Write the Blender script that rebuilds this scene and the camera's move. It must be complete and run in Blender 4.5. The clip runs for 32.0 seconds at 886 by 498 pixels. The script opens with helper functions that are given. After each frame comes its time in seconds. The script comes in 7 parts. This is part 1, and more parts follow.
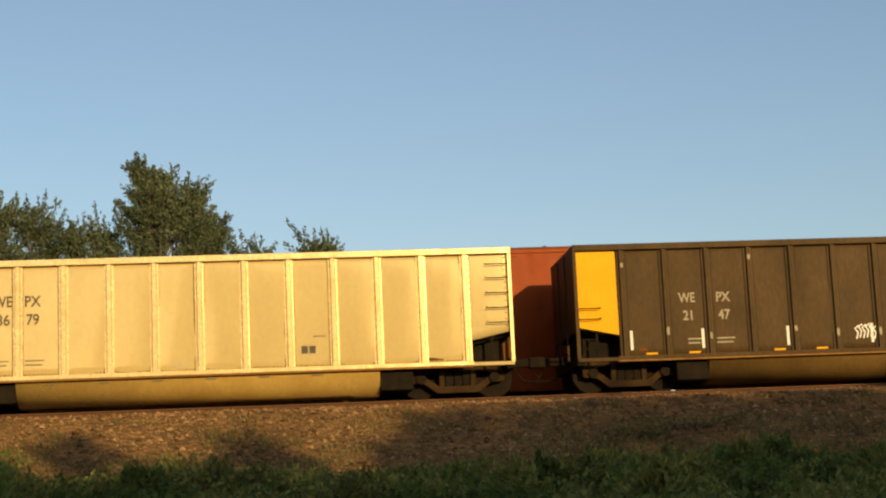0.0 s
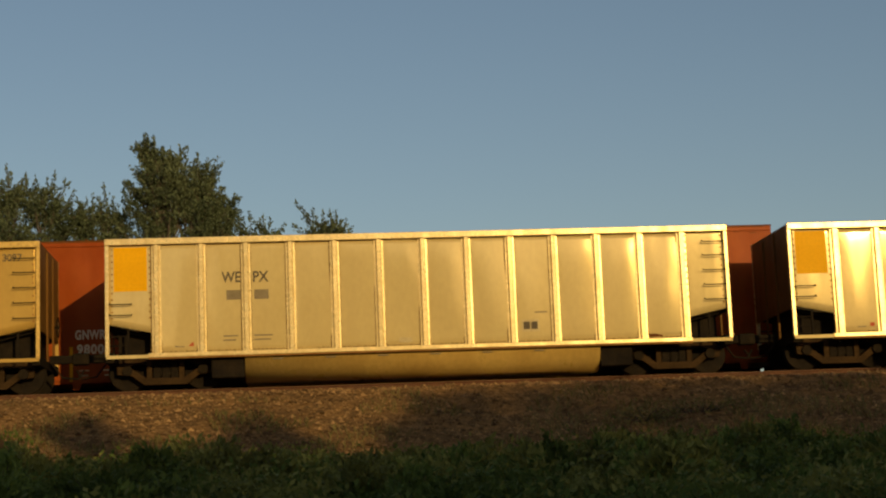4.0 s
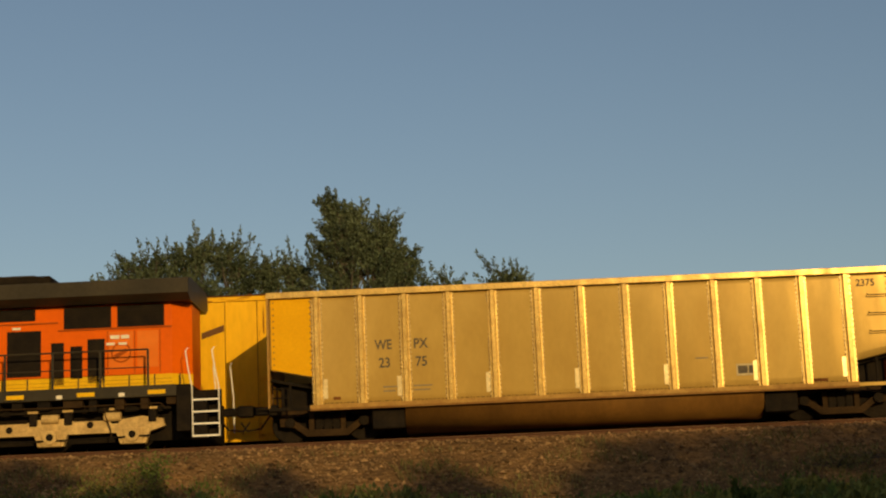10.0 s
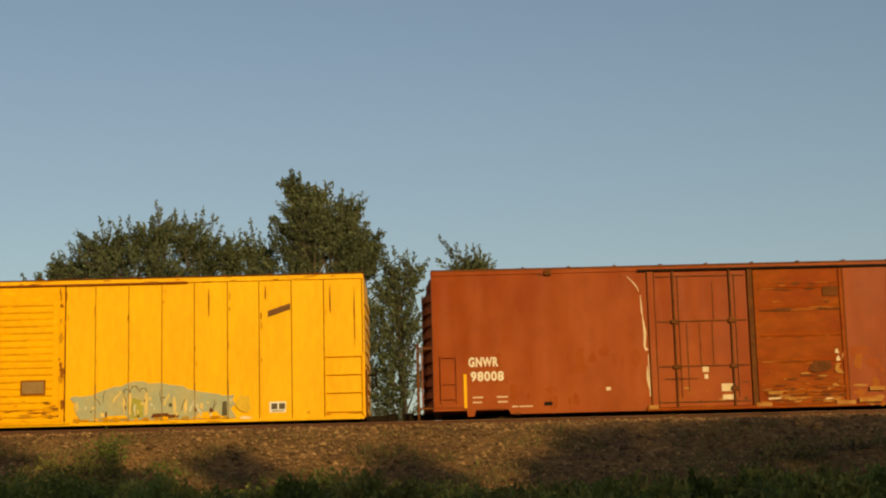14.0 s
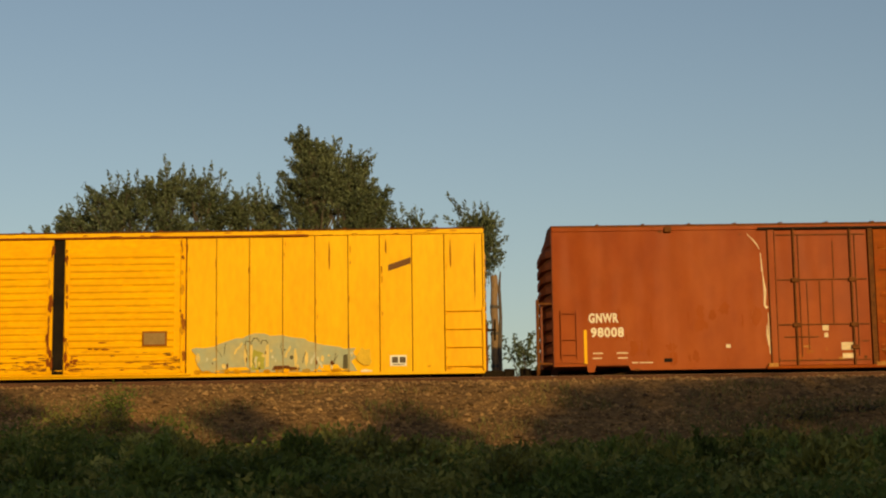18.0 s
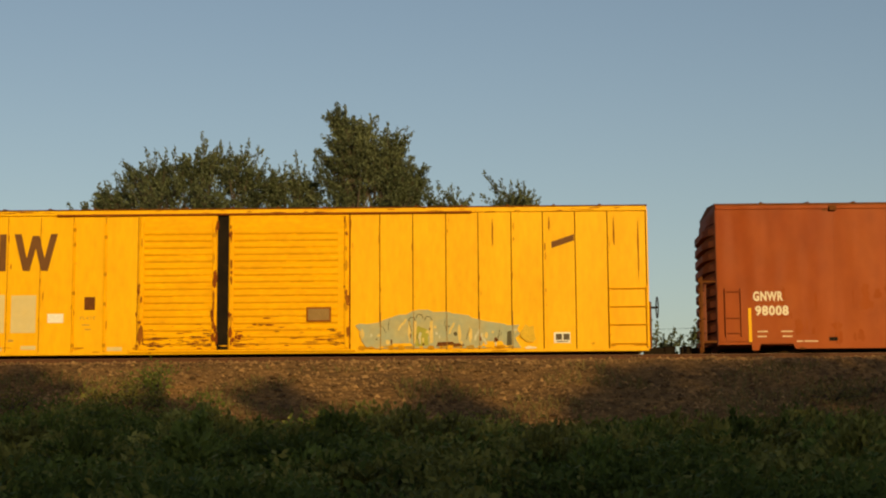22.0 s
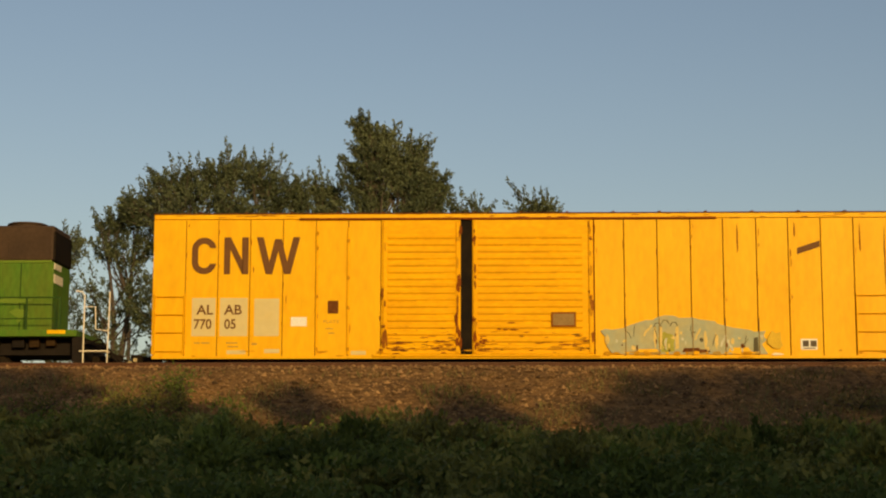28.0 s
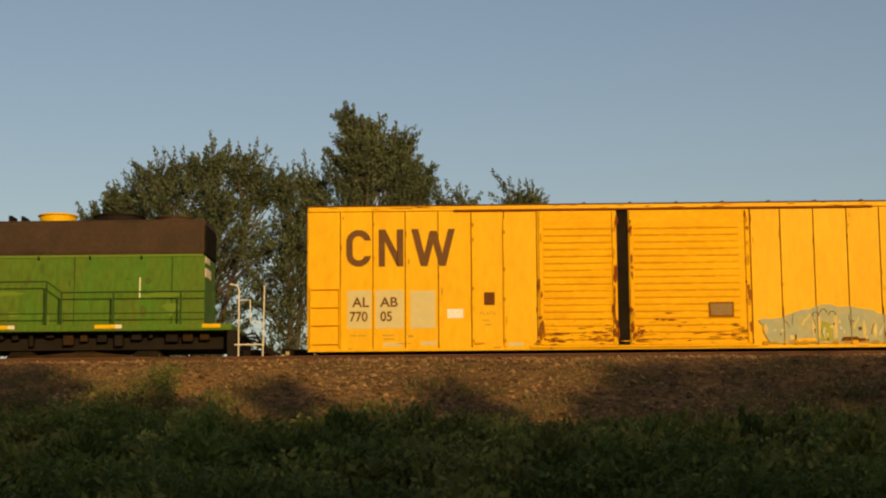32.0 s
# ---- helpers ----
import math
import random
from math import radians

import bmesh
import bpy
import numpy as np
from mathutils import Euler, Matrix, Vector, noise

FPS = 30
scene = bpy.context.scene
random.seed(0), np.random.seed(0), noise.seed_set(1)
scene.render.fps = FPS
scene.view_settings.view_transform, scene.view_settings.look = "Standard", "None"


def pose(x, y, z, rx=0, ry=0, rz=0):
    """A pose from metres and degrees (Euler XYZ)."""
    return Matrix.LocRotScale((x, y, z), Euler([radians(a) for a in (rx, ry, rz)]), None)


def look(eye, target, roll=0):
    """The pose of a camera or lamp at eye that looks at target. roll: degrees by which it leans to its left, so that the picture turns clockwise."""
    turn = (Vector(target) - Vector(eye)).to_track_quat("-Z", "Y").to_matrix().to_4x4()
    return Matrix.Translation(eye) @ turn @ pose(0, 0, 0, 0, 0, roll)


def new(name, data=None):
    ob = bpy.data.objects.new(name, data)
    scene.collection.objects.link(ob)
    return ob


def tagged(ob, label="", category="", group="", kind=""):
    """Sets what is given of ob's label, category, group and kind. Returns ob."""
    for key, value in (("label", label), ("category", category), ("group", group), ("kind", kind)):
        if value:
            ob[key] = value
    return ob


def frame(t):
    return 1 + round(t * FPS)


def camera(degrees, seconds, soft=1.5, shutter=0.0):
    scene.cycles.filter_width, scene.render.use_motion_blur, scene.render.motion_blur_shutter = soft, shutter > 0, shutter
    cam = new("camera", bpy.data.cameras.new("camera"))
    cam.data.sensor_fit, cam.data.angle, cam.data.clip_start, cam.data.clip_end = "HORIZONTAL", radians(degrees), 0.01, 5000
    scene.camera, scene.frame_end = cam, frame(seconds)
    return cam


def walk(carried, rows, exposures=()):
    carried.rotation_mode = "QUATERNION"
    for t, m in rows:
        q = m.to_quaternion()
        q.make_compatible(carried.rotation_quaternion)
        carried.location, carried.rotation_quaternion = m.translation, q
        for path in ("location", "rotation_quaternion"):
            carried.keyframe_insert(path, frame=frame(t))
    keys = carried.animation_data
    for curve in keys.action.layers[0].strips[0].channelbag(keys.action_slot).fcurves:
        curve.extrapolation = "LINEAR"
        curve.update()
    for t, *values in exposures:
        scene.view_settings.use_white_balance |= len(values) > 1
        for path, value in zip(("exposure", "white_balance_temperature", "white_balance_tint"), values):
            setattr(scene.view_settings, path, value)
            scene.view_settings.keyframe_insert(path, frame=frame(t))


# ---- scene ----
# The camera is held by hand at one spot in the field: pan (to the right), tilt (up), roll, in degrees.
EYE = (0.0, 0.0, 1.5)

def aim(pan, tilt, roll):
    return Matrix.Translation(EYE) @ pose(0, 0, 0, 0, 0, -pan) @ pose(0, 0, 0, 90 + tilt) @ pose(0, 0, 0, 0, 0, roll)


cam = camera(29.1, 32.0, soft=2.1, shutter=0.04)
walk(cam, [
    (0, aim(5.643, 9.567, -2.522)), (0.5, aim(5.915, 9.984, -2.736)), (1, aim(5.841, 9.15, -2.641)),
    (1.5, aim(5.433, 9.114, -2.535)), (2, aim(5.629, 9.244, -2.714)), (2.5, aim(5.633, 9.237, -2.417)),
    (3, aim(5.621, 9.232, -2.439)), (3.5, aim(5.548, 8.894, -2.28)), (5.5, aim(4.667, 9.544, -2.649)),
    (6, aim(4.993, 9.572, -2.85)), (6.5, aim(4.658, 9.672, -2.675)), (7, aim(4.188, 9.525, -2.767)),
    (7.5, aim(1.872, 10.38, -3.401)), (8, aim(0.933, 10.348, -2.372)), (8.5, aim(-0.803, 9.84, -1.698)),
    (9, aim(-1.113, 9.785, -1.941)), (9.5, aim(-0.396, 10.405, -1.917)), (10, aim(-0.753, 10.838, -2.418)),
    (10.5, aim(-0.031, 11.644, -2.188)), (11, aim(-0.304, 10.451, -2.09)), (11.5, aim(-0.003, 9.952, -2.144)),
    (12, aim(0.029, 9.76, -1.774)), (12.5, aim(0.209, 10.414, -2.095)), (13, aim(-0.07, 10.454, -1.985)),
    (13.5, aim(-0.287, 10.824, -1.915)), (14, aim(0.491, 10.304, -1.484)), (14.5, aim(1.005, 9.99, -0.808)),
    (16.5, aim(0.518, 9.015, -0.331)), (17, aim(0.486, 8.887, -0.431)), (17.5, aim(0.435, 9.015, -0.615)),
    (18, aim(0.2, 8.874, -0.81)), (18.5, aim(0.341, 9.009, -0.68)), (19, aim(0.234, 9.011, -0.3)),
    (19.5, aim(0.056, 9.009, -0.319)), (20, aim(-0.114, 8.566, -0.251)), (20.5, aim(-0.512, 8.575, -0.223)),
    (21, aim(-0.729, 8.538, -0.372)), (21.5, aim(-0.853, 8.365, -0.197)), (22, aim(-1.04, 8.157, -0.366)),
    (22.5, aim(-1.176, 8.056, -0.477)), (23, aim(-1.518, 8.348, -0.67)), (23.5, aim(-1.019, 8.43, -0.677)),
    (24, aim(-0.983, 8.439, -0.545)), (24.5, aim(-1.111, 8.263, -0.298)), (26.5, aim(-1.094, 8.548, -0.253)),
    (27, aim(-1.423, 8.547, 0.058)), (27.5, aim(-1.615, 8.608, 0.099)), (28, aim(-1.807, 8.366, 0.083)),
    (28.5, aim(-1.667, 8.222, -0.004)), (29, aim(-1.544, 8.351, -0.075)), (29.5, aim(-2.014, 8.103, -0.15)),
    (30, aim(-1.89, 8.262, -0.335)), (30.5, aim(-1.844, 8.33, -0.246)), (31, aim(-1.712, 8.33, -0.18)),
    (31.5, aim(-1.287, 8.056, -0.433)), (32, aim(-1.328, 8.107, -0.412)),
],
     exposures=[(0, 0.57, 6600, 9), (1, 0.22, 6800, 9), (2, -0.1, 6900, 9), (3.5, -0.2, 6900, 8), (5.5, -0.18, 6900, 8), (8, -0.13, 6900, 9), (11, -0.18, 6900, 9), (13, 0.16, 7150, 9), (17, 0.15, 7350, 9), (24, 0.11, 7300, 11), (28, 0.1, 7300, 13), (32, 0.08, 7300, 14)])

# ---------------------------------------------------------------- light
SUN_DIR = Vector((-0.36, 1.0, -0.235)).normalized()
SUN_UP = math.asin(-SUN_DIR.z)
world = bpy.data.worlds.new("evening_sky")
scene.world = world
world.use_nodes = True
wn, wl = world.node_tree.nodes, world.node_tree.links
wn.clear()
sky = wn.new("ShaderNodeTexSky")
sky.sky_type, sky.sun_disc = "NISHITA", False
sky.sun_elevation, sky.sun_rotation = SUN_UP, radians(160)
sky.air_density, sky.dust_density, sky.ozone_density = 1.0, 1.4, 1.5
bg, wo = wn.new("ShaderNodeBackground"), wn.new("ShaderNodeOutputWorld")
bg.inputs["Strength"].default_value = 0.095
warm = wn.new("ShaderNodeMix")
warm.data_type, warm.blend_type = "RGBA", "MULTIPLY"
warm.inputs["Factor"].default_value, warm.inputs["B"].default_value = 1.0, (1.03, 0.995, 1.0, 1)
wl.new(sky.outputs["Color"], warm.inputs["A"])
wl.new(warm.outputs["Result"], bg.inputs["Color"])
wl.new(bg.outputs["Background"], wo.inputs["Surface"])
sun = new("sun", bpy.data.lights.new("sun", "SUN"))
sun.data.energy, sun.data.angle, sun.data.color = 3.3, radians(0.6), (1.0, 0.73, 0.33)
sun.matrix_world = look(-SUN_DIR * 100, (0, 0, 0))


# ---------------------------------------------------------------- materials
def mat(name, base, rough=0.7, metal=0.0, second=None, scale=2.0, amount=0.5, fine=40.0, grain=0.15, bump=0.0, stretch=(1, 1, 1), per=0.0, spec=0.08, dents=0.0):
    """Principled surface: base and second colour mixed by large stains, fine grain in the value, bump, and variation per object."""
    m = bpy.data.materials.new(name)
    m.use_nodes = True
    nt = m.node_tree
    n, l = nt.nodes, nt.links
    b = n["Principled BSDF"]
    b.inputs["Roughness"].default_value, b.inputs["Metallic"].default_value = rough, metal
    b.inputs["Specular IOR Level"].default_value = spec
    co = n.new("ShaderNodeTexCoord")
    mp = n.new("ShaderNodeMapping")
    mp.inputs["Scale"].default_value = stretch
    l.new(co.outputs["Object"], mp.inputs["Vector"])
    big, small = n.new("ShaderNodeTexNoise"), n.new("ShaderNodeTexNoise")
    big.inputs["Scale"].default_value, big.inputs["Detail"].default_value, big.inputs["Roughness"].default_value = scale, 6, 0.6
    small.inputs["Scale"].default_value, small.inputs["Detail"].default_value = fine, 4
    l.new(mp.outputs["Vector"], big.inputs["Vector"])
    l.new(mp.outputs["Vector"], small.inputs["Vector"])
    ramp = n.new("ShaderNodeMapRange")
    ramp.inputs["From Min"].default_value, ramp.inputs["From Max"].default_value = 0.5 - 0.15, 0.5 + 0.2
    ramp.inputs["To Max"].default_value = amount
    l.new(big.outputs["Fac"], ramp.inputs["Value"])
    mix = n.new("ShaderNodeMix")
    mix.data_type = "RGBA"
    second = second or tuple(c * 0.6 for c in base)
    mix.inputs["A"].default_value, mix.inputs["B"].default_value = (*base, 1), (*second, 1)
    l.new(ramp.outputs["Result"], mix.inputs["Factor"])
    hsv = n.new("ShaderNodeHueSaturation")
    l.new(mix.outputs["Result"], hsv.inputs["Color"])
    val = n.new("ShaderNodeMapRange")
    val.inputs["To Min"].default_value, val.inputs["To Max"].default_value = 1 - grain * 1.5, 1 + grain * 1.5
    val.inputs["From Min"].default_value, val.inputs["From Max"].default_value = 0.25, 0.75
    l.new(small.outputs["Fac"], val.inputs["Value"])
    last = val.outputs["Result"]
    if per:
        info = n.new("ShaderNodeObjectInfo")
        pr = n.new("ShaderNodeMapRange")
        pr.inputs["To Min"].default_value, pr.inputs["To Max"].default_value = 1 - per, 1 + per
        l.new(info.outputs["Random"], pr.inputs["Value"])
        mul = n.new("ShaderNodeMath")
        mul.operation = "MULTIPLY"
        l.new(last, mul.inputs[0])
        l.new(pr.outputs["Result"], mul.inputs[1])
        last = mul.outputs["Value"]
    l.new(last, hsv.inputs["Value"])
    l.new(hsv.outputs["Color"], b.inputs["Base Color"])
    rr = n.new("ShaderNodeMapRange")
    rr.inputs["To Min"].default_value, rr.inputs["To Max"].default_value = rough - min(0.12, rough * 0.2), min(1, rough + min(0.12, rough * 0.2))
    l.new(big.outputs["Fac"], rr.inputs["Value"])
    l.new(rr.outputs["Result"], b.inputs["Roughness"])
    if dents:
        wave = n.new("ShaderNodeTexNoise")
        wave.inputs["Scale"].default_value, wave.inputs["Detail"].default_value = 1.1, 1
        stretched = n.new("ShaderNodeMapping")
        stretched.inputs["Scale"].default_value = (1.6, 1, 0.45)
        l.new(co.outputs["Object"], stretched.inputs["Vector"])
        l.new(stretched.outputs["Vector"], wave.inputs["Vector"])
        dent = n.new("ShaderNodeBump")
        dent.inputs["Strength"].default_value, dent.inputs["Distance"].default_value = dents, 0.12
        l.new(wave.outputs["Fac"], dent.inputs["Height"])
        l.new(dent.outputs["Normal"], b.inputs["Normal"])
    elif bump:
        bp = n.new("ShaderNodeBump")
        bp.inputs["Strength"].default_value, bp.inputs["Distance"].default_value = bump, 0.03
        l.new(small.outputs["Fac"], bp.inputs["Height"])
        l.new(bp.outputs["Normal"], b.inputs["Normal"])
    return m


ALU = mat("dusty_golden_aluminium", (0.45, 0.28, 0.07), 0.12, 0.16, (0.33, 0.19, 0.045), 0.8, 0.6, 10, 0.03, 0.03, (1, 1, 0.6), spec=0.06, dents=0.09)
ALU_PALE = mat("pale_bare_aluminium", (0.60, 0.455, 0.20), 0.11, 0.20, (0.50, 0.36, 0.15), 0.8, 0.5, 10, 0.03, 0.03, (1, 1, 0.6), spec=0.15, dents=0.105)
ALU_BRIGHT = mat("bright_golden_aluminium", (0.52, 0.33, 0.085), 0.15, 0.16, (0.38, 0.225, 0.052), 0.9, 0.7, 10, 0.03, 0.03, (1, 1, 0.5), spec=0.06, dents=0.075)
TUB_GOLD = mat("dusty_golden_tub", (0.46, 0.30, 0.085), 0.28, 0.15, (0.32, 0.19, 0.05), 1.2, 0.8, 12, 0.06, 0.03, (1, 1, 0.5), spec=0.15)
SILL_RUST = mat("rusty_side_sill", (0.20, 0.085, 0.022), 0.75, 0.0, (0.30, 0.16, 0.045), 2.5, 0.8, 15, 0.15, 0.05)
SILL_GOLD = mat("dusty_golden_sill", (0.40, 0.225, 0.055), 0.55, 0.0, (0.24, 0.115, 0.028), 2.0, 0.8, 14, 0.12)
SEAM_SHADE_GRIME = mat("grimy_seam_and_shade_line", (0.16, 0.095, 0.03), 0.8, 0.0, (0.08, 0.05, 0.018), 5, 0.8, 25, 0.2)
TUB_BROWN = mat("dirty_tub_and_shaded_end_brown", (0.17, 0.078, 0.016), 0.6, 0.05, (0.085, 0.040, 0.010), 1.5, 0.8, 12, 0.12, 0.04, (1, 1, 0.5))
PLATE = mat("dull_data_plate", (0.46, 0.36, 0.19), 0.5, 0, (0.34, 0.25, 0.12), 4, 0.6)
ALU_POST = mat("bare_aluminium_post", (0.74, 0.57, 0.28), 0.28, 0.3, (0.50, 0.36, 0.15), 3.5, 0.8, 16, 0.10, 0.03, spec=0.25, dents=0.15)
POST_GOLD = mat("golden_aluminium_post", (0.68, 0.44, 0.125), 0.28, 0.3, (0.40, 0.235, 0.058), 3.5, 0.9, 16, 0.12, 0.03, spec=0.2, dents=0.2)
BROWN_SIDE = mat("dark_brown_car_paint", (0.078, 0.046, 0.018), 0.5, 0.0, (0.05, 0.031, 0.014), 1.2, 0.8, 14, 0.12, 0.05, (1, 1, 0.4), spec=0.04)
PANEL_YELLOW = mat("yellow_panel_paint", (0.72, 0.355, 0.008), 0.5, 0.0, (0.62, 0.29, 0.006), 1.5, 0.5, 15, 0.04, spec=0.05)
# nearer black than bare steel, adding the shade below the car bodies
DARK = mat("grimy_black_steel_with_shade", (0.010, 0.0075, 0.0055), 0.8, 0.0, (0.026, 0.018, 0.010), 3, 0.7, 25, 0.2, 0.1, spec=0.05)
TRUCK = mat("dusty_cast_steel", (0.046, 0.025, 0.009), 0.85, 0.0, (0.020, 0.012, 0.006), 3, 0.8, 25, 0.2, 0.1)
INK = mat("black_stencil_ink", (0.085, 0.066, 0.045), 0.7, 0, (0.13, 0.10, 0.06), 5, 0.6)
PALE_INK = mat("worn_grey_stencil", (0.36, 0.31, 0.22), 0.7, 0, (0.24, 0.20, 0.14), 6, 0.7)
TUB_DULL = mat("dull_brown_tub", (0.15, 0.085, 0.025), 0.6, 0.0, (0.09, 0.052, 0.017), 1.5, 0.8, 12, 0.12, 0.04, (1, 1, 0.5))
WHITE = mat("white_stencil_paint", (0.72, 0.64, 0.48), 0.6, 0, (0.58, 0.48, 0.34), 3, 0.5)
STRIP = mat("reflective_strip", (0.72, 0.70, 0.62), 0.4, 0, (0.55, 0.5, 0.4), 3, 0.5)
YELLOW = mat("yellow_boxcar_paint", (0.79, 0.425, 0.013), 0.48, 0.0, (0.71, 0.355, 0.012), 0.9, 0.8, 9, 0.05, 0.03, (1, 1, 0.35), spec=0.1)
YELLOW_DIRTY = mat("rusty_yellow_paint", (0.79, 0.40, 0.010), 0.55, 0.0, (0.60, 0.26, 0.010), 1.6, 0.4, 12, 0.06, 0.04, (0.5, 1, 1.2))
RUST_RED = mat("red_rust", (0.24, 0.06, 0.008), 0.85, 0.0, (0.14, 0.038, 0.007), 4, 0.8, 30, 0.2, 0.1)
RUST_LIGHT = mat("orange_rust", (0.28, 0.095, 0.010), 0.85, 0.0, (0.16, 0.05, 0.008), 4, 0.8, 30, 0.2, 0.1)
RUST = mat("rust", (0.15, 0.05, 0.012), 0.85, 0.0, (0.07, 0.028, 0.01), 4, 0.8, 30, 0.25, 0.1)
BOX_BROWN = mat("oxide_red_boxcar_paint", (0.225, 0.038, 0.005), 0.42, 0.0, (0.31, 0.070, 0.013), 0.45, 1.0, 2.5, 0.05, 0.0, (1, 1, 0.7), spec=0.06, dents=0.3)
BOX_BROWN_DIRTY = mat("patched_red_door_paint", (0.22, 0.036, 0.002), 0.55, 0.0, (0.28, 0.075, 0.008), 1.1, 0.7, 5, 0.12, 0.04, (0.6, 1, 1.2), spec=0.05)
ORANGE = mat("orange_engine_paint", (0.70, 0.112, 0.003), 0.45, 0.0, (0.58, 0.088, 0.003), 1.2, 0.6, 8, 0.03, 0.02)
ENGINE_YELLOW = mat("yellow_engine_stripe", (0.74, 0.42, 0.012), 0.5, 0.0, (0.58, 0.31, 0.01), 1.5, 0.6, 10, 0.06)
ENGINE_BLACK = mat("dark_engine_paint", (0.034, 0.028, 0.018), 0.45, 0.0, (0.058, 0.045, 0.027), 1.2, 0.7, 12, 0.10, spec=0.08)
GREEN = mat("green_engine_paint", (0.066, 0.158, 0.016), 0.45, 0.0, (0.10, 0.128, 0.016), 1.4, 1.0, 10, 0.12, 0, (1, 1, 0.35))
SOOT = mat("sooty_engine_hood", (0.045, 0.028, 0.017), 0.6, 0.0, (0.075, 0.045, 0.026), 1.2, 0.8, 10, 0.12)
TANK = mat("pale_fuel_tank_paint", (0.52, 0.44, 0.25), 0.45, 0.0, (0.36, 0.28, 0.14), 1.0, 0.7, 12, 0.08, 0.02, (1, 1, 0.4))
GLASS = mat("dark_cab_glass", (0.02, 0.02, 0.022), 0.06, 0.0, grain=0.0, amount=0.0, spec=0.6)
STEEL = mat("worn_rail_head", (0.22, 0.16, 0.11), 0.45, 0.5)
RAIL = mat("rusty_rail", (0.13, 0.06, 0.032), 0.8, 0.1, (0.08, 0.045, 0.03), 5, 0.7, 40, 0.2)
TIE = mat("creosoted_tie", (0.08, 0.06, 0.045), 0.9, 0, (0.13, 0.10, 0.08), 3, 0.6, 20, 0.2, 0.1)
BARK = mat("grey_brown_bark", (0.10, 0.08, 0.062), 0.9, 0, (0.065, 0.052, 0.04), 4, 0.7, 25, 0.25, 0.2)


def leaf_mat(name, base, second, low=0.75, high=1.25, each=0.0):
    m = mat(name, base, 0.6, 0.0, second, 0.6, 1.0, 6.0, 0.2)
    n, l = m.node_tree.nodes, m.node_tree.links
    g = n.new("ShaderNodeNewGeometry")
    hsv = [x for x in n if x.type == "HUE_SAT"][0]
    v = n.new("ShaderNodeMapRange")
    v.inputs["To Min"].default_value, v.inputs["To Max"].default_value = low, high
    l.new(g.outputs["Random Per Island"], v.inputs["Value"])
    last = v.outputs["Result"]
    if each:
        info, spread, mul = n.new("ShaderNodeObjectInfo"), n.new("ShaderNodeMapRange"), n.new("ShaderNodeMath")
        spread.inputs["To Min"].default_value, spread.inputs["To Max"].default_value = 1 - each, 1 + each
        mul.operation = "MULTIPLY"
        l.new(info.outputs["Random"], spread.inputs["Value"])
        l.new(last, mul.inputs[0])
        l.new(spread.outputs["Result"], mul.inputs[1])
        last = mul.outputs["Value"]
    l.new(last, hsv.inputs["Value"])
    tr = n.new("ShaderNodeBsdfTranslucent")
    l.new(hsv.outputs["Color"], tr.inputs["Color"])
    ms = n.new("ShaderNodeMixShader")
    ms.inputs["Fac"].default_value = 0.3
    out = [x for x in n if x.type == "OUTPUT_MATERIAL"][0]
    l.new(n["Principled BSDF"].outputs["BSDF"], ms.inputs[1])
    l.new(tr.outputs["BSDF"], ms.inputs[2])
    l.new(ms.outputs["Shader"], out.inputs["Surface"])
    return m


LEAF = leaf_mat("grey_green_leaves", (0.125, 0.148, 0.080), (0.062, 0.080, 0.042), 0.6, 1.45)
LEAF_FAR = leaf_mat("distant_leaves", (0.06, 0.085, 0.03), (0.045, 0.06, 0.03))
GRASS = leaf_mat("dark_green_grass", (0.085, 0.11, 0.024), (0.15, 0.13, 0.045))
DRY = leaf_mat("dry_weeds", (0.22, 0.17, 0.07), (0.12, 0.12, 0.04))


# ---------------------------------------------------------------- mesh helpers
def part(name, bm, material, parent=None, label="", loc=None):
    me = bpy.data.meshes.new(name)
    bm.normal_update()
    bm.to_mesh(me)
    bm.free()
    me.materials.append(material)
    ob = new(name, me)
    if parent is not None:
        ob.parent = parent
    if loc is not None:
        ob.location = loc
    return tagged(ob, label)


def share(name, ob, parent, loc):
    """One more object on the mesh of ob."""
    o = new(name, ob.data)
    o.parent, o.location = parent, loc
    return o


def box(bm, x0, x1, y0, y1, z0, z1, bevel=0.0):
    v = [bm.verts.new(p) for p in ((x0, y0, z0), (x1, y0, z0), (x1, y1, z0), (x0, y1, z0), (x0, y0, z1), (x1, y0, z1), (x1, y1, z1), (x0, y1, z1))]
    f = [bm.faces.new([v[i] for i in q]) for q in ((3, 2, 1, 0), (4, 5, 6, 7), (0, 1, 5, 4), (1, 2, 6, 5), (2, 3, 7, 6), (3, 0, 4, 7))]
    if bevel:
        bmesh.ops.bevel(bm, geom=list({e for g in f for e in g.edges}), offset=bevel, segments=2, profile=0.5, affect="EDGES")
    return bm


def boxes(*rows, bevel=0.0):
    bm = bmesh.new()
    for r in rows:
        box(bm, *r, bevel=bevel)
    return bm


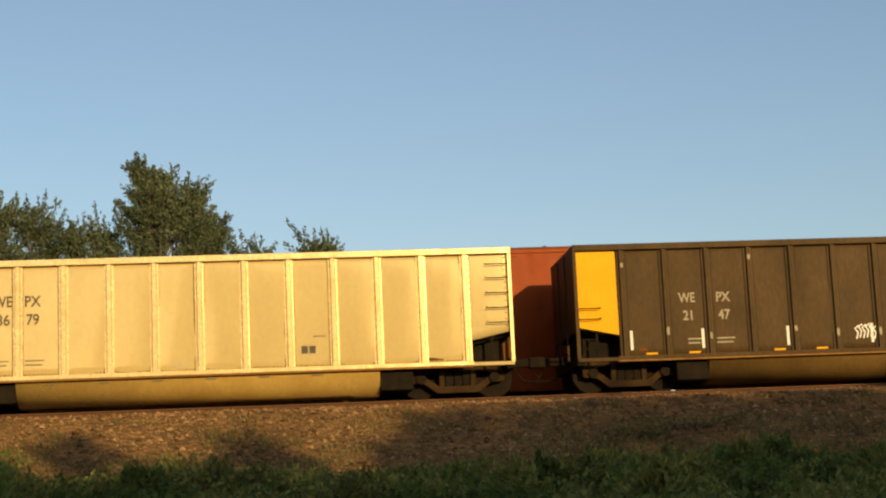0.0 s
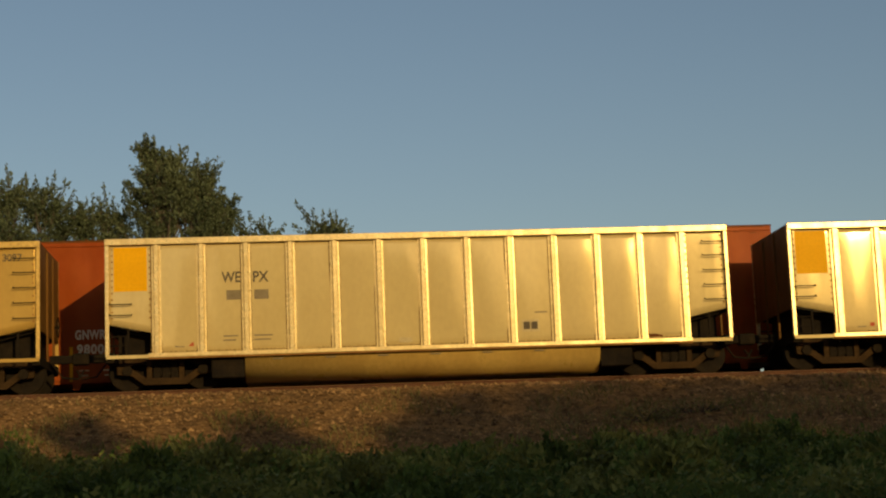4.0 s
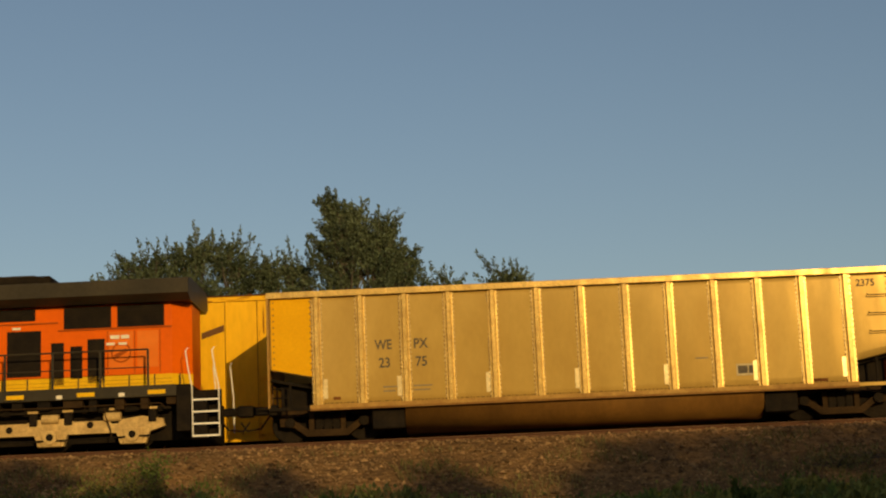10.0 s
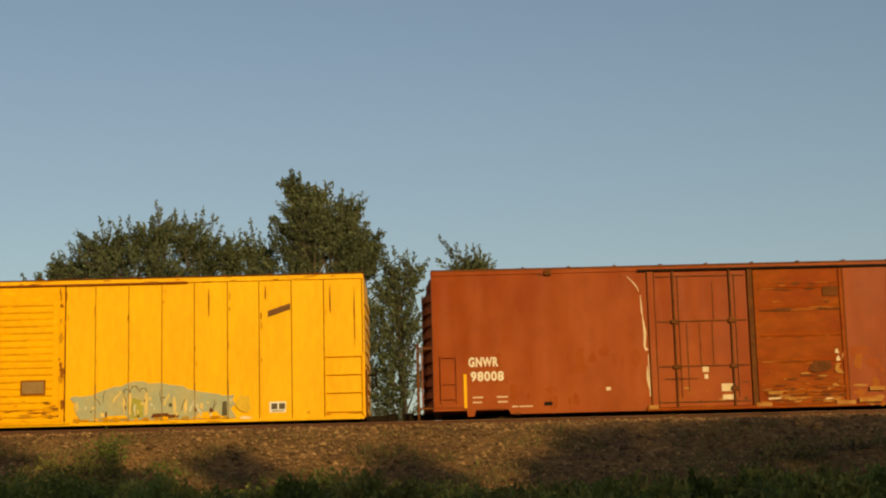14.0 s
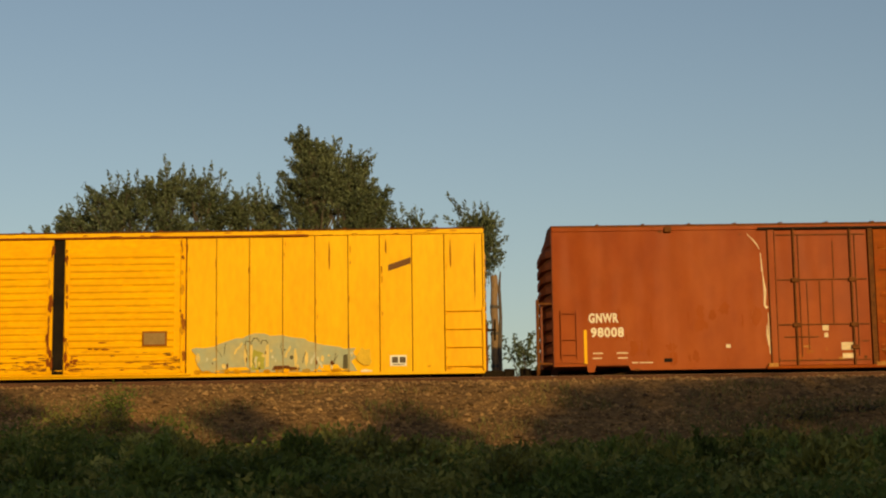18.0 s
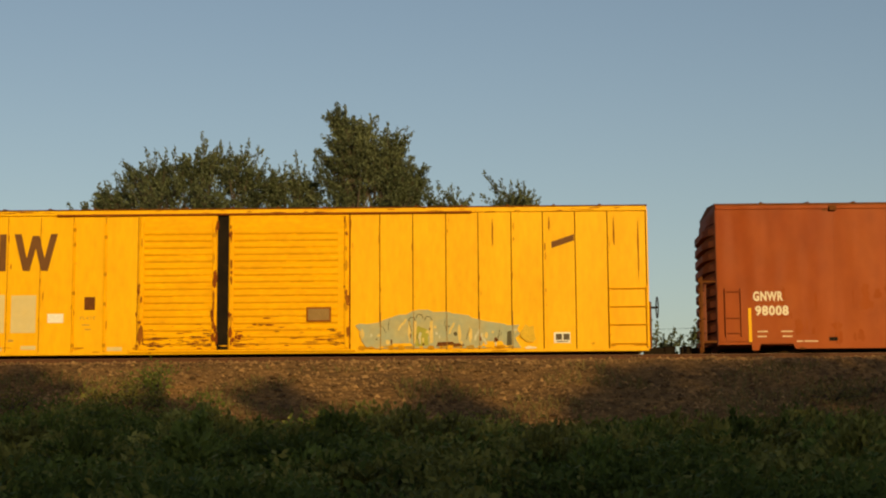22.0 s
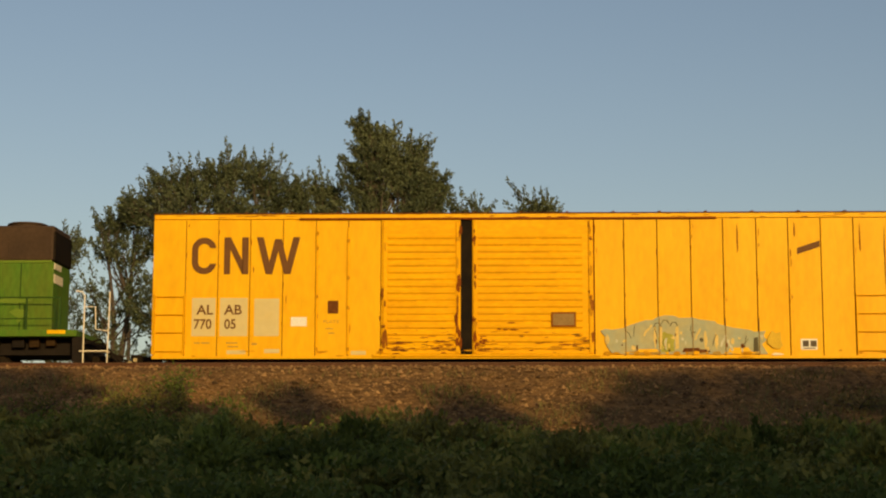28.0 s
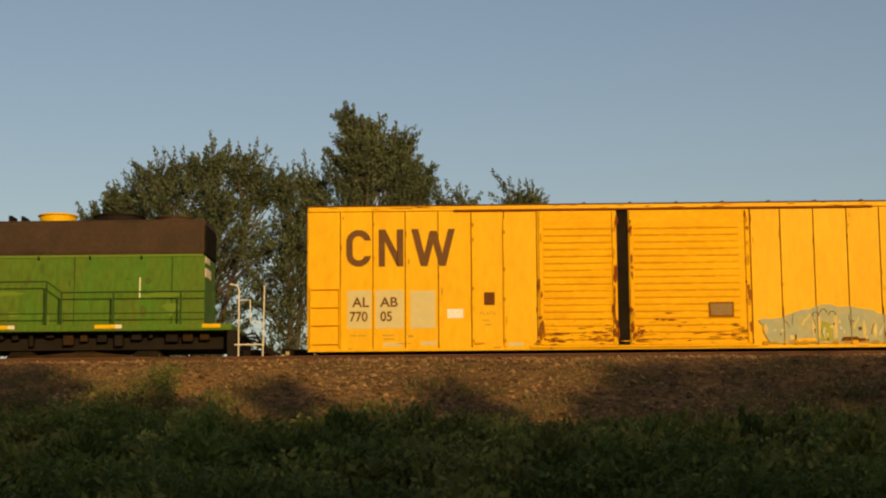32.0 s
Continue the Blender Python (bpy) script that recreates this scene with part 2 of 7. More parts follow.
def prism(bm, outline, y0, y1, axis="y"):
    """Extrudes an outline of (a, b) pairs: axis y takes (x, z), x takes (y, z), z takes (x, y)."""
    put = {"y": lambda a, b, d: (a, d, b), "x": lambda a, b, d: (d, a, b), "z": lambda a, b, d: (a, b, d)}[axis]
    lo, hi = [bm.verts.new(put(a, b, y0)) for a, b in outline], [bm.verts.new(put(a, b, y1)) for a, b in outline]
    k = len(outline)
    bm.faces.new(lo)
    bm.faces.new(hi[::-1])
    for i in range(k):
        bm.faces.new((lo[(i + 1) % k], lo[i], hi[i], hi[(i + 1) % k]))
    bmesh.ops.recalc_face_normals(bm, faces=bm.faces[:])
    return bm


def tube(bm, points, r, sides=8):
    """A round bar along points, with a ring at each."""
    rings = []
    pts = [Vector(p) for p in points]
    for i, p in enumerate(pts):
        d = (pts[min(i + 1, len(pts) - 1)] - pts[max(i - 1, 0)]).normalized()
        a = d.orthogonal().normalized()
        b = d.cross(a)
        rr = r[i] if isinstance(r, (list, tuple)) else r
        rings.append([bm.verts.new(p + (a * math.cos(k * 2 * math.pi / sides) + b * math.sin(k * 2 * math.pi / sides)) * rr) for k in range(sides)])
    for i in range(len(rings) - 1):
        # match ring starts to avoid twist
        o = min(range(sides), key=lambda s: (rings[i + 1][s].co - rings[i][0].co - (pts[i + 1] - pts[i])).length)
        for k in range(sides):
            bm.faces.new((rings[i][k], rings[i][(k + 1) % sides], rings[i + 1][(k + 1 + o) % sides], rings[i + 1][(k + o) % sides]))
        rings[i + 1] = rings[i + 1][o:] + rings[i + 1][:o]
    bm.faces.new(rings[0][::-1])
    bm.faces.new(rings[-1])
    return bm


def disc(bm, x, y0, y1, z, r, sides=20):
    """A short cylinder along y."""
    return prism(bm, [(x + r * math.cos(i * 2 * math.pi / sides), z + r * math.sin(i * 2 * math.pi / sides)) for i in range(sides)], y0, y1)


def words(name, text, size, material, parent, x, y, z, stretch=1.0, label="", bold=0.006, space=1.0):
    """Flat lettering that faces the field (-y); x, z: its lower left corner."""
    cu = bpy.data.curves.new(name, "FONT")
    cu.body, cu.size, cu.extrude, cu.offset = text, size, 0.002, bold * size / 0.3
    cu.space_character = space
    tmp = bpy.data.objects.new(name, cu)
    scene.collection.objects.link(tmp)
    me = bpy.data.meshes.new_from_object(tmp.evaluated_get(bpy.context.evaluated_depsgraph_get()))
    bpy.data.objects.remove(tmp)
    me.transform(pose(0, 0, 0, 90) @ Matrix.Diagonal((stretch, 1, 1, 1)))
    me.materials.clear()
    me.materials.append(material)
    ob = new(name, me)
    ob.parent, ob.location = parent, (x, y, z)
    return tagged(ob, label)


def blotch(bm, x, z, w, h, y0, y1, rng, n=11):
    """An irregular flat patch round (x, z)."""
    pts = []
    y0 -= rng.random() * 0.003
    for i in range(n):
        a, r = i * 2 * math.pi / n, rng.uniform(0.55, 1.0)
        pts.append((x + w / 2 * r * math.cos(a), z + h / 2 * r * math.sin(a)))
    return prism(bm, pts, y0, y1)


def stroke(bm, points, width, y0, y1):
    """A flat painted line of some width along (x, z) points."""
    p = [Vector(q) for q in points]
    side = []
    for i in range(len(p)):
        d = (p[min(i + 1, len(p) - 1)] - p[max(i - 1, 0)]).normalized()
        w = width[i] if isinstance(width, (list, tuple)) else width
        side.append((p[i], Vector((-d.y, d.x)) * w / 2))
    return prism(bm, [tuple(q + s) for q, s in side] + [tuple(q - s) for q, s in reversed(side)], y0, y1)


def thing(name, label, category, group="", at=(0, 0, 0)):
    e = new(name)
    e.empty_display_size = 0.5
    e.location = at
    return tagged(e, label, category, group)

# ---------------------------------------------------------------- ground and tracks
NEAR_Y, NEAR_RAIL = 42.08, 4.80
FAR_Y, FAR_RAIL = 46.50, 4.40
PROFILE = [(-2000, 0.0), (-5, 0.0), (8, 0.35), (20, 1.35), (25, 1.80), (31, 2.20), (34.5, 2.85), (37, 3.65), (39.4, 4.48), (40.2, 4.60),
           (43.6, 4.58), (44.9, 4.20), (48.4, 4.18), (50.5, 3.9), (54, 3.5), (60, 3.2), (3000, 3.0)]


def ground_z(x, y):
    for (a, za), (b, zb) in zip(PROFILE, PROFILE[1:]):
        if a <= y <= b:
            t = (y - a) / (b - a)
            z = za + (zb - za) * t
            break
    rough = 0.0
    if 5 < y < 40 and abs(x) < 60:
        rough = 0.10 * noise.noise((x * 0.35, y * 0.5, 3)) + 0.05 * noise.noise((x * 1.3, y * 1.3, 7))
        if y > 38.6:
            rough *= (40.2 - y) / 1.6 if y < 40.2 else 0
    return z + rough


def steps(*spans):
    out = []
    for a, b, n in spans:
        out += [a + (b - a) * i / n for i in range(n)]
    return out + [spans[-1][1]]


def ground_sheet():
    xs = steps((-2500, -400, 5), (-400, -40, 10), (-40, -16, 16), (-16, 16, 110), (16, 40, 16), (40, 400, 10), (400, 2500, 5))
    ys = steps((-2000, -60, 5), (-60, 8, 10), (8, 20, 16), (20, 41, 90), (41, 62, 30), (62, 3000, 12))
    bm = bmesh.new()
    g = [[bm.verts.new((x, y, ground_z(x, y))) for x in xs] for y in ys]
    for j in range(len(ys) - 1):
        for i in range(len(xs) - 1):
            f = bm.faces.new((g[j][i], g[j][i + 1], g[j + 1][i + 1], g[j + 1][i]))
            f.smooth = True
            ym, xm = (ys[j] + ys[j + 1]) / 2, (xs[i] + xs[i + 1]) / 2
            f.material_index = 1 if 34.0 + 0.8 * noise.noise((xm * 0.4, 0, 1)) < ym < 50.6 else 0
    ob = part("ground", bm, SOIL)
    ob.data.materials.append(BALLAST)
    return tagged(ob, "rough field rising to a brown gravel railway bank", kind="structure")


SOIL = mat("dark_grassy_soil", (0.05, 0.065, 0.02), 0.95, 0, (0.10, 0.075, 0.035), 0.7, 0.8, 9, 0.3, 0.6)
BALLAST = mat("brown_ballast", (0.24, 0.13, 0.047), 0.95, 0, (0.10, 0.058, 0.026), 0.9, 1.0, 6, 0.4, 1.0)
ground = ground_sheet()


def track(name, y, z, label):
    t = thing(name, label, "railway track")
    t["kind"] = "structure"
    t.location = (0, y, z)
    for s in (-0.7535, 0.7535):
        bm = bmesh.new()
        prism(bm, [(s - 0.07, -0.17), (s + 0.07, -0.17), (s + 0.06, -0.15), (s + 0.012, -0.13), (s + 0.012, -0.045), (s + 0.036, -0.03), (s + 0.036, -0.004),
                   (s + 0.03, 0), (s - 0.03, 0), (s - 0.036, -0.004), (s - 0.036, -0.03), (s - 0.012, -0.045), (s - 0.012, -0.13), (s - 0.06, -0.15)], -480, 480, "x")
        rail = part("rail", bm, RAIL, t, "rusty steel rail with a worn bright head")
        part("rail_head", boxes((-480, 480, s - 0.02, s + 0.02, -0.002, 0.002)), STEEL, rail, "polished running surface")
    first = None
    for i in range(-28, 29):
        if first is None:
            first = part("tie", boxes((-0.115, 0.115, -1.3, 1.3, -0.36, -0.172), bevel=0.012), TIE, t, "", (i * 0.55, 0, 0))
        else:
            share("tie", first, t, (i * 0.55, 0, 0))
    bm = bmesh.new()
    for i in range(-870, 871):
        if abs(i) > 28:
            box(bm, i * 0.55 - 0.115, i * 0.55 + 0.115, -1.3, 1.3, -0.36, -0.172)
    tagged(part("far_ties", bm, TIE, t, "rows of dark wooden ties"), kind="stuff")
    return t


track("track_1", NEAR_Y, NEAR_RAIL, "railway track on brown ballast nearer the field")
track("track_2", FAR_Y, FAR_RAIL, "railway track on brown ballast beyond the first")


# ---------------------------------------------------------------- railway cars
def truck(parent, x, y, wheelbase=1.78, axles=2, mat_frame=None, r=0.46):
    """A freight truck: side frames with bearing ends and springs, bolster and wheelsets."""
    mat_frame = mat_frame or TRUCK
    t = part("truck", boxes((x - 0.22, x + 0.22, y - 1.0, y + 1.0, 0.32, 0.62), bevel=0.03), DARK, parent, "dusty cast steel truck with side frames and wheels")
    span = wheelbase * (axles - 1)
    for s in (-1, 1):
        bm = bmesh.new()
        a = span / 2
        m0, m1 = y + s * 1.0 - 0.07, y + s * 1.0 + 0.07
        prism(bm, [(x - a - 0.26, 0.60), (x - a - 0.14, 0.74), (x - 0.5, 0.86), (x + 0.5, 0.86), (x + a + 0.14, 0.74), (x + a + 0.26, 0.60), (x + a - 0.05, 0.58), (x + 0.5, 0.68), (x - 0.5, 0.68), (x - a + 0.05, 0.58)], m0, m1)
        prism(bm, [(x - a - 0.26, 0.598), (x - a + 0.12, 0.50), (x - 0.45, 0.28), (x + 0.45, 0.28), (x + a - 0.12, 0.50), (x + a + 0.26, 0.598), (x + a + 0.24, 0.38), (x + a - 0.1, 0.34), (x + 0.5, 0.12), (x - 0.5, 0.12), (x - a + 0.1, 0.34), (x - a - 0.24, 0.38)], m0 - 0.004, m1 + 0.004)
        for q in (-0.44, 0.32):
            box(bm, x + q, x + q + 0.12, m0 + 0.004, m1 - 0.004, 0.27, 0.69)
        part("side_frame", bm, mat_frame, t)
        part("spring_nest", boxes((x - 0.30, x - 0.12, y + s * 0.98 - 0.05, y + s * 0.98 + 0.05, 0.26, 0.66), (x - 0.09, x + 0.09, y + s * 0.98 - 0.05, y + s * 0.98 + 0.05, 0.26, 0.66), (x + 0.12, x + 0.30, y + s * 0.98 - 0.05, y + s * 0.98 + 0.05, 0.26, 0.66), bevel=0.03), DARK, t)
    for i in range(axles):
        wx = x - span / 2 + i * wheelbase
        bm = bmesh.new()
        for s in (-1, 1):
            disc(bm, 0, s * 0.72 - 0.065, s * 0.72 + 0.065, 0, r, 24)
            disc(bm, 0, s * 0.66 - 0.015, s * 0.66 + 0.015, 0, r + 0.028, 24)
            disc(bm, 0, s * 1.02 - 0.12, s * 1.02 + 0.12, 0, 0.12, 12)
            for k in range(3):
                disc(bm, 0.07 * math.cos(k * 2.094), s * 1.145 - 0.012, s * 1.145 + 0.012, 0.07 * math.sin(k * 2.094), 0.022, 6)
        disc(bm, 0, -0.95, 0.95, 0, 0.08, 10)
        wheel = part("wheelset", bm, DARK, t, "", (wx, y, r))
        wheel["radius"] = r
    return t


def coupler(parent, x, way):
    bm = bmesh.new()
    box(bm, min(x, x + way * 0.55), max(x, x + way * 0.55), -0.1, 0.1, 0.78, 0.98, bevel=0.02)
    a = x + way * 0.55
    box(bm, min(a, a + way * 0.3), max(a, a + way * 0.3), -0.16, 0.14, 0.74, 1.02, bevel=0.04)
    c = part("coupler", bm, DARK, parent, "rusty knuckle coupler")
    bm = bmesh.new()
    tube(bm, [(x + way * 0.1, -0.32, 0.75), (x + way * 0.35, -0.3, 0.42), (x + way * 0.7, -0.22, 0.38), (x + way * 0.85, -0.15, 0.6)], 0.025, 6)
    part("air_hose", bm, DARK, c)


GL, GT, GS = 15.02, 3.55, 0.76   # gondola: length, top and sill over the rail
GH = 1.58                        # half width
POSTS = [1.20 + i * 1.0575 for i in range(13)]


def bulged_panel(a, b, first, last, swell, rng, cut=0.0):
    """A thin side panel between two posts, bulged outwards to catch streaks of sun; the outer ones follow the sloped
    cut-outs.
    """
    nx, nz = 10, 12
    skew, wave, lean = rng.uniform(-0.25, 0.25), rng.uniform(0, 6.28), rng.uniform(-0.010, 0.010)
    bm = bmesh.new()
    rows = []
    for i in range(nx + 1):
        u = i / nx
        x = a + (b - a) * u
        low = GS
        if first:
            low = cut + (1.52 - (x - 0.06) * 0.212 if x < 1.10 else 1.30)
        if last:
            low = 1.52 - (GL - 0.06 - x) * 0.212 if x > GL - 1.10 else 1.30
        col = []
        for j in range(nz + 1):
            v = j / nz
            q = min(1, max(0, u + skew * u * (1 - u) * 2))
            d = swell * 4 * q * (1 - q) * (1 - (2 * v - 1) ** 6) * (1 + 0.35 * math.sin(v * 4.2 + wave)) + lean * math.sin(math.pi * u) * math.sin(2 * math.pi * v) * swell * 20
            col.append(bm.verts.new((x, -GH - max(-0.002, d), low + (GT - 0.05 - low) * v)))
        rows.append(col)
    for i in range(nx):
        for j in range(nz):
            bm.faces.new((rows[i][j], rows[i + 1][j], rows[i + 1][j + 1], rows[i][j + 1])).smooth = True
    edge = [r[0] for r in rows] + rows[-1][1:] + [r[-1] for r in rows[::-1]][1:] + rows[0][-2:0:-1]
    back = [bm.verts.new(Vector((v.co.x, -GH + 0.049, v.co.z))) for v in edge]
    for k in range(len(edge)):
        m = (k + 1) % len(edge)
        bm.faces.new((edge[m], edge[k], back[k], back[m]))
    return bm


def gondola(mark, number, look_of, label, marks=(), tags=False):
    car = thing("coal_gondola", label, "railway car", "coal train cars")
    side = {"brown": BROWN_SIDE, "yellow_square": ALU_PALE, "tall_panel": ALU_BRIGHT}.get(look_of, ALU)
    post = {"brown": BROWN_SIDE, "yellow_square": ALU_POST}.get(look_of, POST_GOLD)
    chord = post
    f = -GH
    inner = 0.05
    rise = 0.17 if look_of == "tall_panel" else 0.0
    for s in (-1, 1):
        y0, y1 = (f + 0.05, f + 0.05 + inner) if s < 0 else (GH - inner, GH)
        bm = bmesh.new()
        # side sheet with the sloped cut-outs at both ends
        prism(bm, [(1.10, GS), (GL - 1.10, GS), (GL - 1.10, 1.30), (GL - 0.06, 1.52), (GL - 0.06, GT), (0.06, GT), (0.06, 1.52 + rise), (1.10, 1.30 + rise)], y0, y1)
        sheet = part("side_sheet", bm, side, car)
        if s < 0:
            rng = random.Random(sum(ord(c) * 7 for c in number + look_of))
            bays = [0.06] + POSTS + [GL - 0.06]
            for k, (a, b) in enumerate(zip(bays, bays[1:])):
                swell = rng.uniform(0.014, 0.034) * {"brown": 0.3, "yellow_square": 0.7, "tall_panel": 0.2}.get(look_of, 0.5 if number == "3360" else 1.0)
                if k in (0, 2, 3, 9, len(bays) - 2) or (k == 10 and look_of == "tall_panel"):
                    swell = 0.005
                part("side_panel", bulged_panel(a, b, k == 0, k == len(bays) - 2, swell, rng, rise), side, sheet)
        ya, yb = (f - 0.09, f + 0.01) if s < 0 else (GH - 0.01, GH + 0.09)
        for i, px in enumerate(POSTS):
            bm = bmesh.new()
            q = s * (GH + 0.001)
            prism(bm, [(px - 0.115, q), (px - 0.115, q + s * 0.014), (px - 0.072, q + s * 0.016), (px - 0.048, q + s * 0.085), (px + 0.044, q + s * 0.085), (px + 0.068, q + s * 0.016), (px + 0.110, q + s * 0.014), (px + 0.110, q)], GS, GT - 0.13, "z")
            sp = part("side_post", bm, post, car)
            if s < 0:
                # dark lines beside each post paint its shade along the weld
                wl = 0.018 if i % 2 else 0.024
                part("post_shade_line", boxes((px - 0.117 - wl, px - 0.114, f - 0.004, f + 0.001, GS + 0.05, GT - 0.16), (px + 0.109, px + 0.110 + wl * 0.6, f - 0.004, f + 0.001, GS + 0.05, GT - 0.16)), SEAM_SHADE_GRIME if look_of != "brown" else DARK, sp)
        part("top_chord", boxes((0, GL, min(ya, yb) - (0.03 if s < 0 else 0), max(ya, yb) + (0.0 if s < 0 else 0.03), GT - 0.15, GT), bevel=0.012), chord, car)
        part("side_sill", boxes((1.0, GL - 1.0, ya - 0.01, yb + 0.01, GS - 0.045, GS + 0.05), bevel=0.010), post if look_of in ("brown", "yellow_square") else SILL_GOLD, car)
        part("sill_edge", boxes((1.0, GL - 1.0, ya - 0.004, yb + 0.004, GS - 0.085, GS - 0.047)), SILL_RUST, car, "rusty lower sill edge")
        for e in (0, 1):
            cx = lambda v: v if e == 0 else GL - v
            lo, hi = min(cx(0), cx(0.09)), max(cx(0), cx(0.09))
            if look_of == "tall_panel" and e == 0:
                hi = 0.055
            pst = part("corner_post", boxes((lo, hi, ya, yb, GS, GT - 0.1), bevel=0.01), PANEL_YELLOW if (look_of == "orange_end" and e == 0) else SILL_GOLD if (look_of == "tall_panel" and e == 0) else post, car)
            part("end_sill_step", boxes((min(cx(0.02), cx(1.02)), max(cx(0.02), cx(1.02)), ya, yb, GS - 0.06, GS + 0.02)), PANEL_YELLOW if (look_of == "orange_end" and e == 0) else DARK if (look_of == "tall_panel" and e == 0) else side, pst)
            part("stay", boxes((min(cx(0.50), cx(0.55)), max(cx(0.50), cx(0.55)), y0, y1, GS, 1.40)), PANEL_YELLOW if (look_of == "orange_end" and e == 0) else DARK, pst)
            heights = (() if look_of == "tall_panel" else (1.72, 1.98)) if e == 0 else ((1.98, 2.42, 2.86) if look_of == "tall_panel" else (1.72, 2.08, 2.44, 2.80, 3.14))
            for h in heights:
                bm = bmesh.new()
                a, b = cx(0.10), cx(0.62)
                yo = (ya - 0.05) if s < 0 else (yb + 0.05)
                yi = (ya + 0.1) if s < 0 else (yb - 0.1)
                tube(bm, [(a, yi, h + 0.05), (a, yo, h), (b, yo, h), (b, yi, h + 0.05)], 0.013, 6)
                part("rung", bm, DARK, pst)
            if e == 0:
                for h in (1.0, 1.22):
                    part("rung", boxes((0.1, 0.5, ya + 0.02, yb - 0.02, h, h + 0.025)), PANEL_YELLOW if look_of == "orange_end" else DARK, pst)
        if s < 0:
            # dark line paints the shade below the top chord
            part("chord_shade_line", boxes((0.1, GL - 0.1, f - 0.005, f + 0.001, GT - 0.172, GT - 0.15)), SEAM_SHADE_GRIME if look_of != "brown" else DARK, sheet)
            if look_of == "yellow_square":
                part("yellow_panel", boxes((0.20, 0.98, f - 0.012, f + 0.001, 2.30, GT - 0.20)), PANEL_YELLOW, sheet, "yellow painted square")
            elif look_of in ("orange_end", "brown", "tall_panel"):
                bm = bmesh.new()
                z_in, z_out = (1.33, 1.53) if look_of != "tall_panel" else (1.50, 1.70)
                prism(bm, [(0.10, z_out), (1.06, z_in), (1.06, GT - 0.16), (0.10, GT - 0.16)], f - 0.012, f + 0.001)
                part("yellow_panel", bm, PANEL_YELLOW, sheet, "orange-yellow painted end panel")
            ink = PALE_INK if look_of == "brown" else INK
            low = look_of in ("brown", "tall_panel")
            if mark:
                yl = f - 0.008
                xa, xb, za = (2.58, 3.50, 2.08) if low else (2.74, 3.46, 2.46)
                words("lettering", mark[:2], 0.33 if low else 0.36, ink, sheet, xa, yl, za, 0.80, "stencilled reporting mark")
                words("lettering", mark[2:], 0.33 if low else 0.36, ink, sheet, xb, yl, za, 0.86)
                if number:
                    words("lettering", number[:2], 0.33 if low else 0.36, ink, sheet, xa + 0.08, yl, za - 0.435, 0.86, "stencilled car number")
                    words("lettering", number[2:], 0.33 if low else 0.36, ink, sheet, xb + 0.04, yl, za - 0.435, 0.86)
                    if look_of in ("orange_end", "tall_panel"):
                        words("lettering", number, 0.24, ink, sheet, 14.14, yl, 3.10, 0.95, "small car number")
                else:
                    for bx in (2.84, 3.50):
                        part("number_bar", boxes((bx, bx + 0.34, yl, f + 0.001, 2.04, 2.27)), STENCIL_FADED, sheet)
                for bx, bz, w in ((2.75, 1.16, 0.35), (2.75, 1.06, 0.3), (3.47, 1.16, 0.45), (3.47, 1.06, 0.4), (10.2, 1.52, 0.3)):
                    part("small_text_bar", boxes((bx, bx + w, f - 0.008, f + 0.001, bz, bz + 0.035)), ink if look_of == "brown" else STENCIL_FADED, sheet)
            # rows of rivets along the end panels
            if look_of != "brown":
                for rx in (0.16, 1.04, GL - 1.04, GL - 0.16):
                    bm = bmesh.new()
                    for k in range(12):
                        z = 1.66 + k * 0.15
                        box(bm, rx - 0.018, rx + 0.018, f - 0.018, f + 0.001, z - 0.018, z + 0.018)
                    tagged(part("rivet_strip", bm, SILL_RUST, sheet), kind="stuff")
            if look_of != "brown":
                for k, (a, b) in enumerate(zip(POSTS, POSTS[1:])):
                    bm = bmesh.new()
                    z, x = GS + 0.075, a + 0.14
                    while x < b - 0.14:
                        w = 0.03 + 0.06 * ((k * 7 + int(x * 53)) % 5) / 4
                        box(bm, x, min(x + w, b - 0.1), f - 0.004, f + 0.002, z, z + 0.02)
                        x += w + 0.035
                    tagged(part("dirt_seam", bm, SEAM_SHADE_GRIME, sheet), kind="stuff")
            # data plate with two dark squares
            px, pw = (11.15, 0.56) if look_of == "tall_panel" else (9.88, 0.42)
            part("data_plate", boxes((px, px + pw, f - 0.010, f + 0.001, 1.08, 1.36)), PLATE, sheet, "small dull data plate")
            for k in (0.04, pw / 2 + 0.015):
                part("square", boxes((px + k, px + k + pw / 2 - 0.055, f - 0.013, f, 1.13, 1.31)), INK, sheet)
            if look_of == "yellow_square":
                part("tag_frame", boxes((1.62, 1.84, f - 0.009, f + 0.001, 0.94, 1.06)), STENCIL_FADED, sheet)
                part("red_tag", boxes((1.94, 2.06, f - 0.009, f + 0.001, 0.96, 1.05)), TAG_RED, sheet, "small red tag")
                part("pale_tag", boxes((6.92, 7.22, f - 0.014, f + 0.001, 0.90, 1.02)), PLATE, sheet)
            if look_of == "brown":
                for k, (a, b) in enumerate(zip(POSTS, POSTS[1:])):
                    if k % 3 != 2:
                        part("amber_strip", boxes((a + 0.5, a + 0.78, f - 0.014, f + 0.001, GS + 0.07, GS + 0.115)), PANEL_YELLOW, sheet, "thin amber reflective strip")
                rng = random.Random(2)
                for q in POSTS:
                    z = rng.choice((3.2, 3.0, 2.4, 1.3)) + rng.uniform(-0.2, 0.15)
                    part("bare_spot", blotch(bmesh.new(), q, z, 0.09, rng.uniform(0.08, 0.3), f - 0.0885, f - 0.08, rng, 7), PALE_INK, sheet, "bare metal worn through the paint")
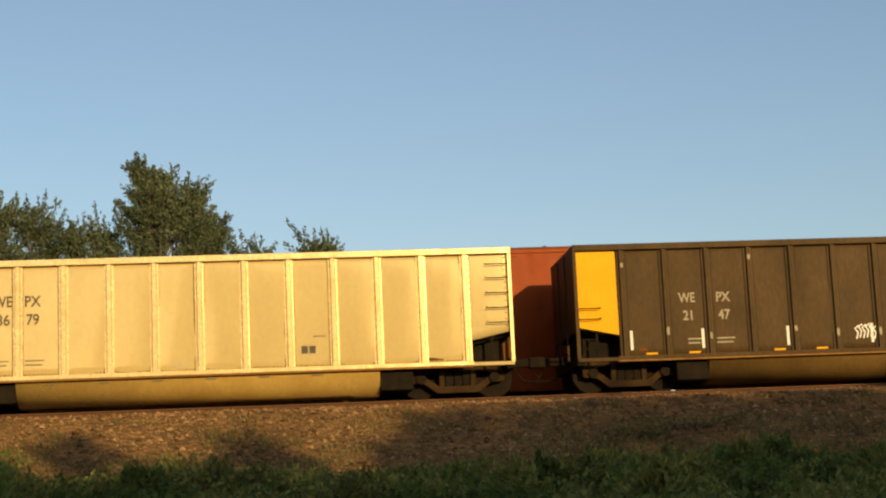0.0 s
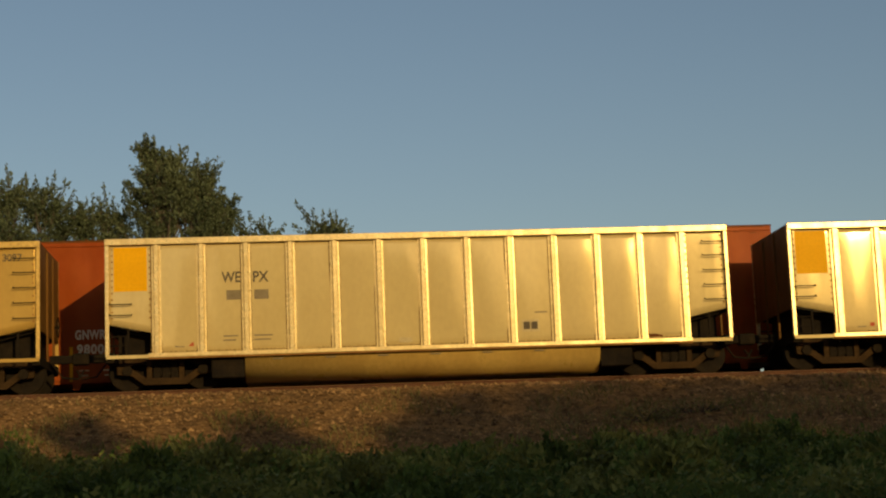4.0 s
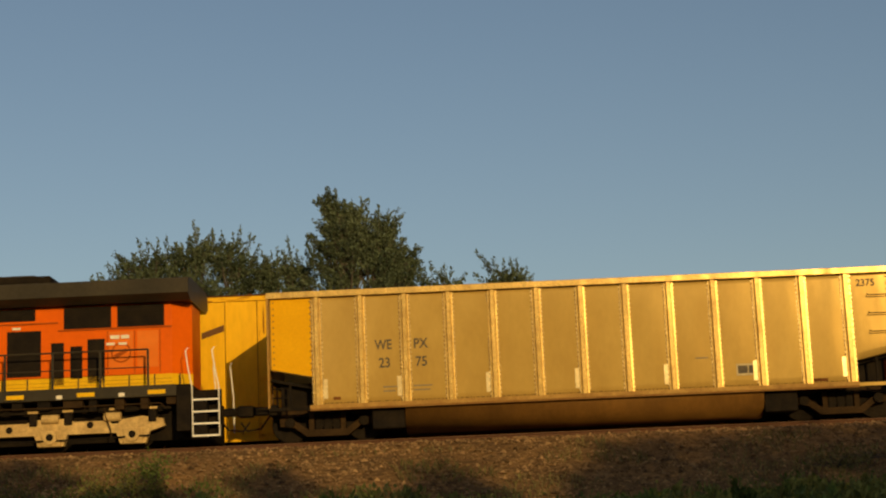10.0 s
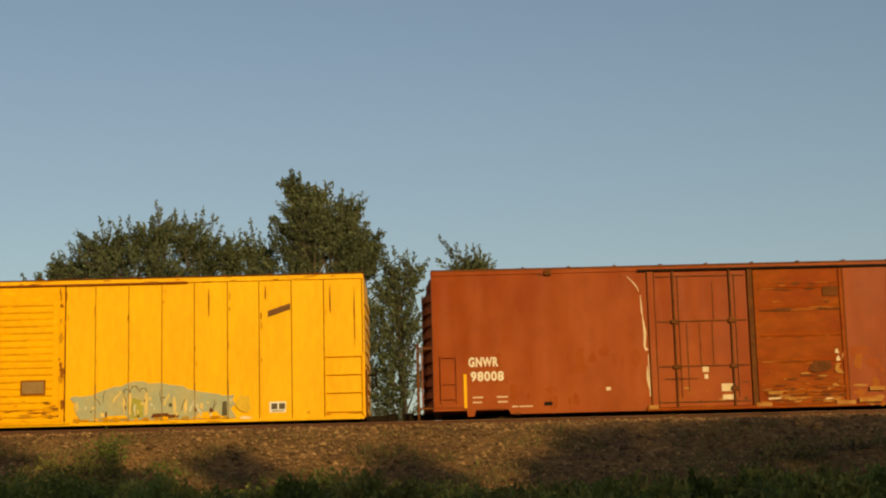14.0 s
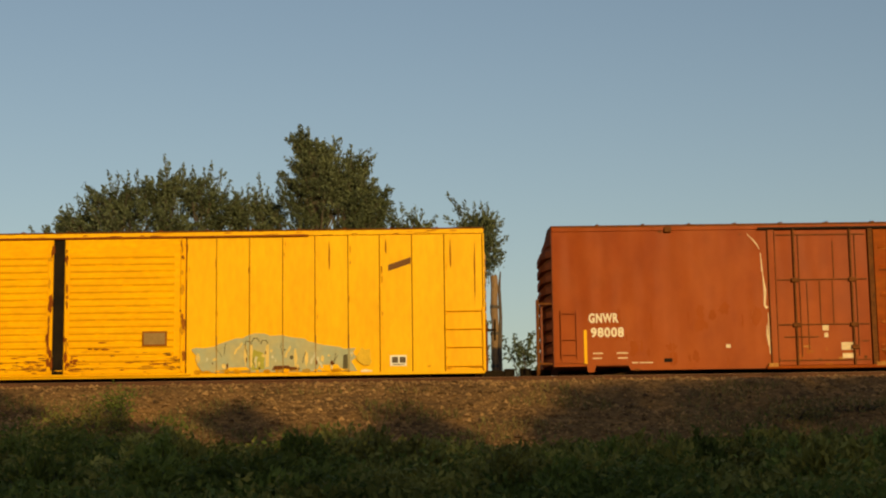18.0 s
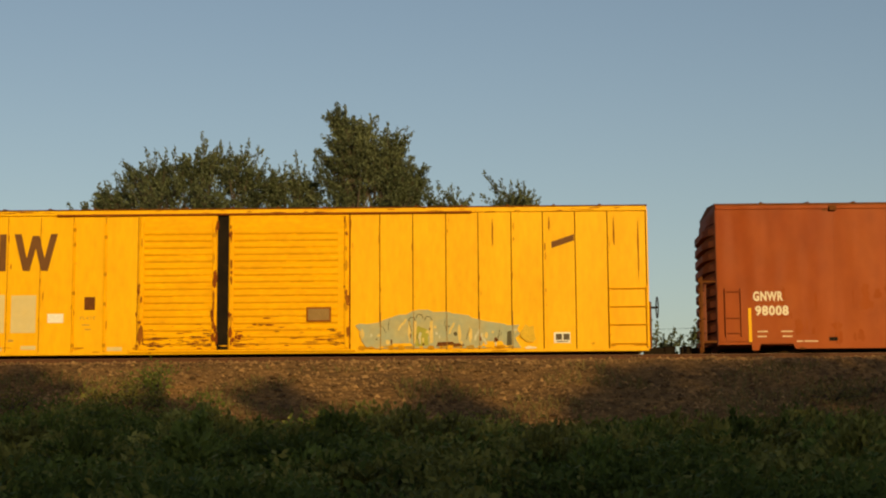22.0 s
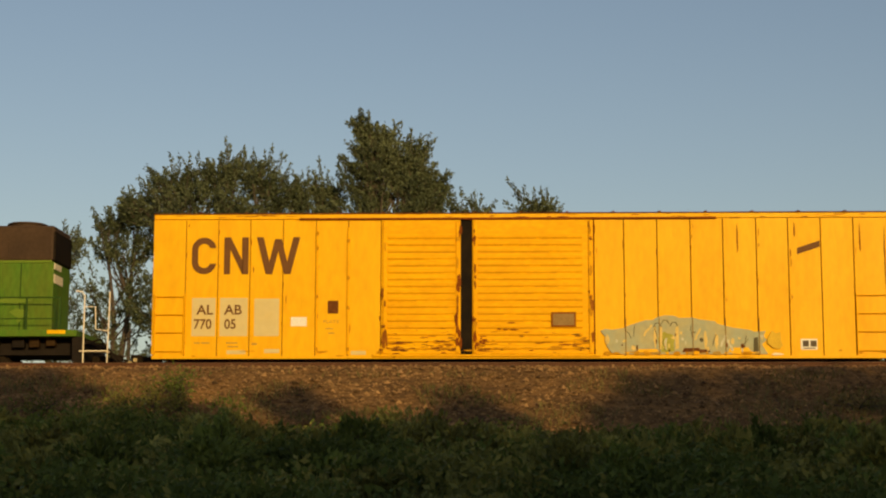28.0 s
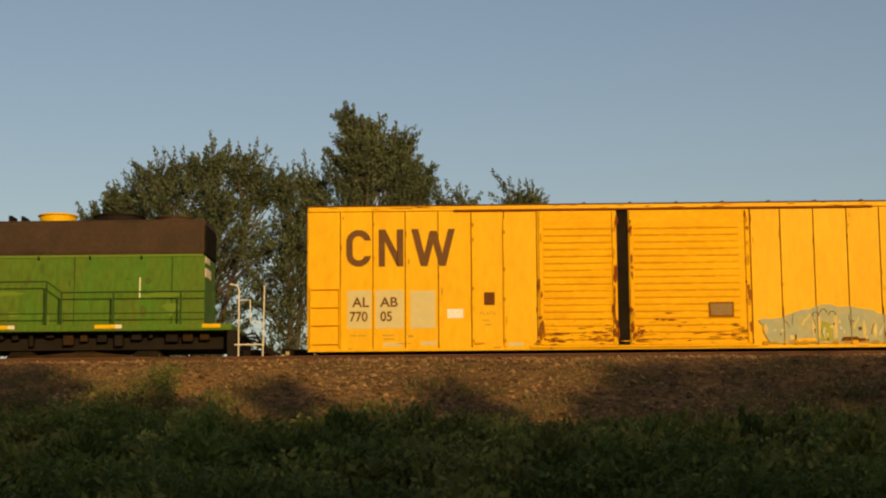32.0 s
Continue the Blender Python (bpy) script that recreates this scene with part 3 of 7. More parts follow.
            if look_of == "tall_panel":
                bm = bmesh.new()
                for k in range(24):
                    z = GS + 0.12 + k * 0.105
                    box(bm, -0.136, -0.118, -0.004, 0.002, z, z + 0.055)
                    box(bm, 0.112, 0.130, -0.004, 0.002, z + 0.03, z + 0.085)
                strip = tagged(part("rivet_strip", bm, ALU_POST, sheet, "", (POSTS[0], f, 0)), kind="stuff")
                for q in POSTS[1:]:
                    tagged(share("rivet_strip", strip, sheet, (q, f, 0)), kind="stuff")
            for fx, fz, w in ((1.55, 0.92, 0.18), (12.95, 0.86, 0.35)):
                part("grime_patch", boxes((fx, fx + w, f - 0.006, f + 0.001, fz, fz + 0.07)), RUST, sheet)
            if tags:
                for k in range(0, 13, 2):
                    xx = POSTS[k] + (0.125 if k == 0 else -0.225)
                    part("reflector_strip", boxes((xx, xx + (0.065 if look_of == "brown" else 0.1), f - 0.02, f + 0.001, 0.95, 1.42)), ALU_POST if look_of == "tall_panel" else STRIP, sheet, "pale reflective strip")
    # end walls, slope sheets, floor and the tub between the trucks
    for e in (0, 1):
        cx = lambda v: v if e == 0 else GL - v
        lo, hi = min(cx(0.0), cx(0.05)), max(cx(0.0), cx(0.05))
        # end walls and stiffeners take the dark tub brown in place of their shade
        wall = part("end_wall", boxes((lo, hi, -GH, GH, 1.45, GT - 0.02)), BROWN_SIDE if look_of == "brown" else TUB_BROWN, car)
        bm = bmesh.new()
        pts = [(cx(0.05), 1.45), (cx(0.05), 1.52), (cx(3.3), 0.80), (cx(3.3), 0.72)]
        prism(bm, pts, -GH + 0.30, GH - 0.30)
        # black sheet and added plate paint the shade inside the sloped cut-out
        part("slope_sheet", bm, DARK, wall)
        part("bolster_web", boxes((min(cx(0.25), cx(1.3)), max(cx(0.25), cx(1.3)), -1.05, 1.05, 0.62, 1.40)), DARK, wall)
        part("end_sill", boxes((min(cx(0), cx(0.2)), max(cx(0), cx(0.2)), -GH, GH, 0.62, 0.86), bevel=0.015), DARK, car)
        bm = bmesh.new()
        for yy in (-0.5, 0.5):
            box(bm, min(cx(-0.04), cx(0.0)), max(cx(-0.04), cx(0.0)), yy - 0.05, yy + 0.05, 0.8, GT - 0.1)
        part("end_stiffener", bm, BROWN_SIDE if look_of == "brown" else TUB_BROWN, wall)
    bm = bmesh.new()
    half = [(0.2, 0.6), (0.3, 0.12), (0.8, 0.10)] + [(0.85 + 0.70 * math.sin(q * math.pi / 20) ** 0.95, 0.80 - 0.70 * math.cos(q * math.pi / 20) ** 0.95) for q in range(1, 11)] + [(1.44, 0.84)]
    prism(bm, [(-y, z) for y, z in half[::-1]] + half, 3.25, GL - 3.25, "x")
    for face in bm.faces:
        face.smooth = abs(face.normal.x) < 0.5 and len(face.verts) == 4
    tub = part("tub_floor", bm, {"brown": TUB_DULL, "yellow_square": TUB_GOLD}.get(look_of, TUB_BROWN), car, "rounded lower tub between the trucks")
    for k in range(6 if look_of == "yellow_square" else 0):
        part("tub_label_bar", boxes((3.9 + k * 1.25, 4.15 + k * 1.25, -1.556, -1.54, 0.60, 0.63)), STENCIL_FADED, tub)
    part("center_sill", boxes((0.1, GL - 0.1, -0.3, 0.3, 0.5, 0.72)), DARK, car)
    part("underframe_box", boxes((2.45, 3.24, -1.45, 1.45, 0.2, 0.72), bevel=0.03), DARK, car)
    part("underframe_box", boxes((GL - 3.24, GL - 2.45, -1.45, 1.45, 0.2, 0.72), bevel=0.03), DARK, car)
    truck(car, 1.35, 0)
    truck(car, GL - 1.35, 0)
    coupler(car, 0, -1)
    coupler(car, GL, 1)
    bm = bmesh.new()
    ring = [(GL + 0.12, 0.6 + 0.25 * math.cos(k * math.pi / 8), 1.75 + 0.25 * math.sin(k * math.pi / 8)) for k in range(17)]
    brake = part("brake_wheel", tube(bm, ring, 0.015, 5), DARK, car)
    part("brake_shaft", tube(bmesh.new(), [(GL, 0.6, 1.75), (GL + 0.14, 0.6, 1.75)], 0.03, 6), DARK, brake)
    for m in marks:
        m(sheet_front(car))
    return car


def sheet_front(car):
    return [c for c in car.children if c.name.startswith("side_sheet")][0]


TAG_RED = mat("faded_red_tag", (0.42, 0.09, 0.04), 0.6)
STENCIL_FADED = mat("faded_stencil", (0.22, 0.17, 0.10), 0.6)
GRAFFITI_WHITE = mat("white_spray_paint", (0.78, 0.76, 0.70), 0.55, 0, (0.66, 0.62, 0.54), 4, 0.5, 10, 0.05)


def spray_blobs(sheet):
    """Four white sprayed shapes with dark rims on the lower side."""
    f = -GH - 0.032
    shapes = [[(4.75, 1.05), (4.92, 0.84), (5.38, 0.90), (5.42, 1.28), (5.2, 1.40), (4.95, 1.30)],
              [(6.07 + 0.40 * math.cos(a) * (1 if k % 2 else 0.97), 1.10 + 0.32 * math.sin(a)) for k, a in enumerate([i * math.pi / 10 for i in range(20)])],
              [(6.76, 1.02), (7.09, 0.86), (7.39, 1.20), (7.06, 1.42)],
              [(7.85, 1.3), (8.25, 1.42), (8.32, 1.02), (8.62, 0.95), (8.60, 0.84), (8.10, 0.84), (8.0, 1.0)]]
    for k, s in enumerate(shapes):
        s = [(x, z * 1.1 - 0.03) for x, z in s]
        cx, cz = sum(p[0] for p in s) / len(s), sum(p[1] for p in s) / len(s)
        bm = bmesh.new()
        prism(bm, [(cx + (x - cx) * 1.13, cz + (z - cz) * 1.13) for x, z in s], f - 0.006, f + 0.001)
        part("sprayed_rim", bm, INK, sheet)
        bm = bmesh.new()
        prism(bm, s, f - 0.012, f)
        part("sprayed_shape", bm, GRAFFITI_WHITE, sheet, "white sprayed shape")
        if k == 1:
            part("sprayed_dot", disc(bmesh.new(), cx, f - 0.016, f, cz, 0.08, 12), INK, sheet)



def scribble_mark(sheet):
    """A small white sprayed scrawl low on the side."""
    rng = random.Random(3)
    for k in range(6):
        x, z = 6.95 + 0.09 * k, 1.02 + rng.uniform(0, 0.1)
        part("sprayed_scrawl", stroke(bmesh.new(), [(x, z), (x + 0.05, z + 0.15), (x - 0.02, z + 0.26), (x + 0.08, z + 0.33)], 0.035, -GH - 0.016, -GH + 0.001), GRAFFITI_WHITE, sheet)


BL, BT, BS, BH = 19.65, 4.68, 0.82, 1.50   # boxcar: length, eaves and sill over the rail, half width


def end_ribs(parent, x, way, material, depth, n=11):
    """Corrugated end: deep horizontal ribs that swell towards the middle of the end."""
    for i in range(n):
        z = 1.05 + i * (BT - 1.45) / (n - 1)
        d = depth if i < n - 1 else depth * 0.5
        bm = bmesh.new()
        plan = [(x, -BH + 0.05), (x + way * d * 0.55, -BH + 0.30), (x + way * d, -0.75), (x + way * d, 0.75), (x + way * d * 0.55, BH - 0.30), (x, BH - 0.05)]
        prism(bm, plan, z - 0.08, z + 0.10, "z")
        part("end_rib", bm, material, parent)
        bm = bmesh.new()
        prism(bm, [(x + (a - x) * 0.6, c) for a, c in plan], z + 0.10, z + 0.20, "z")
        part("end_rib_valley", bm, material, parent)


def boxcar_shell(label, paint, end_paint, roof_mat, ladders=True):
    car = thing("boxcar", label, "railway car", "freight train cars")
    part("body_core", boxes((0.0, BL, -BH + 0.04, BH, BS + 0.12, BT)), RUST if paint is YELLOW else paint, car)
    bm = bmesh.new()
    prism(bm, [(-BH - 0.03, BT - 0.02), (BH + 0.03, BT - 0.02), (BH + 0.03, BT + 0.02), (0, BT + 0.16), (-BH - 0.03, BT + 0.02)], -0.02, BL + 0.02, "x")
    roof = part("roof", bm, roof_mat, car, "low metal roof with seam ribs")
    for i in range(1, 16):
        bm = bmesh.new()
        x = i * BL / 16
        prism(bm, [(-BH - 0.03, BT + 0.02), (0, BT + 0.16), (BH + 0.03, BT + 0.02), (BH + 0.03, BT + 0.05), (0, BT + 0.20), (-BH - 0.03, BT + 0.05)], x - 0.03, x + 0.03, "x")
        part("roof_rib", bm, roof_mat, roof)
    for x, way in ((0.0, -1), (BL, 1)):
        e = part("end_wall", boxes((min(x, x + way * 0.02), max(x, x + way * 0.02), -BH + 0.02, BH - 0.02, BS + 0.1, BT - 0.02)), end_paint, car, "corrugated steel end")
        end_ribs(e, x + way * 0.02, way, end_paint, 0.26 if ladders else 0.07)
        if not ladders:
            continue
        for yy in (-1.30, -0.95):
            part("end_ladder_rail", boxes((x + way * 0.30 - 0.02, x + way * 0.30 + 0.02, yy - 0.02, yy + 0.02, 1.05, 2.55)), end_paint, e)
        for k in range(5):
            part("end_rung", boxes((x + way * 0.30 - 0.012, x + way * 0.30 + 0.012, -1.30, -0.95, 0.9 + k * 0.38, 0.925 + k * 0.38)), end_paint, e)
    for s in (-1, 1):
        part("top_rail", boxes((0, BL, s * BH - 0.03, s * BH + 0.03, BT - 0.14, BT), bevel=0.01), paint, car)
    truck(car, 2.6, 0)
    truck(car, BL - 2.6, 0)
    coupler(car, 0, -1)
    coupler(car, BL, 1)
    part("center_sill", boxes((0.2, BL - 0.2, -0.3, 0.3, 0.5, 0.9)), DARK, car)
    return car


def side_ladder(car, x0, x1, zs, material):
    l = part("side_ladder", boxes((x0, x0 + 0.03, -BH - 0.07, -BH, zs[0] - 0.1, zs[-1] + 0.08)), material, car, "steel grab ladder")
    part("stile", boxes((x1 - 0.03, x1, -BH - 0.07, -BH, zs[0] - 0.1, zs[-1] + 0.08)), material, l)
    for z in zs:
        part("rung", boxes((x0, x1, -BH - 0.08, -BH - 0.05, z - 0.015, z + 0.015)), material, l)


def bar_rows(car, rows, material, f):
    for x, z, w, h in rows:
        part("small_text_bar", boxes((x, x + w, f - 0.01, f + 0.002, z, z + h)), material, car)


def yellow_boxcar():
    car = boxcar_shell("bright yellow double-door steel boxcar with rust and patches", YELLOW, YELLOW, RUST, False)
    f = -BH
    # panels between seams, standing proud of the dark joints
    left = [0.0, 0.88, 1.75, 2.61, 3.49, 4.37, 5.24, 6.11]
    right = [11.76, 12.57, 13.45, 14.33, 15.19, 16.07, 16.91, 17.77, 18.63, BL]
    for edges in (left, right):
        for a, b in zip(edges, edges[1:]):
            part("side_panel", boxes((a + 0.006, b - 0.034, f, f + 0.05, BS, BT - 0.15), bevel=0.008), YELLOW, car)
            part("seam_post", boxes((b - 0.012, b + 0.03, f - 0.02, f + 0.035, BS + 0.02, BT - 0.15), bevel=0.006), YELLOW, car)
    part("side_sill", boxes((0, BL, f - 0.03, f + 0.05, BS - 0.03, BS + 0.05), bevel=0.01), YELLOW, car)
    part("door_track", boxes((5.9, 11.9, f - 0.09, f + 0.02, BS + 0.02, BS + 0.08), bevel=0.01), YELLOW_DIRTY, car, "rusty lower door track")
    part("door_track", boxes((3.9, 15.0, f - 0.08, f + 0.02, BT - 0.17, BT - 0.12), bevel=0.01), RUST_RED, car, "rusty upper door track")
    part("door_opening", boxes((8.21, 8.52, f + 0.03, f + 0.12, BS + 0.1, BT - 0.17)), DARK, car, "dark gap between the doors")
    for a, b in ((6.12, 8.21), (8.52, 11.73)):
        d = part("sliding_door", boxes((a, b, f - 0.03, f + 0.05, BS + 0.09, BT - 0.18), bevel=0.012), YELLOW_DIRTY, car, "ribbed yellow door with rusty lower edge")
        n = 17
        for i in range(n):
            z = 1.10 + i * 0.185
            bm = bmesh.new()
            prism(bm, [(f - 0.03, z - 0.06), (f - 0.055, z - 0.035), (f - 0.055, z + 0.035), (f - 0.03, z + 0.06)], a + 0.14, b - 0.14 - (0.0 if a < 8 else 0.15), "x")
            part("door_rib", bm, YELLOW_DIRTY, d)
            random.seed(i * 7 + int(a))
            x0 = a + 0.16
            while x0 < b - 0.8 - (0.0 if a < 8 else 0.15):
                w = random.uniform(0.6, 2.4)
                x1 = min(x0 + w, b - 0.16 - (0.0 if a < 8 else 0.15))
                part("grime_line", boxes((x0, x1, f - 0.040, f - 0.028, z - 0.069, z - 0.058)), GRIME, d)
                x0 = x1 + random.uniform(0.02, 0.5)
        for xx in (a + 0.03, b - 0.12):
            part("door_stile", boxes((xx, xx + 0.09, f - 0.075, f - 0.028, BS + 0.12, BT - 0.2), bevel=0.01), YELLOW_DIRTY, d)
        rng = random.Random(int(a * 10))
        for k in range(84):
            corner = rng.random() < 0.6
            x = (rng.choice((a + 0.25, b - 0.3)) + rng.gauss(0, 0.2)) if corner else rng.uniform(a + 0.2, b - 0.2)
            z = 1.0 + abs(rng.gauss(0, 0.22))
            part("rust_patch", blotch(bmesh.new(), min(max(x, a + 0.1), b - 0.1), z, rng.uniform(0.05, 0.34), rng.uniform(0.012, 0.05), f - 0.059, f - 0.028, rng, rng.choice((7, 9, 11))), rng.choice((RUST_LIGHT, RUST_LIGHT, GRIME, GRIME, GRIME, RUST)), d)
        for k in range(10):
            part("rust_patch", blotch(bmesh.new(), rng.choice((a + 0.08, b - 0.08)), rng.uniform(1.0, 4.2), rng.uniform(0.05, 0.13), rng.uniform(0.1, 0.4), f - 0.079, f - 0.028, rng), RUST_LIGHT if rng.random() < 0.5 else GRIME, d)
    part("placard_board", boxes((10.60, 11.26, f - 0.075, f - 0.05, 1.62, 2.02), bevel=0.008), RUST_LIGHT, car, "brown placard board")
    part("placard_face", boxes((10.65, 11.21, f - 0.079, f - 0.07, 1.67, 1.97)), PLACARD, car)
    part("placard_frame", boxes((4.68, 4.96, f - 0.03, f + 0.01, 2.0, 2.34), bevel=0.008), RUST, car, "small dark placard holder")
    part("lock_rod", boxes((4.36, 4.40, f - 0.06, f, 0.9, 4.3)), YELLOW_DIRTY, car)
    part("lock_rod", boxes((5.20, 5.24, f - 0.06, f, 0.9, 4.3)), YELLOW_DIRTY, car)
    for x, zs in ((4.38, (1.0, 2.4, 3.7, 4.1)), (5.22, (1.0, 2.1, 2.9, 3.9))):
        for z in zs:
            part("latch", boxes((x - 0.03, x + 0.04, f - 0.07, f - 0.01, z, z + 0.09), bevel=0.008), GRIME, car)
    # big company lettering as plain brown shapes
    arc = lambda x, z, r, a0, a1: [(x + r * math.cos(math.radians(a0 + (a1 - a0) * k / 7)), z + r * math.sin(math.radians(a0 + (a1 - a0) * k / 7))) for k in range(8)]
    round_shape = arc(1.35, 3.72, 0.33, 8, 172) + arc(1.35, 3.39, 0.33, 188, 352) + arc(1.35, 3.39, 0.165, 342, 188) + arc(1.35, 3.72, 0.165, 172, 18)
    for outline in (round_shape,
                    [(1.89, 3.06), (2.05, 3.06), (2.05, 3.74), (2.38, 3.06), (2.39, 3.06), (2.39, 3.40), (2.06, 4.05), (1.89, 4.05)], [(2.37, 3.06), (2.54, 3.06), (2.54, 4.05), (2.37, 4.05)]):
        bm = bmesh.new()
        prism(bm, outline, f - 0.03, f + 0.001)
        part("brown_lettering_shape", bm, LETTER_BROWN, car)
    part("brown_lettering_shape", prism(bmesh.new(), [(2.76, 4.05), (2.94, 4.05), (3.10, 3.38), (3.25, 4.0), (3.43, 4.0), (3.58, 3.38), (3.74, 4.05), (3.92, 4.05), (3.67, 3.06), (3.50, 3.06), (3.34, 3.68), (3.18, 3.06), (3.01, 3.06)], f - 0.03, f + 0.001), LETTER_BROWN, car)
    part("grey_patch", boxes((1.05, 1.68, f - 0.008, f + 0.001, 1.40, 2.42)), PATCH_GREY, car, "grey repainted patch")
    part("grey_patch", boxes((1.80, 2.54, f - 0.008, f + 0.001, 1.40, 2.42)), PATCH_GREY, car)
    part("grey_patch", boxes((2.72, 3.38, f - 0.008, f + 0.001, 1.40, 2.40)), PATCH_GREY, car)
    words("lettering", "PLATE", 0.12, LETTER_FADED, car, 4.56, f - 0.010, 1.74, 1.1, "small faded stencil", 0.004, 1.2)
    bar_rows(car, [(1.12, 1.20, 0.16, 0.035), (1.32, 1.20, 0.22, 0.035), (1.98, 1.20, 0.3, 0.035), (2.02, 1.10, 0.28, 0.035), (2.66, 1.16, 0.14, 0.06), (4.62, 1.58, 0.2, 0.03), (4.7, 1.46, 0.16, 0.03)], LETTER_FADED, f)
    words("lettering", "AL", 0.36, LETTER_BROWN, car, 1.18, f - 0.012, 1.98, 1.05, "stencilled reporting mark")
    words("lettering", "AB", 0.36, LETTER_BROWN, car, 1.92, f - 0.012, 1.98, 1.05)
    words("lettering", "770", 0.36, LETTER_BROWN, car, 1.10, f - 0.012, 1.60, 0.9, "stencilled car number")
    words("lettering", "05", 0.36, LETTER_BROWN, car, 1.92, f - 0.012, 1.60, 0.9)
    part("paper_notice", boxes((3.70, 4.12, f - 0.008, f + 0.001, 1.66, 1.90)), STRIP, car, "torn pale paper notice")
    side_ladder(car, 0.05, 0.86, (1.0, 1.5, 1.98, 2.46), YELLOW_DIRTY)
    side_ladder(car, 18.62, BL - 0.01, (1.0, 1.5, 1.98, 2.46), YELLOW_DIRTY)
    part("data_plate", boxes((17.15, 17.58, f - 0.01, f + 0.001, 1.02, 1.30)), STRIP, car, "white data plate")
    for k in (0, 0.2):
        part("square", boxes((17.2 + k, 17.36 + k, f - 0.014, f, 1.1, 1.26)), INK, car)
    part("plate_text_bar", boxes((17.22, 17.52, f - 0.014, f, 1.045, 1.07)), INK, car)
    bm = bmesh.new()
    prism(bm, [(17.12, 3.55), (17.72, 3.75), (17.72, 3.92), (17.12, 3.72)], f - 0.01, f + 0.001)
    part("brown_emblem_bar", bm, LETTER_BROWN, car, "faded brown emblem bar")
    # sprayed painting along the lower side
    top = [(12.02, 1.52), (12.14, 1.57), (12.34, 1.55), (12.66, 1.60), (12.76, 1.66), (13.2, 1.80), (13.38, 1.80), (13.5, 1.87), (13.7, 1.93), (13.95, 1.92), (14.1, 1.86), (14.44, 1.87), (14.6, 1.82), (15.02, 1.77), (15.1, 1.70), (15.5, 1.60), (15.94, 1.54), (16.05, 1.49), (16.36, 1.51)]
    bm = bmesh.new()
    prism(bm, [(12.62, 0.90), (12.3, 0.95), (12.18, 1.12), (12.22, 1.3), (12.1, 1.42)] + top + [(16.28, 1.38), (16.38, 1.27), (16.24, 1.16), (16.33, 1.02), (16.4, 0.90)], f - 0.042, f + 0.001)
    part("sprayed_painting", bm, SPRAY_BLUE, car, "pale blue-grey sprayed painting")
    rng = random.Random(12)
    for x, z, w, h, m in ((13.75, 1.25, 0.50, 0.75, SPRAY_GREEN), (13.45, 1.35, 0.10, 0.8, SPRAY_CREAM), (14.02, 1.35, 0.10, 0.7, SPRAY_CREAM), (14.78, 1.25, 0.12, 0.6, SPRAY_CREAM), (15.06, 1.25, 0.13, 0.55, SPRAY_CREAM),
                          (13.1, 0.95, 1.0, 0.14, SPRAY_OLIVE), (14.5, 0.95, 0.6, 0.16, SPRAY_OLIVE), (15.7, 0.95, 0.8, 0.14, YELLOW), (16.60, 1.25, 0.50, 0.6, SPRAY_LIME), (16.65, 0.90, 0.34, 0.08, WHITE), (12.2, 1.30, 0.14, 0.3, SPRAY_CREAM)):
        part("sprayed_mark", blotch(bmesh.new(), x, z, w, h, f - 0.050, f - 0.03, rng, 13), m, car)
    for k in range(26):
        x = rng.uniform(12.3, 16.3)
        part("sprayed_line", blotch(bmesh.new(), x, rng.uniform(0.95, 1.5), rng.uniform(0.03, 0.16), rng.uniform(0.03, 0.2), f - 0.054, f - 0.03, rng, 7), rng.choice((SPRAY_DARK, RUST, SPRAY_CREAM, SPRAY_PALE)), car)
    for x, z, w, h, m in ((13.55, 1.02, 0.10, 0.62, SPRAY_CREAM), (13.98, 1.02, 0.10, 0.62, SPRAY_CREAM), (13.60, 0.95, 0.36, 0.46, SPRAY_GREEN), (14.15, 0.95, 0.5, 0.12, RUST), (14.55, 0.93, 0.35, 0.10, RUST), (15.35, 0.95, 0.6, 0.13, YELLOW), (12.95, 0.94, 0.6, 0.10, YELLOW), (16.02, 0.95, 0.14, 0.4, SPRAY_DARK)):
        part("sprayed_mark", prism(bmesh.new(), [(x, z), (x + w, z + 0.03), (x + w * 0.9, z + h), (x + w * 0.12, z + h * 0.94)], f - 0.0535, f - 0.03), m, car)
    for k in range(13):
        x, z = rng.uniform(12.4, 16.1), rng.uniform(0.98, 1.4)
        q = rng.uniform(-0.5, 0.5)
        pts = [(x, z), (x + q * 0.12, z + 0.12), (x + q * 0.35, z + 0.2), (x + q * 0.4 + 0.03, z + 0.30)]
        m, w = rng.choice(((SPRAY_DARK, 0.018), (SPRAY_DARK, 0.014), (SPRAY_CREAM, 0.05), (SPRAY_PALE, 0.06)))
        part("sprayed_line", stroke(bmesh.new(), pts, w, f - 0.056, f - 0.03), m, car)
    for k in range(16):
        x = 12.2 + k * 0.26
        part("sprayed_mark", blotch(bmesh.new(), x, 0.93, rng.uniform(0.1, 0.35), rng.uniform(0.05, 0.16), f - 0.052, f - 0.03, rng, 9), rng.choice((YELLOW_DIRTY, SPRAY_OLIVE, GRIME)), car)
    for x, z in ((13.52, 1.62), (13.72, 1.70), (13.95, 1.64)):
        part("sprayed_line", stroke(bmesh.new(), [(x - 0.1, z), (x - 0.05, z + 0.1), (x + 0.05, z + 0.1), (x + 0.1, z)], 0.02, f - 0.058, f - 0.03), SPRAY_DARK, car)
    for ob in car.children:
        if ob.name.startswith("sprayed"):
            ob.location.x = -0.12
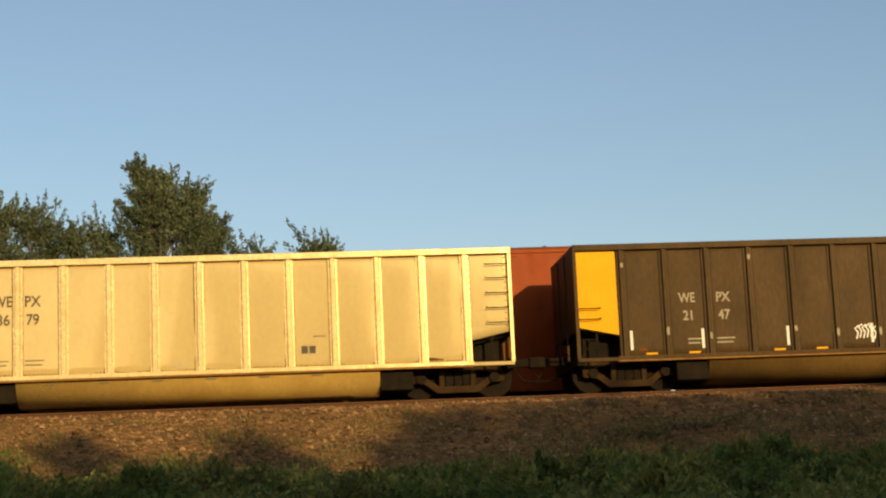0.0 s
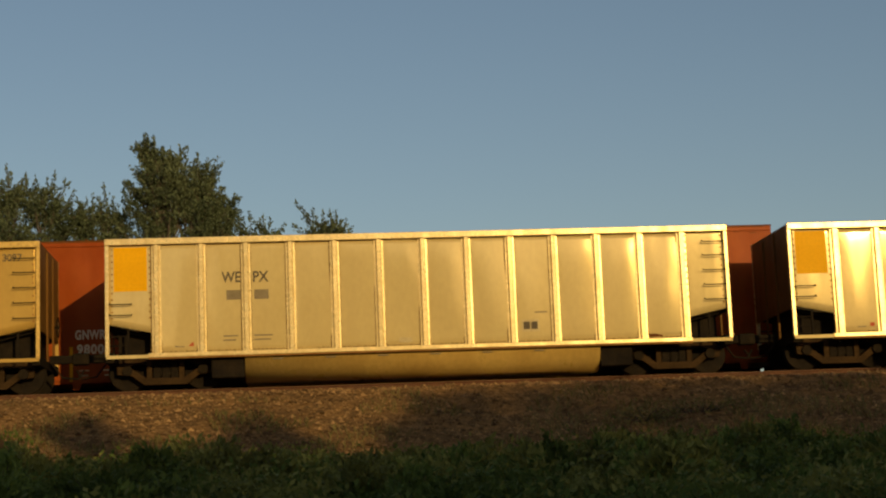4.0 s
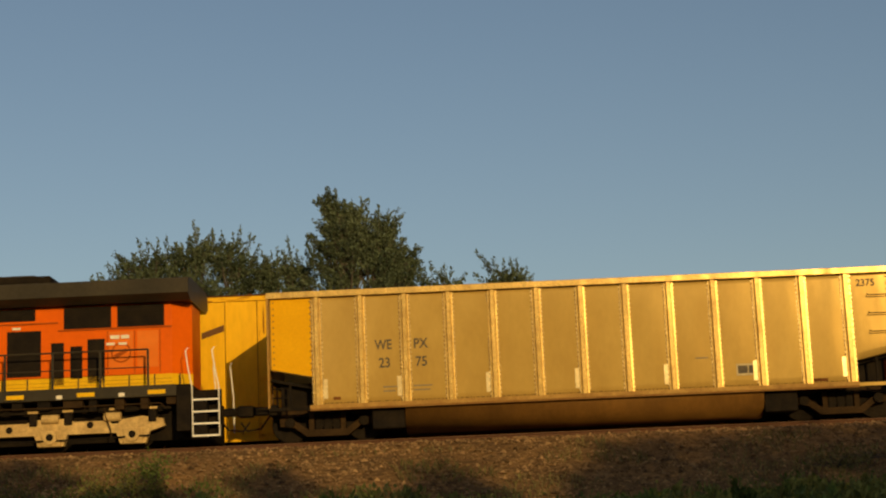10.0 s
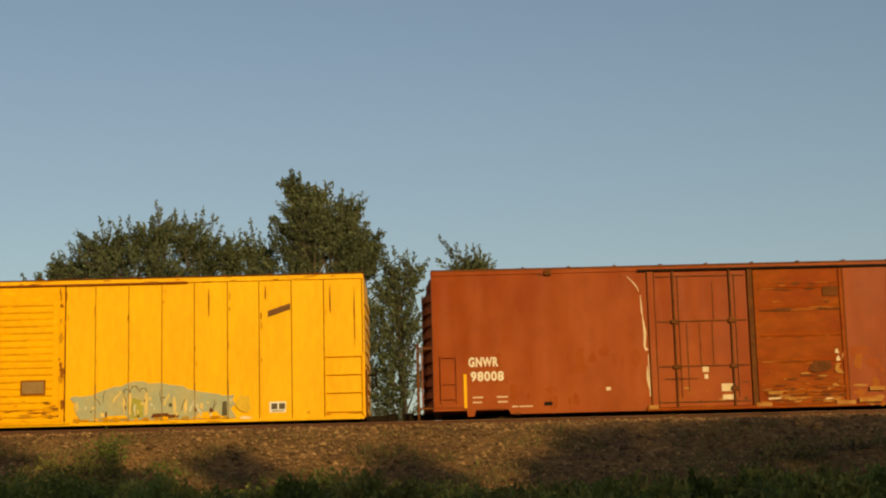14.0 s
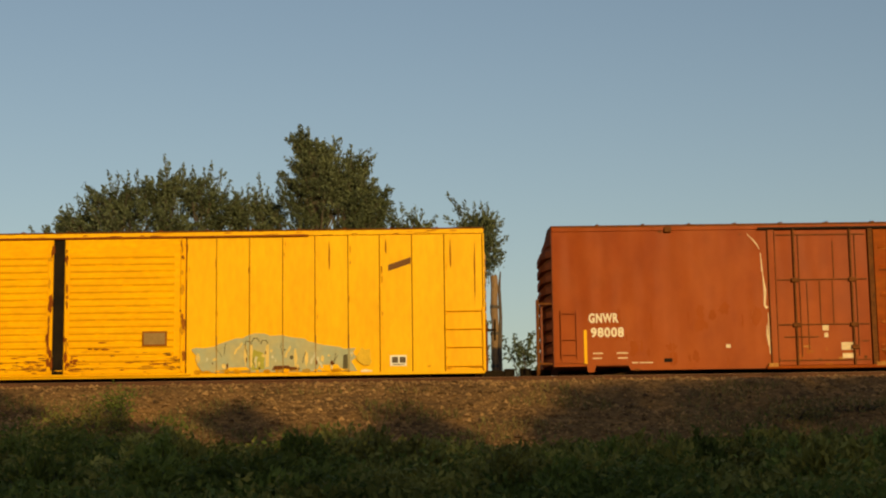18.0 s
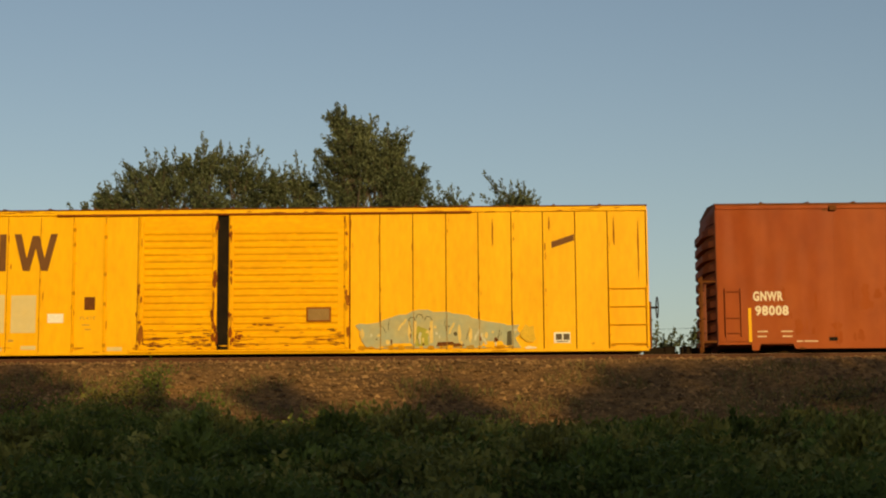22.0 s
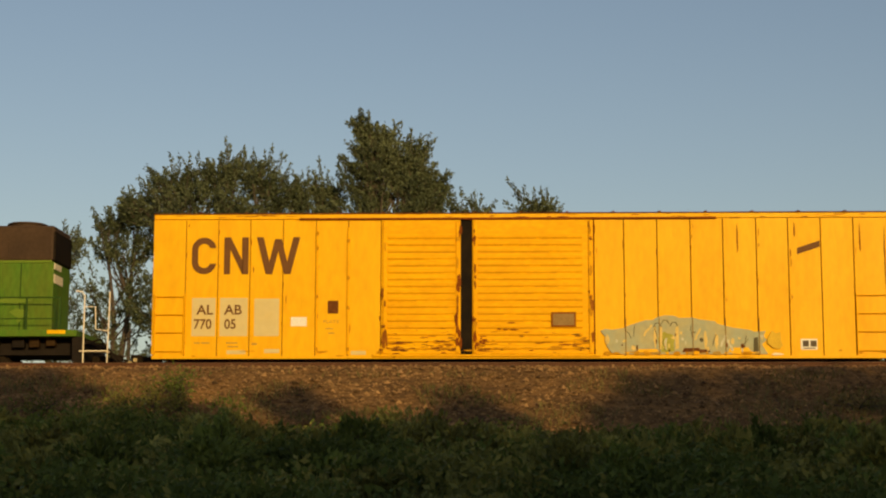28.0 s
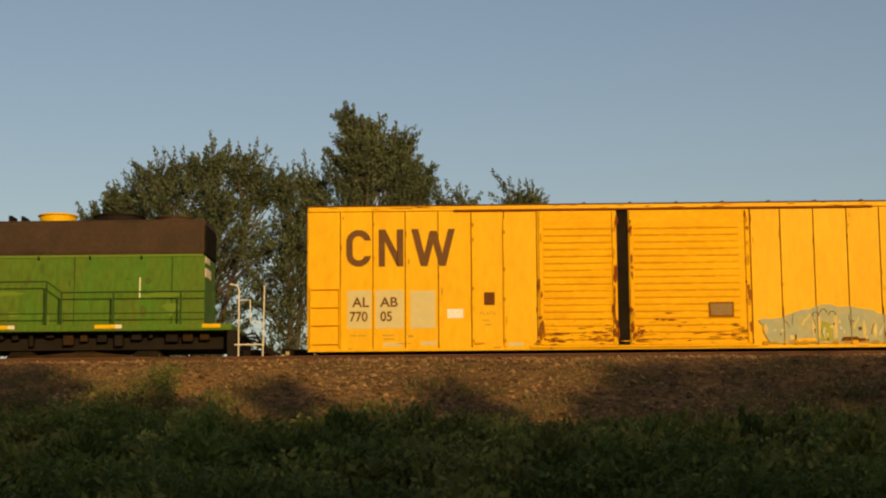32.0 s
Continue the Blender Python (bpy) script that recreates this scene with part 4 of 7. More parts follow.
    for x in right[1:6]:
        part("seam_over_paint", boxes((x - 0.012, x + 0.006, f - 0.062, f - 0.02, BS + 0.06, 1.86)), GRIME_DARK, car)
    for k in range(34):
        x, m = rng.choice(((8.16, RUST_RED), (8.58, RUST_RED), (6.18, RUST_LIGHT), (11.66, RUST_LIGHT)))
        part("rust_patch", blotch(bmesh.new(), x + rng.gauss(0, 0.03), rng.choice((1.1, 1.3, 1.9, 2.6, 4.2)) + rng.gauss(0, 0.2), rng.uniform(0.04, 0.14), rng.uniform(0.08, 0.45), f - 0.083, f - 0.028, rng, 9), m, car)
    for x, z, w, h in ((9.4, 1.62, 0.55, 0.14), (8.75, 1.25, 0.4, 0.3), (6.4, 1.05, 0.5, 0.18), (7.7, 1.08, 0.7, 0.16), (11.1, 1.05, 0.8, 0.2)):
        for k in range(6):
            part("rust_patch", blotch(bmesh.new(), x + rng.gauss(0, w * 0.3), z + rng.gauss(0, h * 0.4), w * rng.uniform(0.2, 0.55), h * rng.uniform(0.15, 0.45), f - 0.066, f - 0.028, rng, 11), rng.choice((RUST_RED, RUST_LIGHT, GRIME)), car)
    # rust along the seams, roof edge and sill
    for k in range(70):
        x = rng.choice(left[1:] + right[:-1]) + rng.gauss(0, 0.03)
        part("rust_fleck", blotch(bmesh.new(), x, rng.uniform(0.9, 4.5), rng.uniform(0.02, 0.05), rng.uniform(0.05, 0.35), f - 0.024, f + 0.001, rng, 7), RUST_LIGHT if rng.random() < 0.5 else GRIME, car)
    for k in range(40):
        part("rust_fleck", blotch(bmesh.new(), rng.uniform(0.2, BL - 0.2), BT - rng.uniform(0.02, 0.14), rng.uniform(0.1, 0.7), rng.uniform(0.015, 0.04), f - 0.036, f + 0.001, rng, 9), RUST_LIGHT if rng.random() < 0.6 else GRIME, car)
    for k in range(24):
        part("rust_fleck", blotch(bmesh.new(), rng.uniform(0.2, BL - 0.2), BS + rng.uniform(0.0, 0.2), rng.uniform(0.1, 0.6), rng.uniform(0.02, 0.07), f - 0.036, f + 0.001, rng, 9), GRIME, car)
    for x, z0, z1 in ((15.55, 3.5, 4.42), (17.06, 3.95, 4.45), (18.78, 3.5, 4.45), (19.42, 2.6, 4.45)):
        part("dark_streak", blotch(bmesh.new(), x, (z0 + z1) / 2, 0.05, z1 - z0, f - 0.006, f + 0.001, rng, 15), RUST_LIGHT, car)
    for x, z, w in ((5.3, 0.9, 0.4), (2.0, 0.92, 0.5), (3.0, 0.95, 0.4)):
        part("stain", boxes((x, x + w, f - 0.006, f + 0.001, z, z + 0.10)), PATCH_GREY, car)
    # brake gear at the end
    bm = bmesh.new()
    ring = [(BL + 0.3, -0.9 + 0.28 * math.cos(k * math.pi / 8), 2.0 + 0.28 * math.sin(k * math.pi / 8)) for k in range(17)]
    brake = part("brake_wheel", tube(bm, ring, 0.018, 5), DARK, car)
    part("brake_shaft", tube(bmesh.new(), [(BL, -0.9, 2.0), (BL + 0.33, -0.9, 2.0)], 0.03, 6), DARK, brake)
    part("end_post", boxes((BL + 0.02, BL + 0.09, -BH + 0.05, -BH + 0.1, 0.85, 2.1)), RUST, car)
    return car


GRIME_DARK = mat("dark_seam_grime", (0.30, 0.17, 0.04), 0.8)
PLACARD = mat("grey_brown_placard", (0.27, 0.17, 0.065), 0.7, 0, (0.2, 0.12, 0.04), 3, 0.6)
GRIME = mat("brownish_grime", (0.54, 0.26, 0.012), 0.8, 0, (0.36, 0.155, 0.01), 3, 0.8)
LETTER_BROWN = mat("brown_lettering_paint", (0.13, 0.058, 0.020), 0.6, 0, (0.18, 0.080, 0.026), 2, 0.5, 6, 0.04)
LETTER_FADED = mat("faded_brown_stencil", (0.40, 0.24, 0.05), 0.6, 0, (0.52, 0.30, 0.03), 3, 0.6)
PATCH_GREY = mat("grey_patch_paint", (0.55, 0.465, 0.245), 0.6, 0, (0.61, 0.45, 0.15), 1.2, 0.5, 6, 0.03)
SPRAY_BLUE = mat("pale_blue_spray", (0.32, 0.34, 0.225), 0.6, 0, (0.46, 0.36, 0.14), 2.2, 0.7, 8, 0.05)
SPRAY_DARK = mat("dark_teal_spray", (0.10, 0.085, 0.045), 0.6)
SPRAY_PALE = mat("pale_spray", (0.50, 0.48, 0.34), 0.6)
SPRAY_GREEN = mat("yellow_green_spray", (0.36, 0.34, 0.06), 0.6)
SPRAY_CREAM = mat("cream_spray", (0.66, 0.48, 0.16), 0.6)
SPRAY_LIME = mat("faint_lime_spray", (0.66, 0.42, 0.045), 0.6)
SPRAY_OLIVE = mat("olive_spray", (0.42, 0.26, 0.05), 0.6)


def brown_boxcar(lettered):
    car = boxcar_shell("oxide-red steel boxcar with rusty doors and worn paint" if lettered else "plain oxide-red steel boxcar coupled ahead", BOX_BROWN, BROWN_END, RUST)
    f = -BH
    bm = bmesh.new()
    prism(bm, [(0.0, 1.02), (0.85, 1.02), (0.88, BS - 0.04), (1.05, BS - 0.04), (1.1, 0.96), (1.95, 0.96), (2.02, BS), (5.80, BS), (5.80, BT - 0.1), (0.0, BT - 0.1)], f, f + 0.05)
    part("side_sheet", bm, BOX_BROWN, car)
    bm = bmesh.new()
    prism(bm, [(11.0, BS), (17.6, BS), (17.7, 0.96), (18.55, 0.96), (18.6, BS - 0.04), (18.77, BS - 0.04), (18.8, 1.02), (BL, 1.02), (BL, BT - 0.1), (11.0, BT - 0.1)], f, f + 0.05)
    part("side_sheet", bm, BOX_BROWN, car)
    for x in (3.12, 14.0, 16.6):
        part("seam", boxes((x, x + 0.02, f - 0.006, f + 0.01, BS, BT - 0.14)), BOX_BROWN, car)
    part("door_track", boxes((5.5, 14.5, f - 0.09, f + 0.02, BT - 0.16, BT - 0.10), bevel=0.01), DARK, car, "dark upper door track")
    part("door_track", boxes((5.6, 11.4, f - 0.09, f + 0.02, BS - 0.02, BS + 0.06), bevel=0.01), BOX_BROWN_DIRTY, car, "rusty lower door track")
    # plug door with locking bars
    d = part("plug_door", boxes((5.94, 8.40, f - 0.02, f + 0.06, BS + 0.07, BT - 0.18), bevel=0.012), BOX_BROWN, car, "red plug door with dark locking bars")
    for x in (6.41, 7.92):
        part("locking_bar", boxes((x, x + 0.05, f - 0.09, f - 0.018, BS + 0.05, BT - 0.14), bevel=0.01), RUST, d)
        part("locking_bar", boxes((x + 0.14, x + 0.16, f - 0.05, f - 0.018, BS + 0.3, BT - 0.3)), RUST, d)
    for z, x0, x1 in ((1.95, 5.98, 8.36), (3.15, 5.98, 8.36), (1.62, 6.1, 7.0), (BT - 0.32, 5.98, 8.36), (1.0, 6.0, 8.36)):
        part("door_crossbar", boxes((x0, x1, f - 0.05, f - 0.018, z, z + 0.03)), RUST, d)
    for x, z0, z1 in ((7.08, 1.95, 3.12), (7.42, 1.95, 3.12), (6.74, 1.3, 3.12), (7.47, 3.2, 4.2)):
        part("door_stiffener", boxes((x, x + 0.025, f - 0.035, f - 0.018, z0, z1)), RUST, d)
    for x, z in ((6.34, 1.9), (6.34, 3.1), (7.86, 1.9), (7.86, 3.1), (7.86, 1.3)):
        part("bar_guide", boxes((x, x + 0.2, f - 0.10, f - 0.018, z, z + 0.11), bevel=0.01), RUST, d)
    for x, z, w, h in ((7.12, 1.80, 0.16, 0.14), (7.60, 1.28, 0.34, 0.20), (7.62, 1.06, 0.28, 0.13), (7.16, 1.62, 0.10, 0.12)):
        part("paper_notice", boxes((x, x + w, f - 0.03, f - 0.019, z, z + h)), PAPER, d, "pale paper notice")
    part("door_post", boxes((8.42, 8.55, f - 0.08, f + 0.05, BS, BT - 0.12), bevel=0.01), RUST, car)
    part("door_post", boxes((5.76, 5.92, f - 0.05, f + 0.05, BS, BT - 0.12), bevel=0.01), BOX_BROWN, car)
    for x in (5.745, 5.925):
        part("post_joint", boxes((x, x + 0.02, f - 0.052, f + 0.03, BS + 0.04, BT - 0.16)), RUST, car)
    # sliding door with deep ribs and peeling patches
    d = part("sliding_door", boxes((8.58, 10.97, f - 0.03, f + 0.06, BS + 0.07, BT - 0.18), bevel=0.012), BOX_BROWN_DIRTY, car, "battered red door with peeling yellow patches")
    part("door_gap", boxes((8.55, 8.58, f - 0.005, f + 0.03, BS + 0.07, BT - 0.18)), DARK, car)
    for z in (1.25, 2.05, 2.75, 3.45, 4.05):
        bm = bmesh.new()
        prism(bm, [(f - 0.03, z - 0.07), (f - 0.05, z - 0.03), (f - 0.05, z + 0.03), (f - 0.03, z + 0.07)], 8.70, 10.85, "x")
        part("door_rib", bm, BOX_BROWN_DIRTY, d)
    rng = random.Random(4)
    for z, n, wide in ((4.10, 7, 0.5), (3.95, 4, 0.4), (3.62, 3, 0.3), (3.40, 6, 0.7), (2.68, 3, 0.3), (2.0, 5, 0.5), (1.2, 5, 0.5)):
        for k in range(n):
            part("rust_line", blotch(bmesh.new(), rng.uniform(8.85, 10.7), z + rng.gauss(0, 0.025), rng.uniform(0.3, 1.0) * wide * 1.4, rng.uniform(0.03, 0.085), f - 0.058, f - 0.03, rng), rng.choice((RUST, RUST, GRIME_RED)), d)
    part("door_stile", boxes((10.86, 10.96, f - 0.075, f - 0.028, BS + 0.1, BT - 0.2), bevel=0.01), BOX_BROWN_DIRTY, d)
    part("stile_joint", boxes((10.975, 11.0, f - 0.03, f + 0.03, BS + 0.07, BT - 0.18)), RUST, car)
    part("rust_line", boxes((8.7, 10.85, f - 0.056, f - 0.03, 3.385, 3.405)), RUST, d)
    for k in range(76):
        x, z = rng.uniform(8.7, 10.85), 0.95 + abs(rng.gauss(0, 0.42))
        part("peeled_patch", blotch(bmesh.new(), x, z, rng.uniform(0.08, 0.45), rng.uniform(0.015, 0.07), f - 0.066, f - 0.03, rng, rng.choice((5, 7, 9))), rng.choice((PAPER_DIRTY, RUST, RUST, GRIME_RED, GRIME_RED)), d)
    for x, z, w, h in ((10.72, 1.75, 0.3, 0.3), (10.75, 2.2, 0.22, 0.45), (10.7, 1.35, 0.35, 0.25), (9.0, 1.1, 0.7, 0.22), (9.5, 1.0, 0.6, 0.15), (10.4, 1.0, 0.5, 0.18)):
        for k in range(4):
            a, b = x + rng.uniform(-0.5, 0.3) * w, z + rng.uniform(-0.5, 0.3) * h
            c = [(a, b), (a + w * rng.uniform(0.25, 0.6), b + rng.uniform(-0.02, 0.02)), (a + w * rng.uniform(0.25, 0.6), b + h * rng.uniform(0.2, 0.45)), (a + rng.uniform(-0.03, 0.03), b + h * rng.uniform(0.2, 0.4))]
            part("peeled_patch", prism(bmesh.new(), c, f - 0.066 - 0.002 * k, f - 0.03), rng.choice((PAPER_DIRTY, PAPER_DIRTY, PAPER, GRIME_RED)), d)
    for k in range(16):
        x, z = rng.uniform(11.2, 13.0), 0.85 + abs(rng.gauss(0, 0.3))
        part("peeled_patch", blotch(bmesh.new(), x, z, rng.uniform(0.1, 0.6), rng.uniform(0.06, 0.2), f - 0.006, f + 0.001, rng), rng.choice((PAPER_DIRTY, GRIME_RED)), car)
    for k in range(14):
        x, z = rng.uniform(5.9, 8.4), 0.9 + abs(rng.gauss(0, 0.3))
        part("rust_patch", blotch(bmesh.new(), x, z, rng.uniform(0.06, 0.3), rng.uniform(0.05, 0.15), f - 0.026, f + 0.001, rng), rng.choice((RUST, GRIME_RED, PAPER_DIRTY)), car)
    part("dark_patch", blotch(bmesh.new(), 10.24, 1.86, 0.75, 0.44, f - 0.070, f - 0.03, rng, 9), RUST, d)
    part("placard_board", boxes((10.42, 10.82, f - 0.07, f - 0.03, 3.75, 4.0)), RUST, d)
    for pts, w in (([(5.22, 4.42), (5.36, 4.28), (5.48, 4.12), (5.53, 4.0)], [0.01, 0.03, 0.035, 0.01]), ([(5.58, 3.75), (5.60, 3.3), (5.64, 2.9), (5.62, 2.5), (5.68, 2.42)], [0.01, 0.02, 0.075, 0.05, 0.09]),
                   ([(5.66, 2.0), (5.66, 1.7), (5.69, 1.4)], [0.01, 0.06, 0.02]), ([(5.56, 3.9), (5.58, 3.4)], [0.02, 0.03]), ([(5.7, 2.3), (5.71, 1.2)], [0.02, 0.03])):
        part("scraped_paint", stroke(bmesh.new(), pts, w, f - 0.006, f + 0.001), PAPER, car, "long white scrape")
    # pale patches paint the sheen of the dented lower side
    for k in range(22):
        part("faded_streak", blotch(bmesh.new(), rng.uniform(1.2, 5.5), rng.uniform(1.0, 2.5), rng.uniform(0.05, 0.4), rng.uniform(0.15, 0.7), f - 0.004, f + 0.001, rng, 17), PALE_RED, car)
    for k in range(14):
        part("faded_streak", blotch(bmesh.new(), rng.uniform(11.1, 13.5), rng.uniform(1.0, 2.3), rng.uniform(0.2, 0.8), rng.uniform(0.2, 0.6), f - 0.004, f + 0.001, rng, 13), rng.choice((PALE_RED, PALE_RED, GRIME_RED)), car)
    for k in range(26):
        part("rust_fleck", blotch(bmesh.new(), rng.uniform(0.3, BL - 0.3), rng.choice((BS + 0.05, BT - 0.22)) + rng.gauss(0, 0.05), rng.uniform(0.05, 0.4), rng.uniform(0.02, 0.08), f - 0.0045, f + 0.001, rng, 9), RUST, car)
    for x, z, w in ((5.65, BS + 0.03, 0.25), (8.5, BS + 0.03, 0.4), (10.6, BS + 0.03, 0.5), (11.2, 0.9, 0.6), (11.5, 1.2, 0.4)):
        part("pale_stain", boxes((x, x + w, f - 0.1, f, z, z + 0.10)), PAPER_DIRTY, car)
    part("roof_bracket", boxes((3.0, 3.2, f - 0.1, f + 0.05, BT - 0.20, BT - 0.05), bevel=0.03), RUST, car)
    # thin dark strip paints the shade under the eave
    part("eave_shade_strip", boxes((0.2, BL - 0.2, f - 0.034, f + 0.02, BT - 0.035, BT - 0.012)), RUST, car, "dark strip for the shade under the eave")
    side_ladder(car, 0.18, 0.62, (1.25, 1.65, 2.35), BOX_BROWN)
    part("ladder_panel", boxes((0.2, 0.6, f - 0.012, f + 0.001, 1.05, 2.35)), BOX_BROWN, car)
    part("yellow_bar", boxes((0.79, 0.87, f - 0.02, f + 0.001, 1.0, 1.90)), YELLOW, car, "yellow vertical reflective bar")
    stand = part("end_stand", boxes((-0.44, -0.38, f + 0.06, f + 0.11, 0.75, 2.75), (-0.44, -0.38, f + 0.42, f + 0.47, 0.75, 2.75)), RUST, car, "rusty end ladder")
    for k in range(6):
        part("end_rung", boxes((-0.425, -0.395, f + 0.08, f + 0.45, 0.95 + k * 0.33, 0.98 + k * 0.33)), RUST, stand)
    part("stand_bracket", boxes((-0.42, 0.02, f + 0.07, f + 0.10, 1.0, 1.05), (-0.42, 0.02, f + 0.07, f + 0.10, 2.6, 2.65)), RUST, stand)
    if lettered:
        words("lettering", "GNWR", 0.33, WHITE, car, 0.93, f - 0.012, 2.10, 0.70, "white stencilled reporting mark", 0.012, 1.12)
        words("lettering", "98008", 0.33, WHITE, car, 0.98, f - 0.012, 1.72, 0.95, "white stencilled car number", 0.012, 1.14)
        bar_rows(car, [(1.02, 1.26, 0.27, 0.035), (1.02, 1.13, 0.24, 0.035), (1.65, 1.26, 0.3, 0.035), (1.68, 1.13, 0.26, 0.035), (2.05, 1.0, 0.16, 0.03), (2.25, 1.0, 0.35, 0.03), (4.55, 1.38, 0.12, 0.09)], PAPER, f)
        part("rust_hole", boxes((2.9, 3.12, f - 0.006, f + 0.001, 1.02, 1.12)), DARK, car)
    return car


BROWN_END = mat("dark_red_end_paint", (0.20, 0.06, 0.03), 0.6, 0.0, (0.12, 0.045, 0.03), 1.5, 0.7, 12, 0.12)
PALE_RED = mat("pale_oxide_fade_and_sheen", (0.28, 0.056, 0.004), 0.5, 0, (0.23, 0.038, 0.001), 2, 0.8, 4, 0.05)
GRIME_RED = mat("faded_red_paint", (0.33, 0.095, 0.014), 0.7, 0, (0.25, 0.075, 0.012), 4, 0.8)
PAPER = mat("pale_scraped_paint", (0.66, 0.52, 0.33), 0.7, 0, (0.5, 0.36, 0.2), 4, 0.6)
PAPER_DIRTY = mat("dirty_peeled_paint", (0.42, 0.21, 0.05), 0.7, 0, (0.28, 0.10, 0.02), 5, 0.9)


# ---------------------------------------------------------------- locomotives
def handrail(parent, posts, zs, y, z0, material, r=0.022):
    h = part("handrail", tube(bmesh.new(), [(p, y, z) for p, z in zip(posts, zs)], r, 6), material, parent)
    for p, z in zip(posts, zs):
        part("stanchion", boxes((p - 0.025, p + 0.025, y - 0.02, y + 0.02, z0, z)), material, h)
    return h


def engine_steps(parent, x, way, y, material, n=4, z_low=0.2, z_high=1.35, wide=0.72):
    s = part("step_well", boxes((min(x, x + way * (wide + 0.03)), max(x, x + way * (wide + 0.03)), y + 0.35, y + 0.4, z_low, z_high)), DARK, parent)
    for i in range(n):
        z = z_low + (z_high - z_low) * i / n
        st = part("step", boxes((min(x, x + way * wide), max(x, x + way * wide), y, y + 0.36, z, z + 0.03)), DARK, s, "white-edged step")
        part("step_edge", boxes((min(x, x + way * wide), max(x, x + way * wide), y - 0.02, y - 0.001, z, z + 0.04)), material, st)
    for q in (0.0, wide + 0.02):
        bm = bmesh.new()
        xx = x + way * q
        tube(bm, [(xx, y, z_low), (xx - 0.01, y, z_high + 0.05), (xx - 0.10, y, z_high + 0.5), (xx - 0.16, y + 0.02, z_high + 0.92), (xx - 0.12, y + 0.10, z_high + 1.0)], 0.015, 6)
        part("grab_rail", bm, material, s, "white grab rail")


def orange_engine():
    e = thing("orange_locomotive", "orange and yellow diesel locomotive with dark roof, pushing the coal train", "locomotive")
    hy = 0.98
    # deck
    part("deck", boxes((0.9, 8.95, -1.5, 1.5, 1.08, 1.48), bevel=0.02), ENGINE_BLACK, e, "dark frame and walkway edge")
    part("deck", boxes((8.951, 21.08, -1.5, 1.5, 1.20, 1.48), bevel=0.02), ENGINE_BLACK, e)
    part("end_plate", boxes((21.081, 21.42, -1.5, 1.5, 0.35, 1.47), bevel=0.01), DARK, e, "black end plate beside the steps")
    for x in (1.2, 2.65, 5.1, 6.98, 9.25, 10.95, 13.0, 14.6, 17.0, 18.7, 20.4):
        part("reflector", boxes((x, x + 0.42, -1.515, -1.49, 1.26, 1.36)), ENGINE_YELLOW, e, "yellow reflective strip")
    for x in (2.2, 3.55, 4.08, 6.2, 8.05, 10.3, 12.4, 15.6, 16.4, 18.2, 19.7):
        part("marker", boxes((x, x + 0.14, -1.515, -1.49, 1.23, 1.32)), WHITE, e)
    # solid block added as a dark backdrop between deck and trucks
    part("underframe", boxes((1.0, 21.4, -0.85, 0.85, 0.2, 1.10)), DARK, e)
    # nose and cab
    plan = [(2.42, -1.42), (1.11, -1.42), (0.70, -0.85), (0.70, 0.85), (1.11, 1.42), (2.42, 1.42)]
    bm = bmesh.new()
    low = [bm.verts.new((x, y, 1.48)) for x, y in plan]
    top = [bm.verts.new((x, y, 3.08 + (x - 1.11) * 0.23)) for x, y in plan]
    bm.faces.new(low)
    bm.faces.new(top[::-1])
    for k in range(6):
        bm.faces.new((low[k], low[(k + 1) % 6], top[(k + 1) % 6], top[k]))
    bmesh.ops.recalc_face_normals(bm, faces=bm.faces[:])
    part("nose", bm, ORANGE, e, "orange short nose with chamfered corners")
    part("nose_top", prism(bmesh.new(), [(0.72, 2.995), (0.80, 3.15), (2.36, 3.54), (2.40, 3.38)], -0.95, 0.95), ENGINE_BLACK, e, "black anti-glare nose top")
    part("nose_marker", boxes((1.16, 1.30, -1.432, -1.41, 2.62, 2.70)), WHITE, e)
    bm = bmesh.new()
    prism(bm, [(2.36, 1.48), (2.36, 3.38), (2.06, 3.40), (2.16, 4.06), (2.34, 4.24), (4.64, 4.24), (4.68, 4.15), (4.68, 1.48)], -1.48, 1.48)
    cab = part("cab", bm, ORANGE, e, "orange crew cab")
    bm = bmesh.new()
    prism(bm, [(2.20, 4.24), (2.44, 4.32), (4.60, 4.32), (4.72, 4.24)], -1.44, 1.44)
    part("cab_roof", bm, ORANGE, cab)
    for a, b, z0, z1 in ((2.62, 3.06, 3.19, 3.92), (4.13, 4.55, 3.23, 3.95), (3.12, 4.07, 3.25, 3.82)):
        part("window_frame", boxes((a, b, -1.505, -1.47, z0, z1), bevel=0.01), PALE_FRAME, cab, "pale aluminium window frame")
        m = (a + b) / 2
        if b - a > 0.8:
            part("window_glass", boxes((a + 0.06, m - 0.03, -1.515, -1.5, z0 + 0.06, z1 - 0.06)), GLASS, cab)
            part("window_glass", boxes((m + 0.03, b - 0.06, -1.515, -1.5, z0 + 0.06, z1 - 0.06)), GLASS, cab)
        else:
            part("window_glass", boxes((a + 0.06, b - 0.06, -1.515, -1.5, z0 + 0.06, z1 - 0.06)), GLASS, cab)
    part("windshield", boxes((2.03, 2.10, -1.3, 1.3, 3.5, 3.98)), GLASS, cab)
    part("windshield_edge", prism(bmesh.new(), [(2.06, 3.45), (2.16, 4.04), (2.30, 4.04), (2.22, 3.45)], -1.487, -1.47), GLASS, cab)
    part("awning", prism(bmesh.new(), [(2.96, 3.99), (3.14, 3.83), (4.10, 3.83), (4.50, 3.99)], -1.60, -1.47), ENGINE_BLACK, cab, "dark window awning")
